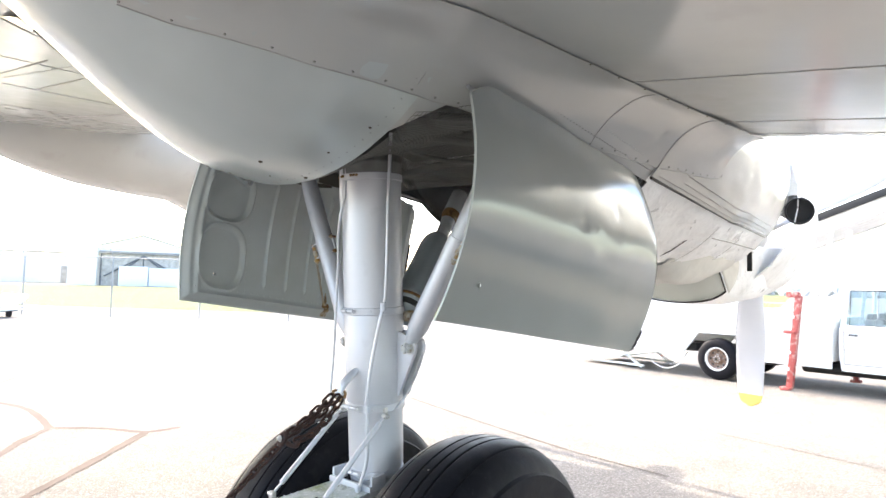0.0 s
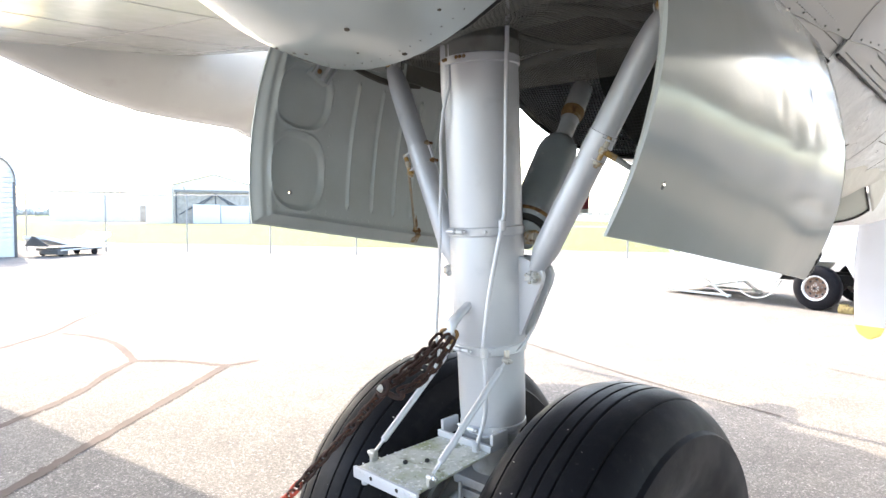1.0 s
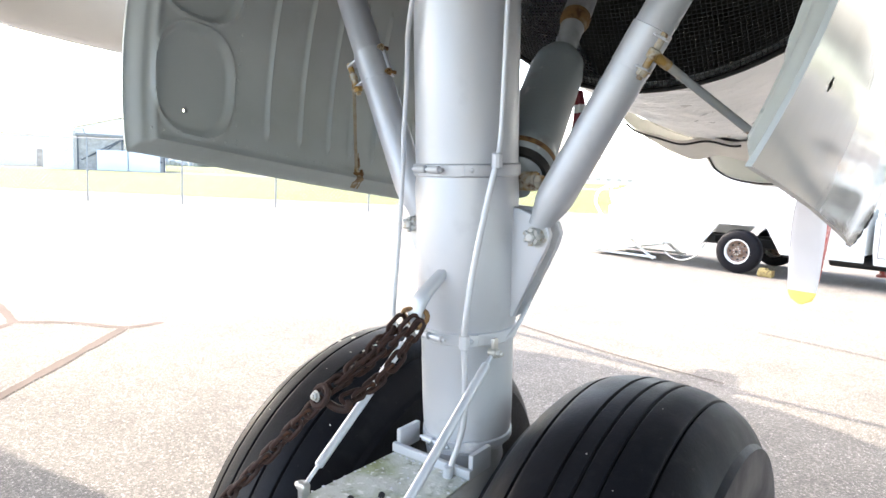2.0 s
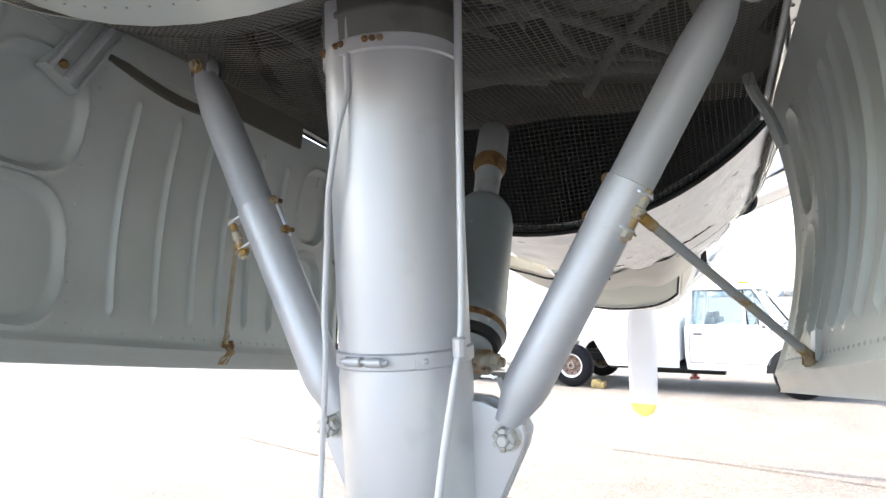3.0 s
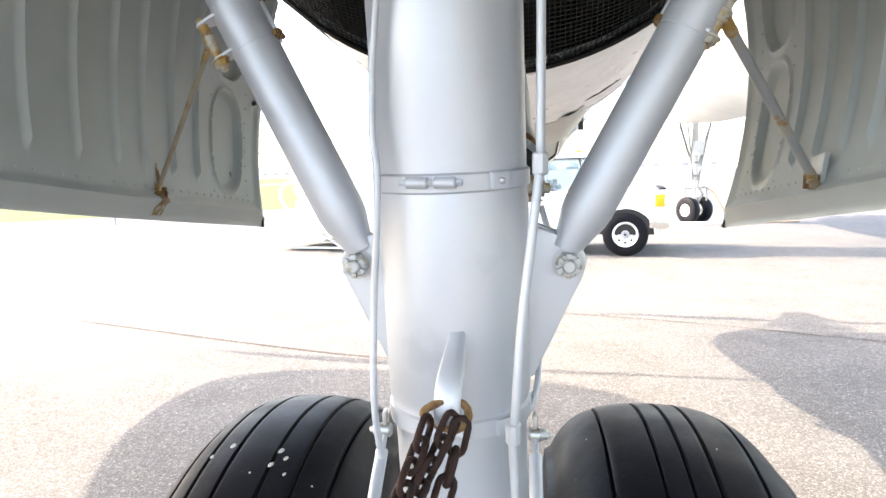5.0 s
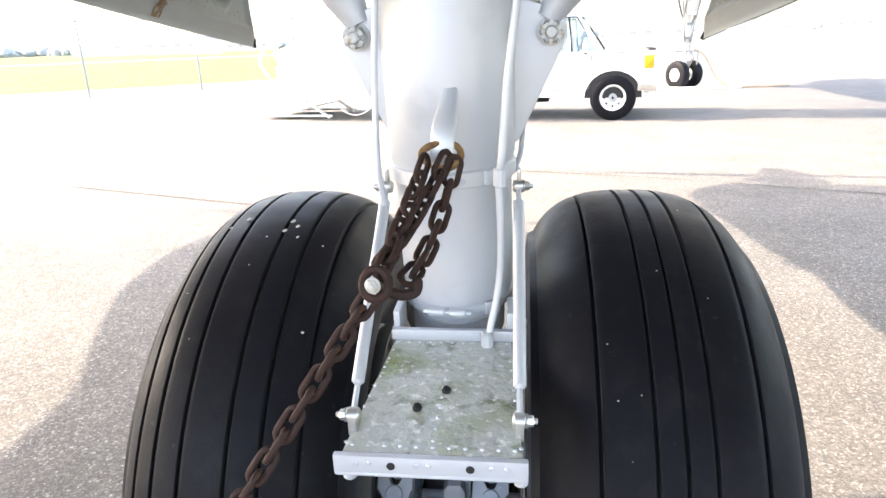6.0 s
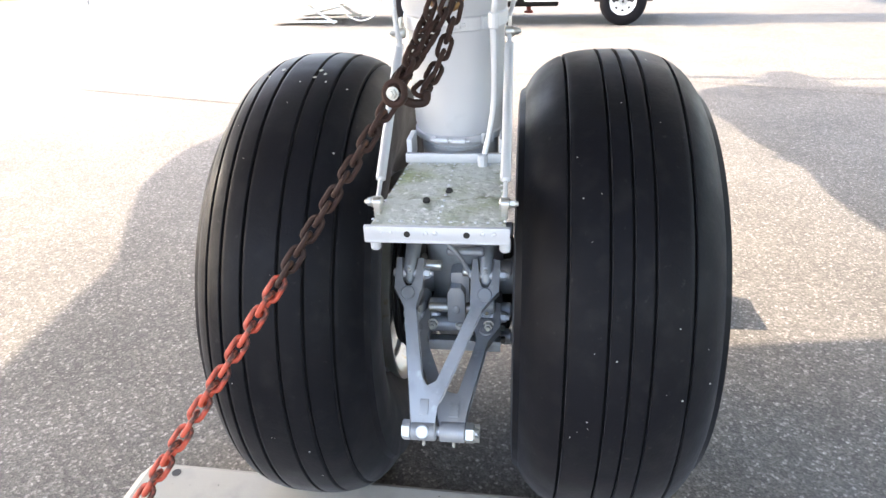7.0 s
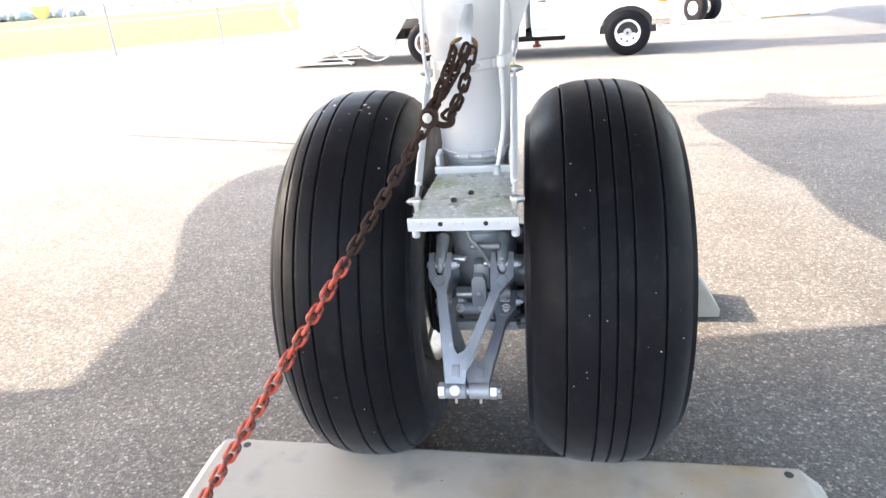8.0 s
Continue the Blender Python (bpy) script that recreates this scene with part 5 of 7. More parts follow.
    lathe(bm, [(0, 0.0), (0.09, 0.0), (0.098, 0.02), (0.098, 0.1), (0.088, 0.13), (0.088, 0.2), (0.10, 0.23), (0.10, 0.33), (0.08, 0.37), (0, 0.37)], frame_to((sx, 0.17, 0.46), (sx, 0.10, 0.86)), 32)
    part("piston", bm, "silver_old", gear, "grey lower piston and axle housing", smooth=40)
    bm = B()
    box(bm, (sx, -0.03, 0.535), (0.20, 0.05, 0.008), None, 0.002)
    box(bm, (sx, -0.055, 0.545), (0.20, 0.006, 0.03), None, 0.002)
    part("tow_bracket", bm, "silver_old", gear)
    bm = B()
    rod(bm, (sx - 0.09, -0.02, 0.585), (sx + 0.09, -0.02, 0.585), 0.020, seg=14, soft=0.006)
    part("cross_tube", bm, "link_grey", gear)
    for q in (-0.07, 0.0, 0.07):
        nut(gear, V(sx + q, -0.045, 0.60), (0, -1, 0.2), 0.011, 0.014, "steel", "bracket_bolt")
    for s in (-1, 1):
        bm = B()
        x = sx + s * 0.135
        for k in range(4):
            rod(bm, (x + s * 0.014 * k, AXLE.y, AXLE.z), (x + s * (0.014 * k + 0.009), AXLE.y, AXLE.z), 0.215 - 0.01 * (k % 2), seg=40, soft=0.002)
        part("brake_disc", bm, "black", gear, "dark brake disc stack")
    bm = B()
    box(bm, (sx, -0.01, 0.70), (0.05, 0.05, 0.09), None, 0.012)
    box(bm, (sx, 0.03, 0.60), (0.19, 0.03, 0.03), None, 0.006)
    rod(bm, (sx - 0.085, 0.0, 0.63), (sx + 0.085, 0.0, 0.63), 0.018, seg=14, soft=0.004)
    rod(bm, (sx - 0.03, -0.03, 0.80), (sx + 0.06, -0.03, 0.80), 0.011, seg=12, soft=0.003)
    box(bm, (sx, 0.0, 0.86), (0.10, 0.06, 0.03), None, 0.006)
    box(bm, (sx, 0.0, 0.905), (0.14, 0.08, 0.03), None, 0.006)
    tube(bm, smooth_path([(sx - 0.04, -0.04, 0.90), (sx - 0.03, -0.05, 0.84), (sx + 0.0, -0.05, 0.8), (sx + 0.03, -0.04, 0.74)], 5), 0.006, 8)
    part("brake_manifold", bm, "link_grey", gear)
    bm = B()
    box(bm, (sx, 0.27, 0.55), (0.25, 0.12, 0.30), None, 0.03)
    rod(bm, (sx - 0.11, 0.16, 0.50), (sx + 0.11, 0.16, 0.50), 0.045, seg=20, soft=0.008)
    part("brake_body", bm, "black", gear, "dark brake body")
    for z in (0.505, 0.545):
        bm = B()
        box(bm, (sx + 0.005, 0.03, z), (0.21, 0.012, 0.016), None, 0.003)
        part("brake_bar", bm, "dolly", gear)
    # torque links
    pin = V(-0.018, -0.305, 0.49)
    def link_plane(head):
        ax = (pin - head)
        ax.x = 0.0
        size = ax.length
        ax.normalize()
        m = Matrix((V(1, 0, 0), ax, V(1, 0, 0).cross(ax))).transposed().to_4x4()
        m.translation = V(0, head.y, head.z)
        return m, size
    def fork(x):
        return [(x - 0.034, -0.034), (x - 0.017, -0.036), (x - 0.017, 0.022), (x - 0.010, 0.036), (x, 0.040), (x + 0.010, 0.036), (x + 0.017, 0.022), (x + 0.017, -0.036), (x + 0.034, -0.034), (x + 0.036, 0.0)]
    for nm, head, lx, rx, fx, mat in (("upper_torque_link", V(0, -0.055, 0.752), -0.104, 0.078, -0.048, "link_grey"), ("lower_torque_link", V(0, -0.005, 0.600), -0.098, 0.078, 0.018, "link_grey")):
        m, size = link_plane(head)
        v0 = size * 0.74
        def on(x, t, side, half):
            return (lerp(x, fx, t) + side * half, lerp(0.03, size, t))
        outline = fork(lx)[:-1] + [(lx + 0.034, 0.045), (lerp(lx, fx, 0.16) + 0.009, 0.085), (lerp(lx, fx, 0.68) + 0.005, v0 - 0.022), (lerp(lx, fx, 0.7) + 0.012, v0 - 0.006), (fx + 0.004, v0)]
        outline += [(lerp(rx, fx, 0.74) - 0.006, v0 - 0.012), (lerp(rx, fx, 0.16) - 0.009, 0.085), (rx - 0.034, 0.045)] + fork(rx)[:-1]
        outline += [(rx + 0.034, 0.045), (lerp(rx, fx, 0.16) + 0.012, 0.085), (fx + 0.026, size * 0.86), (fx + 0.029, size), (fx - 0.029, size), (lerp(lx, fx, 0.16) - 0.012, 0.085), (lx - 0.034, 0.045)]
        bm = B()
        prism(bm, outline, m, 0.030, 0, 0.0035)
        rod(bm, V(fx - 0.029, pin.y, pin.z), V(fx + 0.029, pin.y, pin.z), 0.0225, seg=24, soft=0.003)
        up = m.to_3x3() @ V(0, 0, 1)
        up = up if up.y < 0 else -up
        bmesh.ops.recalc_face_normals(bm, faces=bm.faces)
        link = part(nm, bm, mat, gear, smooth=40)
        bm = B()
        box(bm, (0, 0, 0), (0.020, 0.034, 0.004), Matrix.Translation(m @ V(fx, size * 0.86, 0) + up * 0.016) @ m.to_3x3().to_4x4(), 0.001)
        part("data_pad", bm, mat, link)
        for x in (lx, rx):
            p = m @ V(x, 0.052, 0)
            bm = B()
            rod(bm, p, p + up * 0.0185, 0.017, seg=24, soft=0.002)
            part("bushing_boss", bm, mat, link)
            p = m @ V(x, 0.0, 0)
            bm = B()
            rod(bm, p - V(0.040, 0, 0), p + V(0.038, 0, 0), 0.011, seg=16, soft=0.003)
            hexnut(bm, p + V(0.036, 0, 0), (1, 0, 0), 0.013, 0.012)
            part("fork_bolt", bm, "silver", link)
            # tongue of the lug between the fork's cheeks
            bm = B()
            back = V(0, 0.09, 0.05) if nm.startswith("u") else V(0, 0.10, 0.0)
            tube(bm, [p - up * 0.002 + V(0, -0.004, -0.012), p + V(0, 0.0, 0.015), p + back * 0.5, p + back], [0.0135, 0.0145, 0.018, 0.02], 14)
            ball(bm, p - up * 0.002 + V(0, -0.004, -0.012), 0.0135, None, 0, 12, 8)
            part("link_lug", bm, "silver_old", gear, smooth=60)
            nut(gear, p + up * 0.012 + V(0, 0, 0.004), up, 0.006, 0.008, "steel", "lug_bolt")
    m, size = link_plane(V(0, -0.055, 0.752))
    bm = B()
    rod(bm, V(-0.048, pin.y, pin.z) + V(0, -0.014, 0.010), V(-0.048, pin.y, pin.z) + V(0, -0.022, 0.016), 0.015, seg=22, soft=0.002)
    rod(bm, pin - V(0.072, 0, 0), pin + V(0.092, 0, 0), 0.011, seg=16, soft=0.003)
    lathe(bm, [(0, 0), (0.023, 0), (0.023, 0.014), (0.02, 0.018), (0, 0.018)], frame_to(pin - V(0.060, 0, 0), pin - V(0.1, 0, 0)), 6)
    part("torque_link_pin", bm, "silver", gear)
    bm = B()
    lathe(bm, [(0, 0), (0.023, 0), (0.023, 0.016), (0.019, 0.02), (0, 0.02)], frame_to(pin + V(0.066, 0, 0), pin + V(0.1, 0, 0)), 6)
    for q in range(6):
        a = math.pi / 3 * q
        box(bm, (0.090 + pin.x, pin.y + 0.016 * math.cos(a), pin.z + 0.016 * math.sin(a)), (0.012, 0.007, 0.007), None, 0.001)
    part("castle_nut", bm, "steel", gear, "castellated nut")
    for x in (-0.048, 0.02):
        bm = B()
        rod(bm, V(x, pin.y - 0.006, pin.z - 0.02), V(x, pin.y - 0.008, pin.z - 0.032), 0.004, seg=10, soft=0.001)
        ball(bm, V(x, pin.y - 0.008, pin.z - 0.033), 0.0045)
        part("grease_nipple", bm, "steel", gear)
    # brake pipes and fittings behind the links
    for x0, x1, y, z, r in ((-0.08, -0.03, -0.02, 0.755, 0.013), (0.02, 0.06, -0.03, 0.745, 0.012), (-0.07, 0.06, -0.02, 0.635, 0.012)):
        bm = B()
        rod(bm, (x0, y, z), (x1, y, z), r, seg=14, soft=0.003)
        part("brake_union", bm, "steel", gear)
    bm = B()
    prism(bm, [(-0.022, -0.05), (0.022, -0.05), (0.022, 0.035), (0.012, 0.05), (-0.012, 0.05), (-0.022, 0.035)], Matrix.Translation((0.005, -0.045, 0.665)) @ Matrix.Rotation(radians(90), 4, "X"), 0.03, 0, 0.005)
    ball(bm, (0.005, -0.062, 0.655), (0.010, 0.004, 0.012))
    part("valve_block", bm, "link_grey", gear)
    for s in (-1, 1):
        for k in range(5):
            a = radians(-70 + 35 * k)
            bm = B()
            c = V(sx + s * 0.125, AXLE.y - 0.185 * math.cos(a), AXLE.z + 0.185 * math.sin(a))
            rod(bm, c, c - V(s * 0.03, 0, 0), 0.02, seg=14, soft=0.004)
            part("brake_piston", bm, "link_grey", gear)
    # fender plate with its stays
    bm = B()
    m = Matrix.Translation((sx, 0, 0))
    top = [(-0.120, -0.368, 1.030), (0.120, -0.368, 1.030), (0.101, -0.06, 1.036), (-0.101, -0.06, 1.036)]
    lo = [bm.verts.new(m @ V(x, y, z - 0.006)) for x, y, z in top]
    hi = [bm.verts.new(m @ V(x, y, z)) for x, y, z in top]
    bm.faces.new(lo[::-1]), bm.faces.new(hi)
    for k in range(4):
        bm.faces.new((lo[k], lo[(k + 1) % 4], hi[(k + 1) % 4], hi[k]))
    plate = part("fender_plate", bm, "plate", gear, "mossy stained riveted fender plate", smooth=0)
    bm = B()
    box(bm, (sx - 0.002, -0.3755, 1.016), (0.258, 0.010, 0.031), None, 0.002)
    box(bm, (sx - 0.002, -0.367, 1.003), (0.254, 0.028, 0.006), None, 0.002)
    for s in (-1, 1):
        one = B()
        box(one, (sx + s * 0.10, -0.02, 1.06), (0.012, 0.07, 0.05), None, 0.003)
        part("corner_bracket", one, "silver", plate)
        one = B()
        rod(one, (sx + s * 0.118, -0.35, 1.0), (sx + s * 0.118, -0.35, 0.972), 0.010, seg=12, soft=0.003)
        part("stop_stud", one, "silver", plate)
    back = B()
    box(back, (sx, -0.062, 1.046), (0.215, 0.012, 0.02), None, 0.002)
    part("back_rail", back, "silver", plate)
    part("plate_frame", bm, "silver", plate, "silver-painted angle along the plate's edges")
    for hx in (-0.053, 0.052):
        bm = B()
        rod(bm, (sx + hx, -0.3815, 1.018), (sx + hx, -0.3795, 1.018), 0.0058, seg=14)
        part("hole", bm, "black", plate, "dark drilled hole")
    for x, y in ((-0.035, -0.27), (0.003, -0.222)):
        bm = B()
        rod(bm, (sx + x, y, 1.031), (sx + x + 0.004, y - 0.003, 1.040), 0.007, seg=8, soft=0.002)
        part("bolt_end", bm, "black", plate, "dark bolt end")
    bm = B()
    for k in range(11):
        t = k / 10
        for x in (lerp(-0.118, -0.097, t), lerp(0.118, 0.097, t)):
            ball(bm, (sx + x, lerp(-0.355, -0.075, t), 1.0345), (0.0032, 0.0032, 0.002), None, 0, 6, 4)
        ball(bm, (sx + lerp(-0.11, 0.11, t), -0.355, 1.031), (0.0032, 0.0032, 0.002), None, 0, 6, 4)
        ball(bm, (sx + lerp(-0.095, 0.095, t), -0.075, 1.0362), (0.0032, 0.0032, 0.002), None, 0, 6, 4)
        ball(bm, (sx + 0.0, lerp(-0.345, -0.085, t), 1.0345), (0.003, 0.003, 0.0018), None, 0, 6, 4)
    for x in (-0.1, -0.083, -0.02, -0.003, 0.08, 0.1):
        ball(bm, (sx + x, -0.3805, 1.02), (0.0045, 0.002, 0.0045), None, 0, 8, 5)
    tagged(part("rivets", bm, "silver", plate), kind="stuff")
    for s in (-1, 1):
        a, b = V(sx + s * 0.116, -0.318, 1.052), V(sx + s * 0.113, -0.0, 1.297)
        d = (b - a).normalized()
        bm = B()
        rod(bm, a + d * 0.045, b - d * 0.03, 0.0095, seg=14, soft=0.004)
        rod(bm, a + d * 0.01, b - d * 0.005, 0.0045, seg=8)
        stay = part("plate_stay", bm, "silver", plate, smooth=40)
        for p, o, sz in ((a, V(0, 0, -0.012), (0.012, 0.022, 0.03)), (b, V(0, 0.004, 0.014), (0.007, 0.018, 0.032))):
            bm = B()
            rod(bm, p - V(0.010, 0, 0), p + V(0.010, 0, 0), 0.011, seg=12, soft=0.003)
            box(bm, p + o, sz, None, 0.002)
            part("stay_end", bm, "steel", stay)
            nut(stay, p + V(s * 0.011, 0, 0), (s, 0, 0), 0.008, 0.008, "steel", "stay_bolt")
    for x in (-0.352, 0.362):
        build_wheel(gear, x)
    return gear


# ---- chain ----
def link_mesh(name, mat, pitch=0.030, r=0.0047):
    """One oval link of round bar."""
    bm = B()
    half, w = pitch / 2 - 0.002, 0.0105
    pts = []
    for k in range(7):
        a = math.pi * k / 6
        pts.append(V(w * math.cos(a), 0, half + w * math.sin(a) * 0.95))
    for k in range(7):
        a = math.pi + math.pi * k / 6
        pts.append(V(w * math.cos(a), 0, -half + w * math.sin(a) * 0.95))
    tube(bm, pts, r, 7, closed=True)
    return mesh_of(name, bm, mat, 60)


def build_chain():
    chain = thing("tie_down_chain", (-0.905, -1.06, 0), "rusted tie-down chain, lower half red, hooked to the leg", "chain")
    rust, red = link_mesh("link", "chain_rust"), link_mesh("link", "chain_red")
    rnd = random.Random(8)
    ring = V(-0.058, -0.308, 1.249)
    def strand(p, q, sag, turn0, split=None, twist=0.0):
        p, q = Vector(p), Vector(q)
        n = max(2, round((q - p).length / 0.030))
        pts = [lerp(p, q, k / n) - V(0, 0, sag * 4 * (k / n) * (1 - k / n)) for k in range(n + 1)]
        for k in range(n):
            c, d = (pts[k] + pts[k + 1]) / 2, pts[k + 1] - pts[k]
            me = red if split is not None and (k / n) > split else rust
            ob = part("link", me, None, chain)
            m = d.to_track_quat("Z", "X").to_matrix().to_4x4() @ Matrix.Rotation(radians(turn0 + 90 * (k % 2) + rnd.uniform(-14, 14) + twist * k), 4, "Z")
            ob.matrix_basis = Matrix.Translation(c) @ m
    anchor = V(-0.905, -1.06, 0.05)
    strand(ring - V(0.005, 0.004, 0.012), anchor, 0.012, 40, 0.2)
    strand((-0.012, -0.135, 1.372), ring + V(0.004, 0.012, 0.01), 0.006, 20)
    strand((0.032, -0.125, 1.372), ring + V(0.036, 0.03, -0.006), 0.03, 60)
    strand((0.020, -0.128, 1.376), ring + V(0.0, 0.03, 0.012), 0.012, 10)
    # shackle ring through the lug, and the grab hook
    bm = B()
    tube(bm, [V(0.010 + 0.030 * math.cos(a), -0.117 + 0.008 * math.sin(2 * a), 1.375 + 0.019 * math.sin(a)) for a in [2 * math.pi * k / 18 for k in range(18)]], 0.0055, 8, closed=True)
    part("shackle", bm, "rust", chain, "yellowish rusted shackle")
    bm = B()
    tube(bm, [ring + V(0.017 * math.cos(a), 0.010 * math.sin(a) - 0.004, 0.017 * math.sin(a)) for a in [2 * math.pi * k / 16 for k in range(16)]], 0.0065, 8, closed=True)
    tube(bm, smooth_path([ring + V(0.012, 0.005, -0.014), ring + V(0.03, 0.012, -0.022), ring + V(0.048, 0.02, -0.02), ring + V(0.05, 0.022, -0.002)], 4), [0.008] * 12 + [0.005], 8)
    part("grab_hook", bm, "chain_rust", chain, "rusted grab hook")
    bm = B()
    hexnut(bm, ring + V(-0.002, -0.014, 0.002), (-0.2, -1, 0.1), 0.009, 0.006)
    part("hook_bolt", bm, "steel", chain, "bright bolt head")
    bm = B()
    tube(bm, [anchor + V(0.03 * math.cos(a), 0.03 * math.sin(a), 0.004) for a in [2 * math.pi * k / 16 for k in range(16)]], 0.008, 8, closed=True)
    part("ground_ring", bm, "chain_red", chain)
    return chain


def build_streamer():
    """A cloth warning streamer hanging behind the actuator."""
    ob = thing("warning_streamer", (-0.034, 0.71, 1.74), "dark red cloth streamer with pale bars hanging from the wheel well", "streamer")
    bm = B()
    slab(bm, lambda a, u: V(-0.060 + lerp(-0.024, 0.024, u) * (0.75 + 0.25 * a) + 0.008 * math.sin(a * 5), 0.71 + 0.012 * math.sin(u * 6 + a * 2), lerp(1.90, 1.705, a)),
         lambda a, u: V(-0.060 + lerp(-0.024, 0.024, u) * (0.75 + 0.25 * a) + 0.008 * math.sin(a * 5), 0.712 + 0.012 * math.sin(u * 6 + a * 2), lerp(1.90, 1.705, a)), 24, 8)
    for f in bm.faces:
        f.material_index = 1 if int((1.90 - f.calc_center_median().z) / 0.022) % 3 == 2 else 0
    part("cloth", bm, ["maroon", "white_dirty"], ob, smooth=60)
    return ob


def build_wheel_stop():
    stop = thing("wheel_stop", (0.08, -0.25, 0), "stained concrete wheel stop lying behind the tyres", "wheel stop")
    bm = B()
    y0, y1 = -0.085, -0.40
    ends = (-0.87, 0.915)
    rows = []
    for x, inset in ((ends[0], 0.045), (ends[0] + 0.05, 0.0), (-0.4, 0), (0.1, 0), (0.6, 0), (ends[1] - 0.06, 0.0), (ends[1], 0.05)):
        prof = [(y0 + 0.045, 0.0), (y0 + 0.01, 0.105 - inset), (y0, 0.124 - inset), (y0 - 0.012, 0.130 - inset), (y1 + 0.062, 0.130 - inset), (y1 + 0.05, 0.124 - inset), (y1, 0.02), (y1, 0.0)]
        rows.append([bm.verts.new((x, y - 0.034 * (x + 0.83), z)) for y, z in prof])
    for a, b in zip(rows, rows[1:]):
        for k in range(len(a) - 1):
            bm.faces.new((a[k], a[k + 1], b[k + 1], b[k]))
    bm.faces.new(rows[0]), bm.faces.new(rows[-1][::-1])
    bmesh.ops.recalc_face_normals(bm, faces=bm.faces)
    part("block", bm, "concrete", stop, smooth=25)
    bm = B()
    for x in (-0.74, 0.82):
        rod(bm, (x, -0.118 - 0.034 * (x + 0.83), 0.115), (x, -0.118 - 0.034 * (x + 0.83), 0.1315), 0.012, seg=16)
    part("pin_hole", bm, "black", stop, "dark pin hole")
    chock = thing("wheel_chock", (0.7, 1.0, 0), "pale concrete wedge chock in front of the tyre", "wheel chock")
    bm = B()
    prism(bm, [(0.58, 0.0), (0.93, 0.0), (0.93, 0.035), (0.84, 0.18), (0.81, 0.20), (0.58, 0.20)], Matrix(((1, 0, 0, 0), (0, 0, -1, 1.05), (0, 1, 0, 0), (0, 0, 0, 1))), 0.24, 0, 0.012)
    part("wedge", bm, "concrete", chock)


# ---- stair truck ----
CHASSIS = Matrix.Translation((-1.945, 11.14, 0)) @ Matrix.Rotation(radians(-8.7), 4, "Z")
TRUCK = CHASSIS @ Matrix.Diagonal((1.132, 1.05, 1.05, 1.0))
BASE = 3.30


def tp(x, y, z):
    return TRUCK @ V(x, y, z)


def side_plate(bm, outline, y, thick, mat=0, bevel=0.0):
    """An upright plate along the truck: outline in (x, z)."""
    m = TRUCK @ Matrix(((1, 0, 0, 0), (0, 0, -1, y), (0, 1, 0, 0), (0, 0, 0, 1)))
    return prism(bm, outline, m, thick, mat, bevel)


def arch(x, r, n=12, z=0.37):
    return [(x + r * math.cos(math.pi * k / n), z + r * math.sin(math.pi * k / n)) for k in range(n + 1)]


def loft_cab(bm, rows, mat=0):
    """rows: (z, x0, x1, half_width) from floor to roof, with rounded plan corners."""
    rings = []
    for z, x0, x1, hw in rows:
        c = 0.06
        pts = [(x0 + c, -hw), (x1 - c, -hw), (x1, -hw + c), (x1, hw - c), (x1 - c, hw), (x0 + c, hw), (x0, hw - c), (x0, -hw + c)]
        rings.append([bm.verts.new(tp(x, 0.95 + y, z)) for x, y in pts])
    for a, b in zip(rings, rings[1:]):
        for k in range(8):
            bm.faces.new((a[k], a[(k + 1) % 8], b[(k + 1) % 8], b[k])).material_index = mat
    bm.faces.new(rings[0][::-1]), bm.faces.new(rings[-1])
    bmesh.ops.recalc_face_normals(bm, faces=bm.faces)


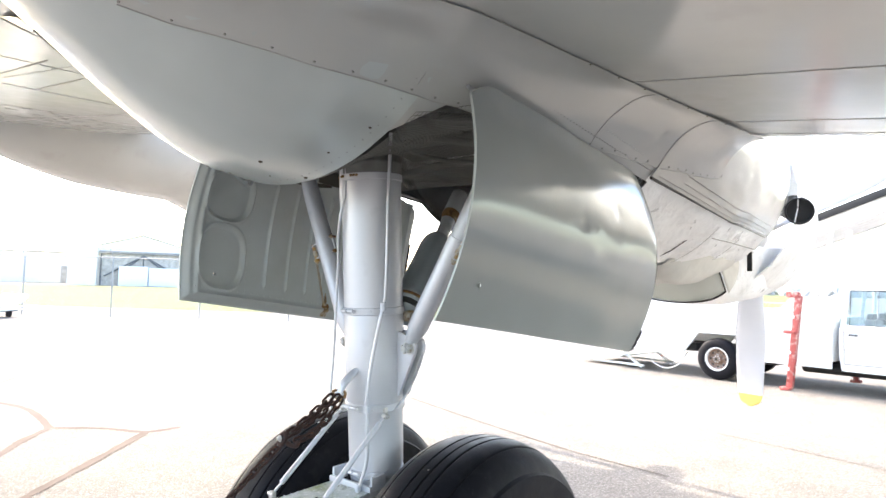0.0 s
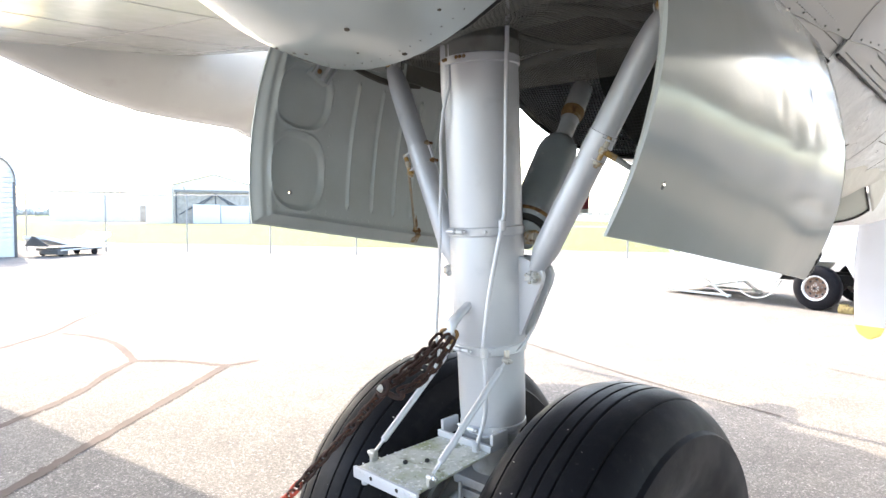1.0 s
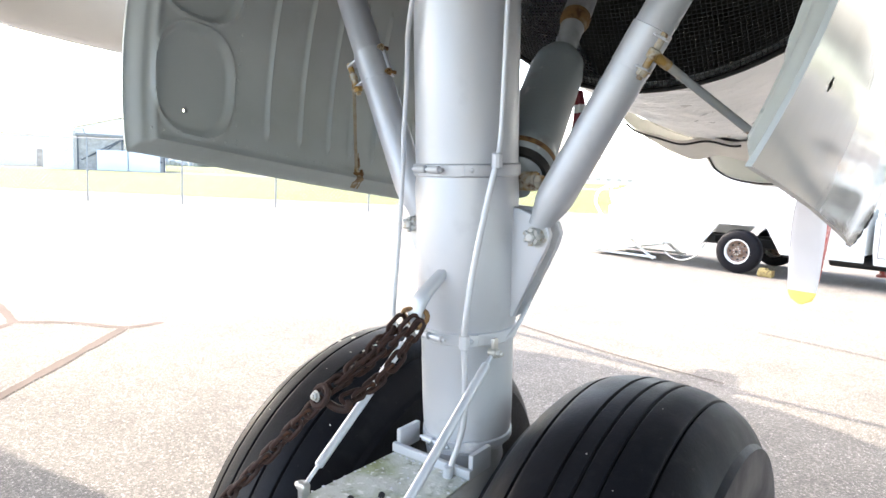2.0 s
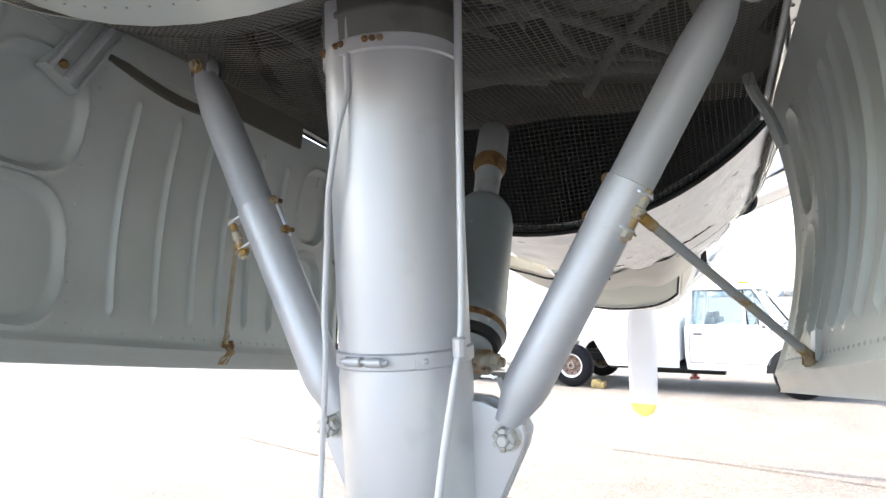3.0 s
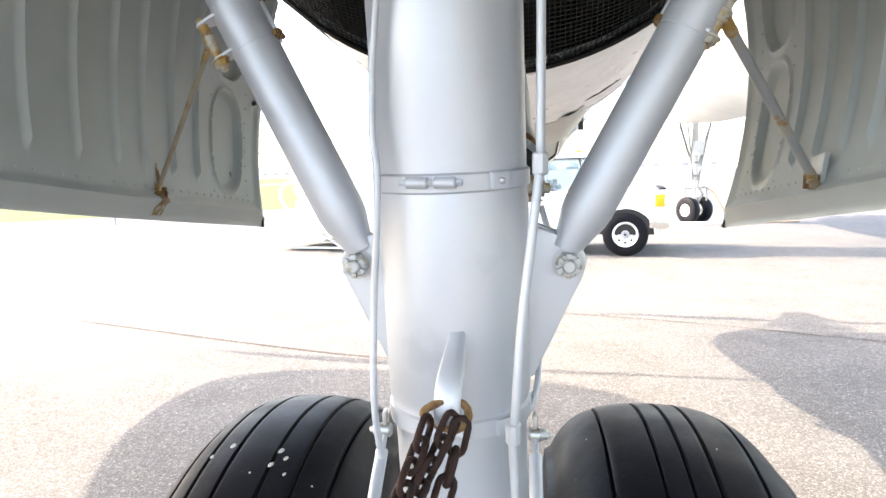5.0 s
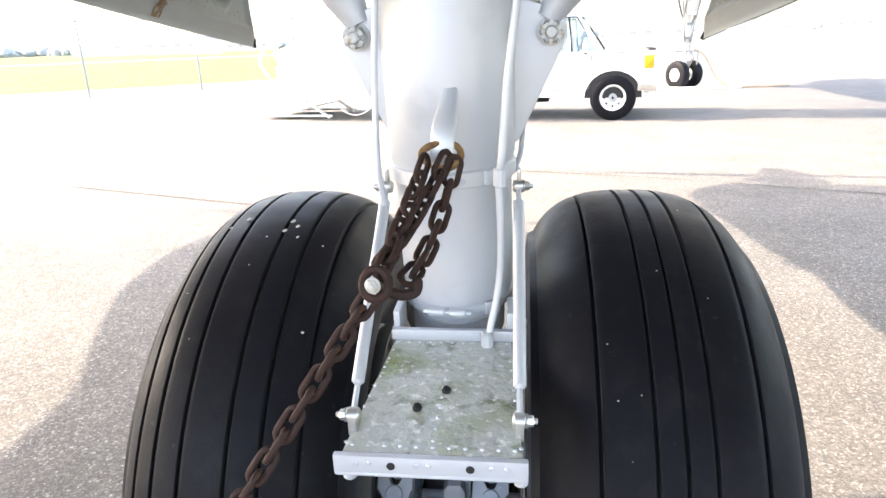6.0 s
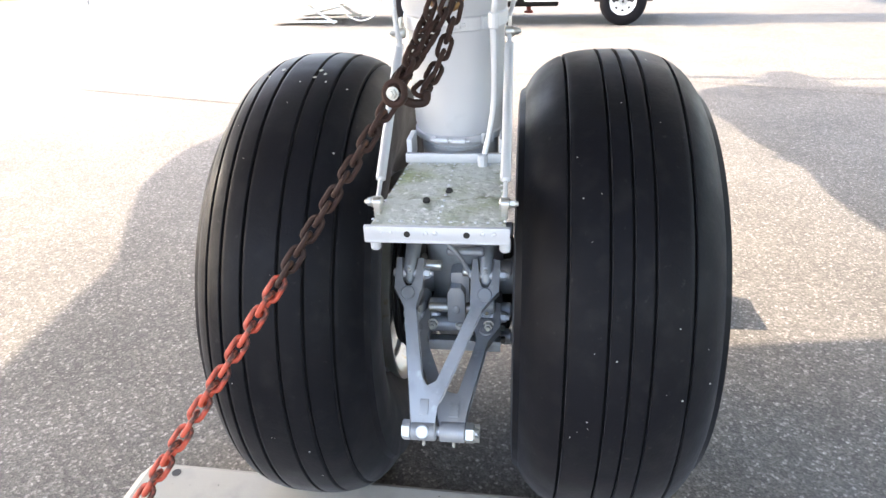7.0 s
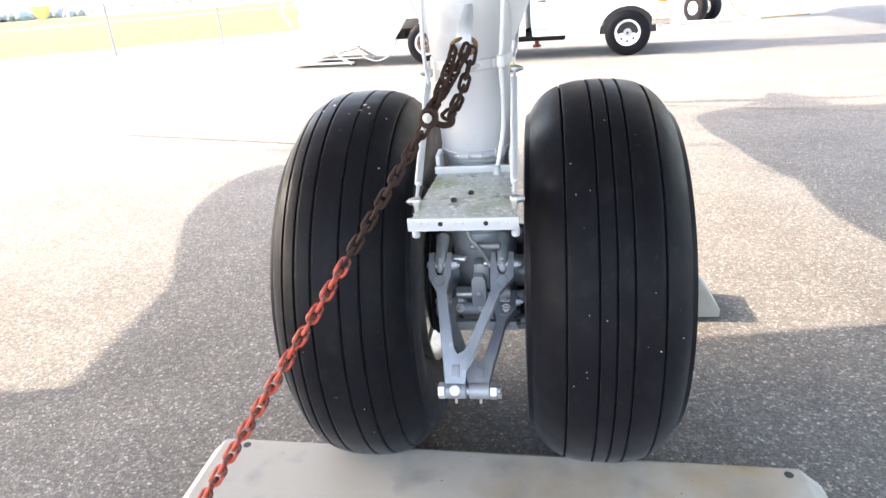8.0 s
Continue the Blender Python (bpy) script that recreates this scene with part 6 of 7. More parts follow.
def build_truck():
    truck = thing("stair_truck", tp(1.6, 0.95, 0), "white pickup truck carrying passenger boarding stairs, parked on the apron", "truck")
    R = 0.39
    # wheels
    def wheel(x, y, rusty, side=-1):
        m = CHASSIS @ Matrix.Translation((x * 1.132, y * 1.05, R)) @ Matrix.Rotation(radians(90), 4, "X")
        if side > 0:
            m = m @ Matrix.Rotation(math.pi, 4, "X")
        bm = B()
        lathe(bm, [(0.215, -0.11), (0.26, -0.118), (0.34, -0.112), (0.378, -0.085), (R, -0.06), (R, 0.06), (0.378, 0.085), (0.34, 0.112), (0.26, 0.118), (0.215, 0.11)], m, 44)
        tyre = part("tyre", bm, "rubber", truck, "black road tyre", smooth=40)
        bm = B()
        lathe(bm, [(0.215, -0.11), (0.222, 0.112), (0.212, 0.116), (0.195, 0.10), (0.19, 0.07)], m, 40)
        part("rim_edge", bm, "hubwhite", tyre)
        bm = B()
        lathe(bm, [(0.192, 0.07 if rusty else 0.09), (0.15, 0.035 if rusty else 0.065), (0.10, 0.03 if rusty else 0.07), (0.085, 0.05 if rusty else 0.075), (0.0, 0.076)], m, 36)
        rim = part("rim", bm, "hubrust" if rusty else "hubwhite", tyre, "rusty dished wheel" if rusty else "white painted steel wheel")
        for k in range(8):
            bm = B()
            a = math.pi / 4 * k
            rod(bm, m @ V(0.15 * math.cos(a), 0.15 * math.sin(a), 0.034), m @ V(0.15 * math.cos(a), 0.15 * math.sin(a), 0.042 if rusty else 0.072), 0.022, seg=12)
            part("rim_hole", bm, "black", rim)
        bm = B()
        lathe(bm, [(0.072, 0.045), (0.072, 0.085), (0.062, 0.10), (0.030, 0.102), (0.028, 0.12), (0.0, 0.122)], m, 24)
        part("hub", bm, "hubrust" if rusty else "silver_old", rim, "grey hub with a dark cap")
        bm = B()
        rod(bm, m @ V(0, 0, 0.115), m @ V(0, 0, 0.128), 0.022, seg=14)
        part("hub_cap", bm, "black", rim)
        bm = B()
        for k in range(8):
            a = math.pi / 4 * (k + 0.5)
            hexnut(bm, m @ V(0.055 * math.cos(a), 0.055 * math.sin(a), 0.1), m.to_3x3() @ V(0, 0, 1), 0.011, 0.014)
        part("hub_nuts", bm, "steel", rim)
    for x, rusty in ((0.0, True), (BASE, False)):
        wheel(x, 0.085, rusty)
        wheel(x, 1.815, rusty, 1)
    # chassis
    bm = B()
    for y in (0.55, 1.35):
        box(bm, (1.35, y, 0.50), (4.7, 0.07, 0.14), TRUCK, 0.01)
    for x in (0.0, BASE):
        rod(bm, tp(x, 0.1, 0.372), tp(x, 1.8, 0.372), 0.05, seg=12)
        ball(bm, tp(x, 0.95, 0.372), 0.13, None, 0, 12, 8)
    rod(bm, tp(1.2, 0.4, 0.36), tp(2.3, 0.4, 0.36), 0.09, seg=14, soft=0.02)
    part("chassis", bm, "black", truck, "black chassis and axles")
    # bonnet, wings and cab
    body = B()
    loft_cab(body, [(0.38, 1.80, 3.80, 0.90), (0.60, 1.78, 3.87, 0.93), (0.95, 1.78, 3.88, 0.94), (1.06, 1.78, 3.84, 0.92), (1.10, 1.80, 3.74, 0.86)])
    cut = part("cab", body, "white", truck, "white cab, doors and bonnet", smooth=30)
    # dark wheel arch liners stand just proud of the flank
    bm = B()
    o = arch(BASE, 0.435)
    side_plate(bm, o, 0.018, 0.026)
    part("wheel_arch", bm, "black", cut)
    bm = B()
    tube(bm, [tp(x, 0.004, z) for x, z in arch(BASE, 0.44)], 0.014, 8)
    part("arch_lip", bm, "white", cut)
    # glasshouse: pillars and roof
    for y, s in ((0.95 - 0.86, -1), (0.95 + 0.86, 1)):
        y2 = 0.95 + s * 0.74
        for (xa, xb) in ((1.83, 1.88), (2.62, 2.61), (3.10, 2.72)):
            bm = B()
            tube(bm, [tp(xa, y, 1.08), tp(xb, y2, 1.68)], 0.035 if xa != 2.62 else 0.022, 8)
            part("pillar", bm, "white", cut)
    bm = B()
    loft_cab(bm, [(1.66, 1.84, 2.80, 0.775), (1.71, 1.83, 2.76, 0.775), (1.745, 1.88, 2.66, 0.72), (1.755, 1.98, 2.55, 0.6)])
    part("roof", bm, "white", cut, smooth=60)
    for y in (0.155, 1.745):
        bm = B()
        side_plate(bm, [(1.90, 1.10), (3.05, 1.10), (2.72, 1.65), (1.92, 1.65)], y, 0.006)
        part("side_window", bm, "glass", cut)
        bm = B()
        tube(bm, [tp(x, y - (0.012 if y < 1 else -0.012), z) for x, z in ((1.90, 1.10), (3.05, 1.10), (2.72, 1.65), (1.92, 1.65))], 0.012, 6, closed=True)
        part("window_seal", bm, "black", cut, "black rubber window seal")
        bm = B()
        tube(bm, [tp(2.66, y - (0.012 if y < 1 else -0.012), 1.10), tp(2.60, y - (0.012 if y < 1 else -0.012), 1.65)], 0.014, 6)
        part("quarter_light_bar", bm, "black", cut)
    for nm, (xa, xb) in (("windscreen", (3.10, 2.74)), ("rear_window", (1.86, 1.88))):
        bm = B()
        lo = [bm.verts.new(tp(*p)) for p in ((xa, 0.16, 1.10), (xa, 1.74, 1.10), (xb, 1.66, 1.66), (xb, 0.24, 1.66))]
        hi = [bm.verts.new(v.co + TRUCK.to_3x3() @ V(0.006, 0, 0)) for v in lo]
        bm.faces.new(lo[::-1]), bm.faces.new(hi)
        for k in range(4):
            bm.faces.new((lo[k], lo[(k + 1) % 4], hi[(k + 1) % 4], hi[k]))
        part(nm, bm, "glass", cut)
    for y in (0.6, 1.3):
        bm = B()
        box(bm, (2.10, y, 0.95), (0.16, 0.45, 0.5), TRUCK, 0.05)
        box(bm, (2.08, y, 1.23), (0.09, 0.22, 0.12), TRUCK, 0.03)
        part("seat", bm, "dolly", cut, "dark seat")
    bm = B()
    tube(bm, [tp(2.75 + 0.05 * math.sin(a), 0.55 + 0.19 * math.cos(a), 1.16 + 0.16 * math.sin(a)) for a in [2 * math.pi * k / 16 for k in range(16)]], 0.013, 6, closed=True)
    part("steering_wheel", bm, "dolly", cut)
    bm = B()
    for pts in ([(1.86, 0.5), (1.86, 1.06)], [(2.92, 0.5), (2.98, 0.80), (2.96, 1.06)], [(1.86, 0.5), (2.92, 0.5)]):
        tube(bm, [tp(x, 0.007, z) for x, z in pts], 0.007, 5)
    part("door_seam", bm, "mark", cut)
    bm = B()
    for z in (0.72, 0.99):
        tube(bm, [tp(x, 0.012, z) for x in (1.80, 2.4, 3.0, 3.82)], 0.007, 6)
    part("body_crease", bm, "white_dirty", cut)
    bm = B()
    tube(bm, [tp(x, 0.042, z) for x, z in ((3.0, 1.083), (3.4, 1.080), (3.74, 1.07))], 0.011, 6)
    tube(bm, [tp(3.84, y, 1.045) for y in (0.1, 0.5, 1.4, 1.8)], 0.010, 6)
    part("bonnet_seam", bm, "mark", cut)
    bm = B()
    box(bm, (3.84, 0.95, 1.115), (0.10, 1.55, 0.03), TRUCK, 0.01)
    part("bonnet_deflector", bm, "black", cut, "dark deflector along the bonnet edge")
    bm = B()
    tube(bm, [tp(*p) for p in ((3.11, 0.13, 1.105), (3.11, 1.77, 1.105), (2.745, 1.68, 1.665), (2.745, 0.22, 1.665))], 0.014, 6, closed=True)
    part("windscreen_seal", bm, "black", cut)
    bm = B()
    box(bm, (1.98, -0.004, 0.955), (0.12, 0.02, 0.030), TRUCK, 0.005)
    part("door_handle", bm, "dolly", cut, "dark door handle")
    bm = B()
    box(bm, (3.16, 0.004, 0.80), (0.20, 0.012, 0.03), TRUCK, 0.003)
    part("wing_badge", bm, "white_dirty", cut)
    bm = B()
    box(bm, (2.86, -0.12, 1.16), (0.06, 0.16, 0.14), TRUCK, 0.02)
    rod(bm, tp(2.86, -0.04, 1.12), tp(2.9, 0.06, 1.06), 0.014, seg=8)
    rod(bm, tp(2.86, -0.08, 1.10), tp(2.70, 0.04, 0.82), 0.008, seg=8)
    mirror = part("wing_mirror", bm, "white", cut)
    bm = B()
    box(bm, (2.825, -0.12, 1.16), (0.012, 0.14, 0.12), TRUCK, 0.004)
    part("mirror_glass", bm, "black", mirror, "dark mirror glass")
    bm = B()
    box(bm, (2.86, -0.02, 1.075), (0.07, 0.05, 0.025), TRUCK, 0.006)
    part("mirror_foot", bm, "black", mirror)
    for y in (0.10, 1.80):
        bm = B()
        box(bm, (3.80, y + (-0.035 if y < 1 else 0.035), 0.93), (0.14, 0.16, 0.20), TRUCK, 0.015)
        part("indicator", bm, "amber", cut, "amber corner indicator lamp")
    bm = B()
    box(bm, (3.875, 0.95, 0.56), (0.12, 1.94, 0.19), TRUCK, 0.04)
    box(bm, (3.76, 0.0, 0.56), (0.22, 0.05, 0.17), TRUCK, 0.02)
    box(bm, (3.76, 1.9, 0.56), (0.22, 0.05, 0.17), TRUCK, 0.02)
    part("bumper", bm, "chrome", truck, "chrome front bumper")
    bm = B()
    box(bm, (3.88, 0.95, 0.86), (0.03, 1.4, 0.26), TRUCK, 0.01)
    part("grille", bm, "chrome", cut)
    for k in range(5):
        bm = B()
        rod(bm, tp(2.5, 0.55 + 0.2 * k, 1.75), tp(2.58, 0.55 + 0.2 * k, 1.775), 0.03, seg=8, soft=0.01)
        part("roof_lamp", bm, "amber", cut, "small amber roof lamp")
    # service body with its cut-out over the rear wheel
    bm = B()
    out = [(-2.35, 0.40), (-0.62, 0.40), (-0.46, 0.62), (-0.33, 0.83), (0.40, 0.83), (0.62, 0.40), (1.70, 0.40), (1.70, 1.20), (0.6, 1.30), (-1.6, 1.22), (-2.35, 1.0)]
    side_plate(bm, out, 0.03, 0.05, 0, 0.01)
    side_plate(bm, out, 1.87, 0.05, 0, 0.01)
    box(bm, (-0.4, 0.95, 1.14), (3.9, 1.8, 0.05), TRUCK, 0.01)
    box(bm, (1.68, 0.95, 0.86), (0.05, 1.8, 0.7), TRUCK, 0.01)
    box(bm, (-2.32, 0.95, 0.72), (0.05, 1.8, 0.55), TRUCK, 0.01)
    service = part("service_body", bm, "white", truck, "plain white steel side panels")
    bm = B()
    box(bm, (0.02, 0.12, 0.86), (0.78, 0.16, 0.05), TRUCK, 0.01)
    part("wheel_arch_liner", bm, "black", truck)
    for at, size in (((-0.52, 0.3, 0.55), (0.2, 0.3, 0.12)), ((0.72, 0.4, 0.40), (0.3, 0.3, 0.12))):
        bm = B()
        box(bm, at, size, TRUCK, 0.02)
        part("underbody_box", bm, "black", truck)
    bm = B()
    box(bm, (1.05, 0.003, 0.55), (0.4, 0.012, 0.06), TRUCK, 0.003)
    part("trim_strip", bm, "white_dirty", service)
    for x in (-1.4, -0.55, 0.75):
        bm = B()
        box(bm, (x, 0.002, 1.05), (0.012, 0.01, 0.3), TRUCK, 0.001)
        part("panel_seam", bm, "white_dirty", service)
    # stairs: two stringers, treads, rails, rising over the cab
    lo, hi = V(-2.5, 0.95, 1.12), V(3.6, 0.95, 3.55)
    bm = B()
    for y in (0.35, 1.55):
        d = (hi - lo).normalized()
        mid = (lo + hi) / 2 + V(0, y - 0.95, 0)
        ang = math.atan2(hi.z - lo.z, hi.x - lo.x)
        box(bm, (0, 0, 0), ((hi - lo).length, 0.06, 0.26), TRUCK @ Matrix.Translation(mid) @ Matrix.Rotation(-ang, 4, "Y"), 0.01)
    side_plate(bm, [(-2.45, 1.10), (0.55, 1.22), (0.55, 2.30), (-2.45, 1.16)], 0.29, 0.02)
    stairs = part("stringer", bm, "white_dirty", truck, "white stair stringers")
    bm = B()
    box(bm, (0, 0, 0), ((hi - lo).length, 1.16, 0.015), TRUCK @ Matrix.Translation((lo + hi) / 2 - V(0, 0, 0.10)) @ Matrix.Rotation(-math.atan2(hi.z - lo.z, hi.x - lo.x), 4, "Y"), 0.003)
    part("soffit", bm, "white_dirty", stairs)
    n = 20
    for k in range(n):
        bm = B()
        p = lerp(lo, hi, (k + 0.5) / n)
        box(bm, p + V(0, 0, 0.06), (0.28, 1.14, 0.03), TRUCK, 0.005)
        part("tread", bm, "white_dirty", stairs)
    bm = B()
    for y in (0.33, 1.57):
        tube(bm, [tp(lo.x, y, lo.z + 0.9), tp(hi.x, y, hi.z + 0.9)], 0.022, 8)
        for k in range(9):
            p = lerp(lo, hi, k / 8)
            tube(bm, [tp(p.x, y, p.z), tp(p.x, y, p.z + 0.9)], 0.016, 6)
    part("handrail", bm, "white", stairs)
    bm = B()
    a, b = lerp(lo, hi, 0.62), lerp(lo, hi, 0.98)
    ang = math.atan2(hi.z - lo.z, hi.x - lo.x)
    box(bm, (0, 0, 0), ((b - a).length, 0.03, 0.12), TRUCK @ Matrix.Translation((a + b) / 2 + V(0, -0.66, 0.16)) @ Matrix.Rotation(-ang, 4, "Y"), 0.01)
    part("kick_strip", bm, "black", stairs, "black strip along the stairs")
    for x in (1.45, 1.70):
        for y in (0.3, 1.6):
            bm = B()
            rod(bm, tp(x, y, 1.15), tp(x + 0.18, y, 2.62), 0.035, seg=8)
            part("stair_post", bm, "white", truck)
    for z in (1.5, 1.85, 2.2):
        bm = B()
        rod(bm, tp(1.52, 0.3, z), tp(1.8, 0.3, z + 0.1), 0.025, seg=8)
        rod(bm, tp(1.52, 0.3, z), tp(1.52, 1.6, z), 0.025, seg=8)
        part("stair_crossbar", bm, "white", truck)
    bm = B()
    ball(bm, tp(1.98, 0.2, 2.2), (0.09, 0.07, 0.09), None, 0, 12, 8)
    part("flood_lamp", bm, "white", truck)
    # red stabiliser jacks
    x = 1.17
    bm = B()
    box(bm, (x, -0.14, 0.80), (0.09, 0.10, 1.5), TRUCK @ Matrix.Translation((x, 0, 0)) @ Matrix.Rotation(radians(5), 4, "Y") @ Matrix.Translation((-x, 0, 0)), 0.01)
    box(bm, (x + 0.02, -0.14, 0.95), (0.17, 0.16, 0.05), TRUCK, 0.01)
    box(bm, (x + 0.06, -0.14, 1.56), (0.17, 0.14, 0.09), TRUCK, 0.01)
    box(bm, (x - 0.05, -0.14, 0.03), (0.14, 0.16, 0.05), TRUCK, 0.01)
    jack = part("jack_leg", bm, "red", truck, "faded red stabiliser jack leg")
    for z in (0.35, 0.62, 1.20):
        bm = B()
        box(bm, (x + (z - 0.8) * 0.087, -0.195, z), (0.105, 0.014, 0.05), TRUCK, 0.003)
        part("jack_band", bm, "white_dirty", jack, "pale worn band")
    bm = B()
    box(bm, (1.72, 1.2, 0.26), (0.07, 0.10, 0.3), TRUCK, 0.01)
    box(bm, (1.72, 1.2, 0.12), (0.14, 0.14, 0.05), TRUCK, 0.01)
    part("jack_leg", bm, "red", truck, "short red jack foot")
    # lower end of the stairs behind, on its small frame
    bm = B()
    for y in (0.3, 1.5):
        rod(bm, tp(-2.3, y, 0.55), tp(-1.55, y, 0.03), 0.03, seg=8)
        rod(bm, tp(-2.9, y, 0.06), tp(-1.5, y, 0.06), 0.025, seg=8)
    box(bm, (-2.35, 0.9, 0.16), (0.9, 1.4, 0.03), TRUCK @ Matrix.Translation((-2.35, 0, 0.16)) @ Matrix.Rotation(radians(-8), 4, "Y") @ Matrix.Translation((2.35, 0, -0.16)), 0.006)
    part("lower_step", bm, "white", truck, "white folded lower step on a frame")
    bm = B()
    tube(bm, smooth_path([tp(-1.3, 0.1, 0.4), tp(-1.2, 0.05, 0.2), tp(-0.95, 0.05, 0.1), tp(-0.7, 0.05, 0.2), tp(-0.55, 0.1, 0.45)], 6), 0.012, 6)
    part("hose", bm, "white_dirty", truck)
    bm = B()
    tube(bm, smooth_path([tp(-2.6, 0.2, 0.8), tp(-2.75, 0.2, 1.05), tp(-2.65, 0.2, 1.3), tp(-2.3, 0.2, 1.4)], 5), 0.03, 8)
    part("bow_rail", bm, "white", truck)
    stone = thing("wheel_wedge", tp(0.42, 0.05, 0), "yellowish worn wedge under the truck tyre", "wheel chock")
    bm = B()
    box(bm, (0.44, 0.05, 0.06), (0.22, 0.16, 0.12), TRUCK, 0.03)
    box(bm, (0.40, 0.05, 0.11), (0.12, 0.12, 0.08), TRUCK, 0.025)
    part("wedge", bm, "brass", stone)


# ---- fence ----
def build_fence():
    fence = thing("wire_fence", FENCE_A, "galvanised chain-link fence with barbed wire on slanting arms", "fence")
    d = (FENCE_B - FENCE_A).normalized()
    n = V(-d.y, d.x, 0)
    L = (FENCE_B - FENCE_A).length
    count = int(L / 3.6)
    bm = B()
    rod(bm, FENCE_A, FENCE_A + V(0, 0, 2.42), 0.033, seg=8)
    rod(bm, FENCE_A + V(0, 0, 2.40), FENCE_A + V(0, 0, 2.73) + n * -0.26, 0.018, seg=6)
    me = mesh_of("post", bm, "galv", 40)
    for k in range(count + 1):
        ob = part("post", me, None, fence)
        ob.matrix_basis = Matrix.Translation(d * 3.6 * k)
    bm = B()
    tube(bm, [FENCE_A + V(0, 0, 2.40), FENCE_B + V(0, 0, 2.40)], 0.022, 6)
    part("top_rail", bm, "galv", fence)
    bm = B()
    for q in (0.3, 0.65, 1.0):
        tube(bm, [FENCE_A + V(0, 0, 2.40 + 0.33 * q) - n * 0.26 * q, FENCE_B + V(0, 0, 2.40 + 0.33 * q) - n * 0.26 * q], 0.004, 3)
    part("barbed_wire", bm, "galv", fence)
    # diamond mesh
    bm = B()
    step, h = 0.16, 2.36
    k = 0.0
    while k < L:
        for s in (-1, 1):
            a, b = k, k + s * h
            z0, z1 = 0.02, 0.02 + h
            if b < 0:
                z1, b = 0.02 + a, 0
            if b > L:
                z1, b = 0.02 + (L - a), L
            if abs(b - a) > 0.05:
                tube(bm, [FENCE_A + d * a + V(0, 0, z0), FENCE_A + d * b + V(0, 0, z1)], 0.0022, 3)
        k += step
    part("wire_mesh", bm, "galv", fence, smooth=0)
    sign = thing("fence_sign", FENCE_A + d * 44.2 + V(0, 0, 1.0), "blank white sign panel fixed to the wire fence", "sign")
    bm = B()
    m = Matrix.Translation(FENCE_A + d * 43.6 - n * 0.05 + V(0, 0, 1.55)) @ Matrix.Rotation(math.atan2(d.y, d.x), 4, "Z")
    box(bm, (0, 0, 0), (0.9, 0.02, 0.6), m, 0.005)
    part("panel", bm, "white_dirty", sign)

# ---- distance ----
def view_point(yaw, dist):
    """A ground point as seen from the first stand of the camera: yaw to the left of straight ahead."""
    return V(1.64 - dist * math.sin(radians(yaw)), -1.6 + dist * math.cos(radians(yaw)), 0)


def build_shed(name, centre, yaw, w, depth, eave, ridge, label, door=None):
    shed = thing(name, centre, label, "building")
    m = Matrix.Translation(centre) @ Matrix.Rotation(radians(yaw), 4, "Z")
    bm = B()
    pts = [(-w / 2, 0), (w / 2, 0), (w / 2, eave), (0, ridge), (-w / 2, eave)] if ridge > eave else [(-w / 2, 0), (w / 2, 0), (w / 2, eave), (-w / 2, eave)]
    up = m @ Matrix(((1, 0, 0, 0), (0, 0, 1, 0), (0, 1, 0, 0), (0, 0, 0, 1)))
    prism(bm, pts, up @ Matrix.Translation((0, 0, depth / 2)), depth)
    bmesh.ops.recalc_face_normals(bm, faces=bm.faces)
    part("wall", bm, "metal_wall", shed, smooth=0)
    bm = B()
    if ridge > eave:
        s = math.hypot(w / 2, ridge - eave)
        a = math.atan2(ridge - eave, w / 2)
        for q in (-1, 1):
            box(bm, (0, 0, 0), (s + 0.5, depth + 0.6, 0.12), m @ Matrix.Translation((q * w / 4, depth / 2, (eave + ridge) / 2 + 0.08)) @ Matrix.Rotation(q * a, 4, "Y"), 0.02)
    else:
        box(bm, (0, depth / 2, eave + 0.08), (w + 0.5, depth + 0.5, 0.2), m, 0.03)
    part("roof", bm, "roof", shed, smooth=0)
    bm = B()
    k = -w / 2 + 0.5
    while k < w / 2:
        box(bm, (k, -0.03, eave / 2), (0.06, 0.06, eave), m, 0.0)
        k += 0.8
    part("wall_rib", bm, "metal_wall", shed, smooth=0)
    if door:
        x0, x1, h = door
        bm = B()
        box(bm, ((x0 + x1) / 2, -0.06, h / 2), (x1 - x0, 0.12, h), m, 0.0)
        part("doorway", bm, "hangar_dark", shed, "dark open doorway", smooth=0)
    return shed, m


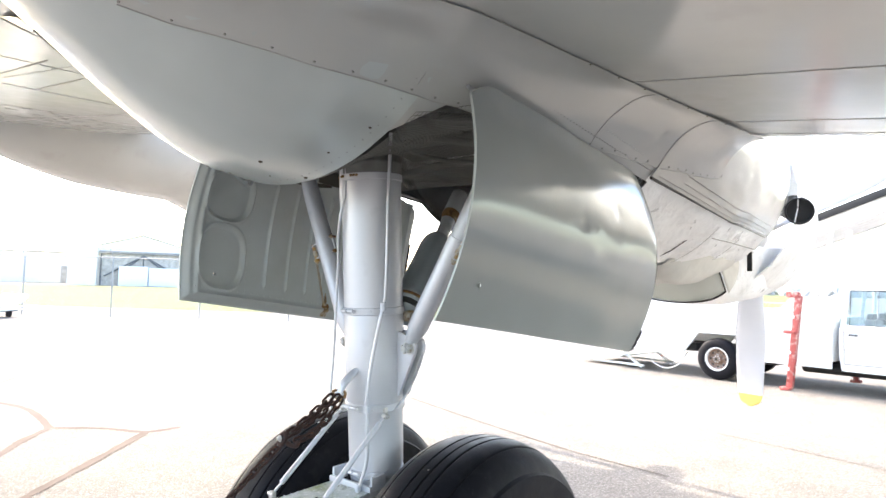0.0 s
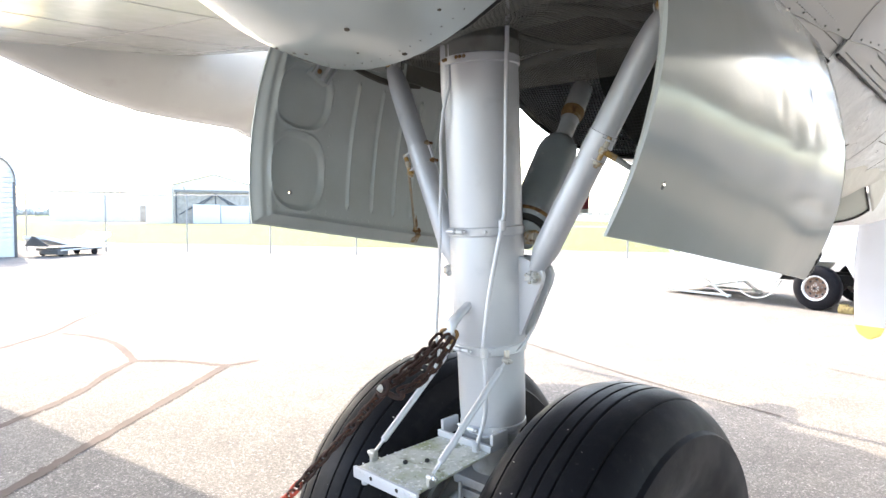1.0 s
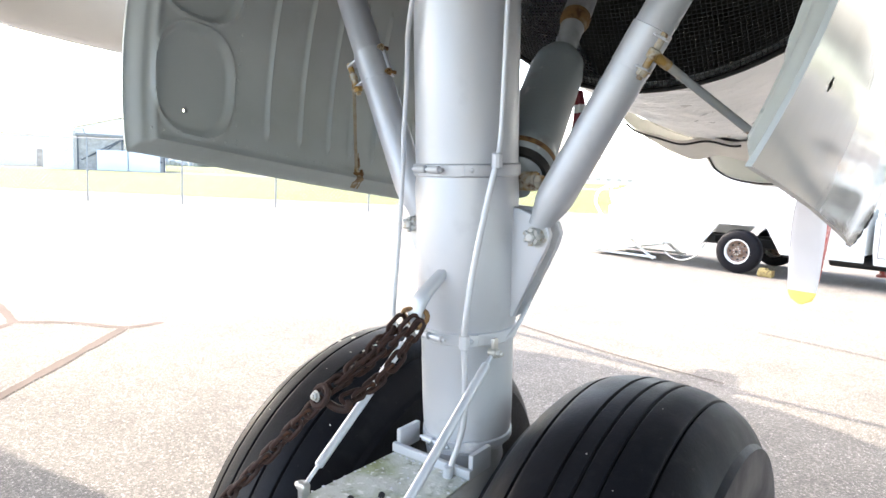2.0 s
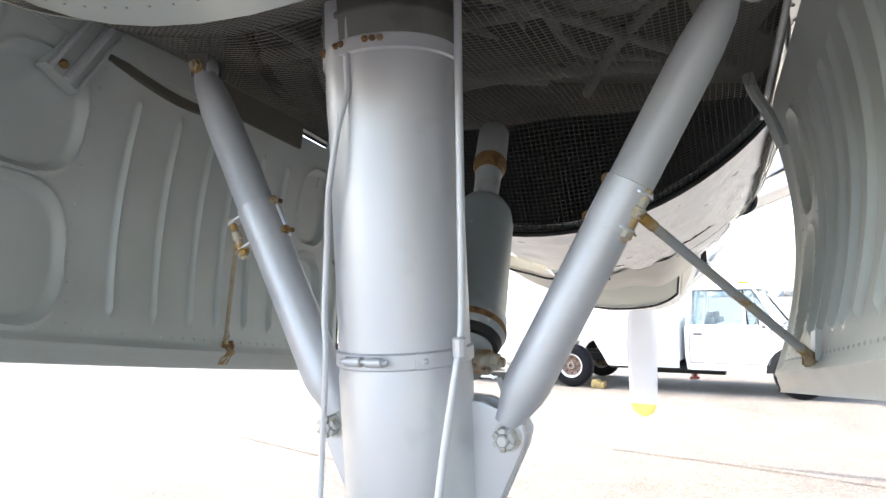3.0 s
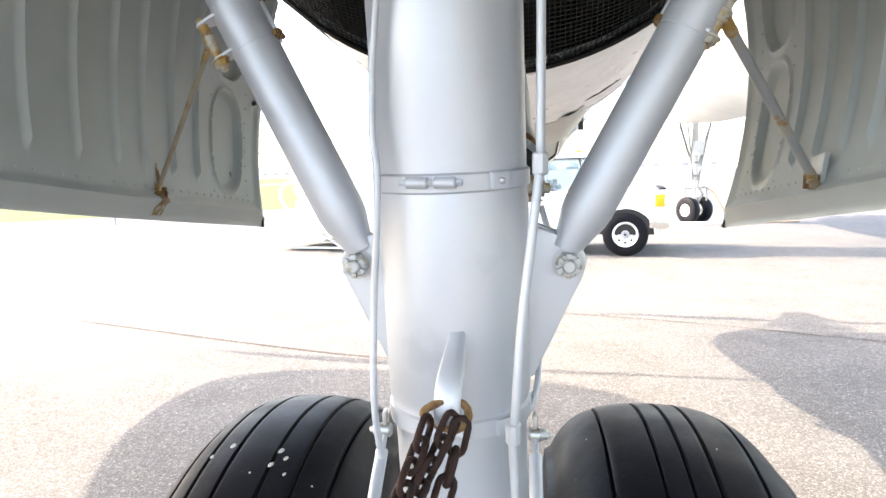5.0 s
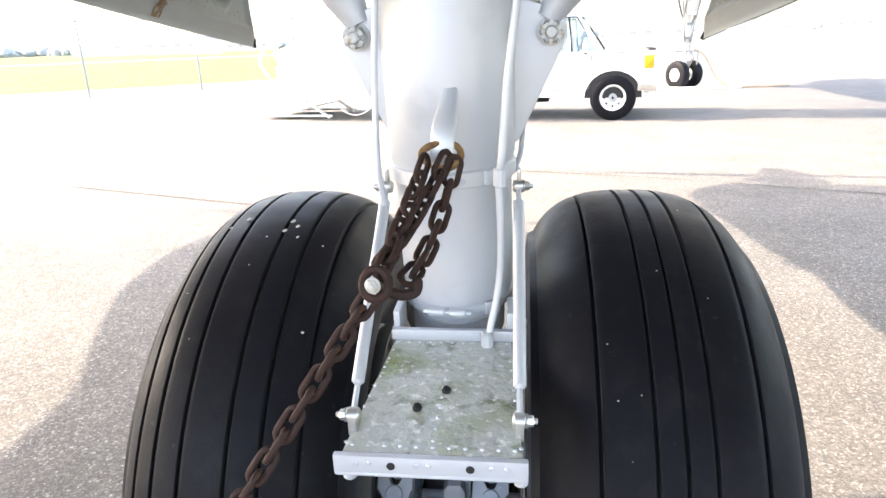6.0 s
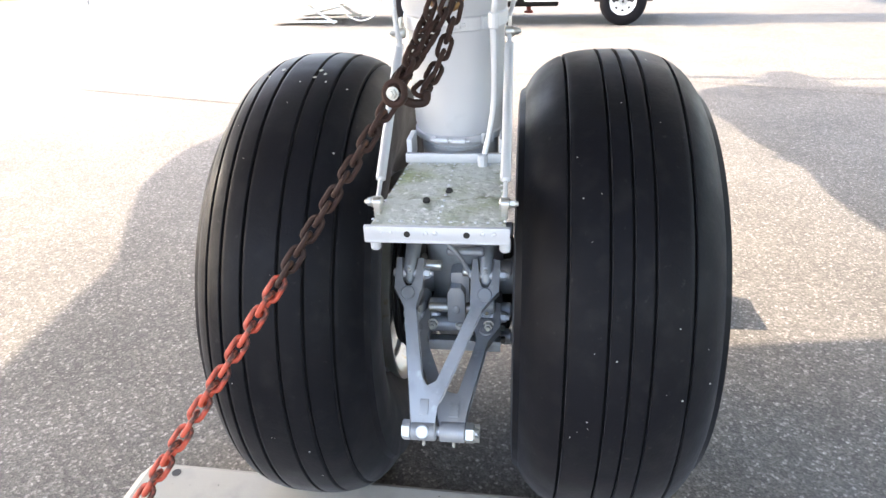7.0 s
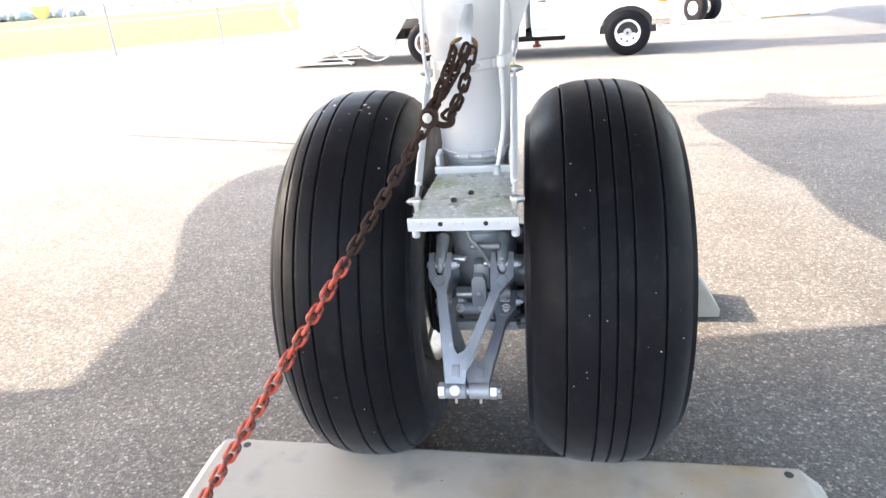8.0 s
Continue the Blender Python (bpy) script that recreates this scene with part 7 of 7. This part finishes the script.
def build_distance():
    shed, m = build_shed("hangar", V(-110.5, 53.1, 0), 63.5, 14.0, 30, 6.9, 8.9, "gabled metal hangar with an open truss front")
    bm = B()
    box(bm, (0.2, -0.1, 2.8), (13.2, 0.15, 5.6), m, 0.0)
    part("front_opening", bm, "hangar_dark", shed, "shaded open front", smooth=0)
    bm = B()
    box(bm, (0.1, -0.35, 5.75), (13.6, 0.5, 0.45), m, 0.04)
    part("door_beam", bm, "roof", shed, "grey beam over the open front")
    bm = B()
    prism(bm, [(-11.3, 0.0), (-7.0, 0.0), (-7.0, 6.6), (-11.3, 5.4)], m @ Matrix(((1, 0, 0, 0), (0, 0, 1, 6.0), (0, 1, 0, 0), (0, 0, 0, 1))), 14.0)
    bmesh.ops.recalc_face_normals(bm, faces=bm.faces)
    part("lean_to", bm, "metal_wall", shed, "pale lean-to along the hangar", smooth=0)
    for a, b in (((-5.9, 1.6), (0.2, 5.3)), ((0.2, 5.3), (6.5, 1.6)), ((-2.6, 3.0), (0.2, 5.3)), ((0.2, 5.3), (3.2, 3.0)), ((0.2, 5.3), (0.2, 3.0)), ((-6.4, 0), (-6.4, 5.6)), ((6.8, 0), (6.8, 5.6))):
        bm = B()
        tube(bm, [m @ V(a[0], -0.4, a[1]), m @ V(b[0], -0.4, b[1])], 0.13, 5)
        part("truss", bm, "dolly", shed, "dark steel truss")
    for x, w, h in ((-1.3, 4.6, 3.4), (3.6, 4.9, 3.2)):
        bm = B()
        box(bm, (x, -0.9, h / 2), (w, 1.0, h), m, 0.04)
        part("crate", bm, "white", shed, "white storage bins")
    build_shed("long_building", view_point(72.0, 150), 70.0, 20.5, 16, 6.1, 6.1, "long flat-roofed pale metal building", (6.2, 7.9, 3.4))
    m2 = Matrix.Translation((-26.6, 2.76, 0)) @ Matrix.Rotation(radians(80), 4, "Z")
    shed2 = thing("small_shed", m2.translation.copy(), "small pale shed with lapped siding and a rounded roof", "building")
    def bow(grow):
        right = [(0.9 + (0.8 + grow) * math.cos(q), 2.78 + (0.90 + grow) * math.sin(q)) for q in [radians(9 * k) for k in range(11)]]
        return right + [(-x, z) for x, z in reversed(right)]
    stand = m2 @ Matrix(((1, 0, 0, 0), (0, 0, 1, 2.5), (0, 1, 0, 0), (0, 0, 0, 1)))
    bm = B()
    prism(bm, [(-1.7, 0.0), (1.7, 0.0)] + bow(0.0), stand, 5.0)
    bmesh.ops.recalc_face_normals(bm, faces=bm.faces)
    part("wall", bm, "metal_wall", shed2, smooth=0)
    bm = B()
    prism(bm, [(1.79, 2.62)] + bow(0.09) + [(-1.79, 2.62), (-1.74, 2.62)] + bow(0.03)[::-1] + [(1.74, 2.62)], stand, 5.5)
    bmesh.ops.recalc_face_normals(bm, faces=bm.faces)
    part("roof", bm, "white_dirty", shed2, "rounded pale metal roof", smooth=40)
    for k in range(18):
        bm = B()
        z = 0.10 + 0.18 * k
        half = 1.7 if z < 2.75 else 0.9 + 0.8 * math.sqrt(max(0.0, 1 - ((z - 2.78) / 0.90) ** 2))
        prism(bm, [(-0.010, -0.085), (-0.055, -0.085), (-0.022, 0.085), (-0.010, 0.085)], m2 @ Matrix.Translation((0, 0, z)) @ Matrix(((0, 0, 1, 0), (1, 0, 0, 0), (0, 1, 0, 0), (0, 0, 0, 1))), 2 * half - 0.06)
        bmesh.ops.recalc_face_normals(bm, faces=bm.faces)
        part("lap_board", bm, "white_dirty", shed2, smooth=0)
    for x in (-1.7, 1.7):
        bm = B()
        box(bm, (x, -0.03, 1.36), (0.10, 0.10, 2.72), m2, 0.01)
        part("corner_post", bm, "dolly", shed2, "dark corner post")
    # baggage dolly by the fence
    d = thing("baggage_dolly", (-26.7, 6.3, 0), "low flat dolly with a white cover", "trolley")
    dm = Matrix.Translation((-26.4, 6.2, 0)) @ Matrix.Rotation(radians(116), 4, "Z")
    bm = B()
    box(bm, (0.05, 0, 0.25), (2.1, 1.0, 0.09), dm, 0.01)
    box(bm, (-0.75, -0.1, 0.17), (0.45, 0.9, 0.20), dm, 0.02)
    part("frame", bm, "dolly", d, "dark steel frame")
    for x in (-0.75, 0.75):
        for y in (-0.45, 0.45):
            bm = B()
            rod(bm, dm @ V(x, y - 0.05, 0.13), dm @ V(x, y + 0.05, 0.13), 0.13, seg=16, soft=0.02)
            part("wheel", bm, "rubber", d, "small black wheel")
    for y in (-0.62, 0.62):
        for z in (0.24, 0.36):
            bm = B()
            rod(bm, dm @ V(-0.9, y, z), dm @ V(1.2, y, z + 0.06), 0.028, seg=8)
            part("rail", bm, "white", d)
    def tray(drop):
        def at(a, u):
            q = 2 * a - 1
            return dm @ V(q * 1.42, lerp(-0.6, 0.6, u), 0.50 - drop + 0.26 * q * q + (0.10 if q > 0.8 else 0.0) * (q - 0.8) * 5 + 0.02 * math.sin(u * 9 + a * 12))
        return at
    bm = B()
    slab(bm, tray(0.0), tray(0.11), 20, 8)
    part("cover", bm, "white", d, "sagging white tray with raised ends")
    bm = B()
    prism(bm, [(-0.62, 0.0), (0.62, 0.0), (0.0, 0.42)], dm @ Matrix.Translation((-1.36, 0, 0.40)) @ Matrix.Rotation(radians(90), 4, "Z") @ Matrix.Rotation(radians(68), 4, "X"), 0.03, 0, 0.006)
    part("end_flap", bm, "dolly", d, "grey triangular end flap")
    # far trees, distance haze painted into their colour
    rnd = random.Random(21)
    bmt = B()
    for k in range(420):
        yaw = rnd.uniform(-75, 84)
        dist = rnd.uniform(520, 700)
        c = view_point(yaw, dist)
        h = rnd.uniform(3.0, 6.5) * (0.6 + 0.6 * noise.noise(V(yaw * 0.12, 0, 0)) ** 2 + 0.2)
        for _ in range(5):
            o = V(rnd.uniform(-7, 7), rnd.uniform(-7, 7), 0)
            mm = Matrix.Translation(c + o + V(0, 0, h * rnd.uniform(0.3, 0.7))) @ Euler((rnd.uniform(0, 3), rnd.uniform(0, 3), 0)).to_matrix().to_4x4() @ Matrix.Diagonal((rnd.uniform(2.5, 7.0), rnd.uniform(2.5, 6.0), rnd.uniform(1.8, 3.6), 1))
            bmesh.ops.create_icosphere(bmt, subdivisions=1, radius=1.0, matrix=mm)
    setting("far_trees", bmt, "leaf", "line of low trees along the horizon, haze put into their pale grey", "trees", "stuff", smooth=0)
    rnd = random.Random(4)
    for k in range(16):
        yaw = rnd.uniform(-60, 40)
        c = view_point(yaw, rnd.uniform(240, 320))
        w, h = rnd.uniform(10, 30), rnd.uniform(3, 6)
        b = thing("far_building", c, "low pale building near the horizon", "building", "far airfield buildings")
        bm = B()
        box(bm, c + V(0, 0, h / 2), (w, 8, h), None, 0.0)
        part("wall", bm, "metal_wall", b, smooth=0)
        # roof takes the pale wall colour, which stands in for aerial haze
        bm = B()
        box(bm, c + V(0, 0, h + 0.2), (w + 0.6, 8.6, 0.5), None, 0.0)
        part("roof", bm, "metal_wall", b, smooth=0)
        for q in range(int(w / 5)):
            bm = B()
            box(bm, c + V(-w / 2 + 2.5 + 5 * q, -4.03, h * 0.55), (2.2, 0.1, 1.2), None, 0.0)
            part("window", bm, "hangar_dark", b, smooth=0)


def build_nose_gear():
    c = V(4.5, 17.2, 0)
    turn = Matrix.Translation(c) @ Matrix.Rotation(radians(32), 4, "Z")
    gear = thing("nose_gear", c, "white nose landing gear with twin black tyres", "landing gear")
    bm = B()
    rod(bm, c + V(0, 0, 0.38), c + V(0, 0.05, 2.75), 0.055, seg=14)
    rod(bm, c + V(0, 0, 1.3), c + V(0, 0.05, 2.75), 0.085, seg=14)
    rod(bm, turn @ V(-0.3, 0, 0.36), turn @ V(0.3, 0, 0.36), 0.05, seg=12)
    leg = part("nose_leg", bm, "white_dirty", gear, "white nose gear leg")
    for s in (-1, 1):
        bm = B()
        rod(bm, c + V(s * 0.07, 0, 1.5), c + V(s * 0.42, 0.1, 2.75), 0.03, seg=8)
        part("brace", bm, "galv", gear)
        bm = B()
        rod(bm, c + V(s * 0.05, -0.05, 1.15), c + V(s * 0.3, -0.35, 2.7), 0.022, seg=8)
        part("drag_brace", bm, "galv", gear)
        bm = B()
        prism(bm, [(-0.45, -0.35), (0.4, -0.42), (0.45, 0.3), (-0.45, 0.3)], Matrix.Translation(c + V(s * 0.5, 0.1, 2.35)) @ Matrix.Rotation(radians(90), 4, "Z") @ Matrix.Rotation(radians(90), 4, "X"), 0.025, 0, 0.006)
        part("gear_flap", bm, "white", gear, "small white gear flap")
        bm = B()
        m = turn @ Matrix.Translation((s * 0.23, 0, 0.36)) @ Matrix.Rotation(radians(90), 4, "Y")
        lathe(bm, [(0.17, -0.11), (0.28, -0.12), (0.34, -0.09), (0.36, -0.03), (0.36, 0.03), (0.34, 0.09), (0.28, 0.12), (0.17, 0.11)], m, 32)
        tyre = part("nose_tyre", bm, "rubber", gear, "black nose wheel tyre")
        bm = B()
        lathe(bm, [(0, -0.08), (0.1, -0.07), (0.17, -0.11), (0.17, 0.11), (0.1, 0.07), (0, 0.08)], m, 24)
        rim = part("rim", bm, "hubwhite", tyre)
        for k in range(8):
            bm = B()
            p = V(0.125 * math.cos(k * math.pi / 4), 0.125 * math.sin(k * math.pi / 4), s * 0.084)
            rod(bm, m @ (p - V(0, 0, s * 0.01)), m @ (p + V(0, 0, s * 0.008)), 0.022, seg=10)
            part("rim_hole", bm, "dolly", rim)
    for s in (-1, 1):
        bm = B()
        tube(bm, [turn @ V(s * 0.05, -0.05, 1.02), turn @ V(s * 0.03, -0.26, 0.78), turn @ V(s * 0.05, -0.06, 0.52)], 0.022, 8)
        part("torque_link", bm, "galv", gear)
        bm = B()
        tube(bm, smooth_path([c + V(s * 0.09, -0.08, 2.5), c + V(s * 0.13, -0.12, 1.9), c + V(s * 0.10, -0.10, 1.3), c + V(s * 0.06, -0.06, 1.0)], 5), 0.010, 6)
        part("brake_hose", bm, "dolly", gear)
    for z in (1.28, 1.62, 2.1):
        bm = B()
        lathe(bm, [(0.09, -0.03), (0.105, -0.02), (0.105, 0.02), (0.09, 0.03)], Matrix.Translation(c + V(0, 0.02, z)), 20, closed=True)
        part("leg_collar", bm, "galv", leg)
    bm = B()
    box(bm, c + V(0, -0.12, 0.95), (0.6, 0.05, 0.04), None, 0.01)
    for s in (-1, 1):
        rod(bm, c + V(s * 0.28, -0.12, 0.95), c + V(s * 0.28, -0.1, 0.55), 0.02, seg=8)
    part("tow_bar_frame", bm, "galv", gear)
    bm = B()
    box(bm, c + V(0.05, -0.15, 2.0), (0.3, 0.1, 0.35), None, 0.02)
    part("steering_box", bm, "white_dirty", gear)
    base = thing("ground_board", c + V(0, -0.4, 0), "low pale board lying under the nose wheels", "board")
    bm = B()
    box(bm, c + V(0.1, -0.45, 0.03), (2.4, 0.4, 0.06), None, 0.01)
    part("board", bm, "white_dirty", base)
    hose = thing("ground_hose", c + V(1, 0, 0), "orange hose trailing from the nose gear", "hose")
    bm = B()
    tube(bm, smooth_path([c + V(0.2, 0, 1.0), c + V(0.5, 0, 0.8), c + V(0.8, -0.2, 0.25), c + V(1.3, -0.3, 0.03), c + V(2.6, -0.2, 0.03)], 6), 0.02, 6)
    part("hose", bm, "hose", hose)


def build_outer_nacelle(plane):
    """The outboard engine of the same wing."""
    X = -5.25
    bm = B()
    def skin(a, u):
        y = lerp(-1.2, 4.97, a)
        r = table(y, [(-1.2, 0.12), (-0.9, 0.3), (-0.2, 0.54), (0.5, 0.68), (1.2, 0.78), (2.0, 0.82), (2.6, 0.90), (3.2, 1.04), (3.9, 1.10), (4.5, 1.08), (4.8, 0.88), (4.97, 0.52)])
        low = table(y, [(-1.2, 3.52), (-0.85, 3.37), (-0.2, 3.09), (0.24, 2.915), (0.5, 2.815), (0.71, 2.745), (1.08, 2.655), (1.55, 2.60), (2.08, 2.555), (2.6, 2.34), (3.2, 2.15), (3.9, 2.06), (4.5, 2.10), (4.8, 2.32), (4.97, 2.70)])
        ang = u * 2 * math.pi
        return V(X + r * math.sin(ang), y, low + r - r * math.cos(ang))
    sheet(bm, skin, 60, 56)
    part("outer_nacelle", bm, "wing", plane, "pale grey outboard engine nacelle", smooth=70)
    build_propeller(plane, V(X, 5.2, 3.3))


build_ground()
build_ground_marks()
PLANE = build_aircraft()
build_engine(PLANE)
build_well(PLANE)
build_outer_nacelle(PLANE)
ABOARD = [PLANE, build_door(-1), build_door(1), build_gear(), build_chain(), build_streamer()]
# the aircraft's own plan is set to true size and stands a little nose-up on the level apron
PIVOT = V(0.004, -0.026, 1.041)
STANCE = Matrix.Scale(0.93, 4) @ Matrix.Translation(PIVOT) @ Matrix.Rotation(radians(2.2), 4, "X") @ Matrix.Rotation(radians(0.2), 4, "Y") @ Matrix.Translation(-PIVOT)
for ob in ABOARD:
    ob.matrix_basis = STANCE @ ob.matrix_basis
build_wheel_stop()
build_truck()
build_fence()
build_distance()
build_nose_gear()
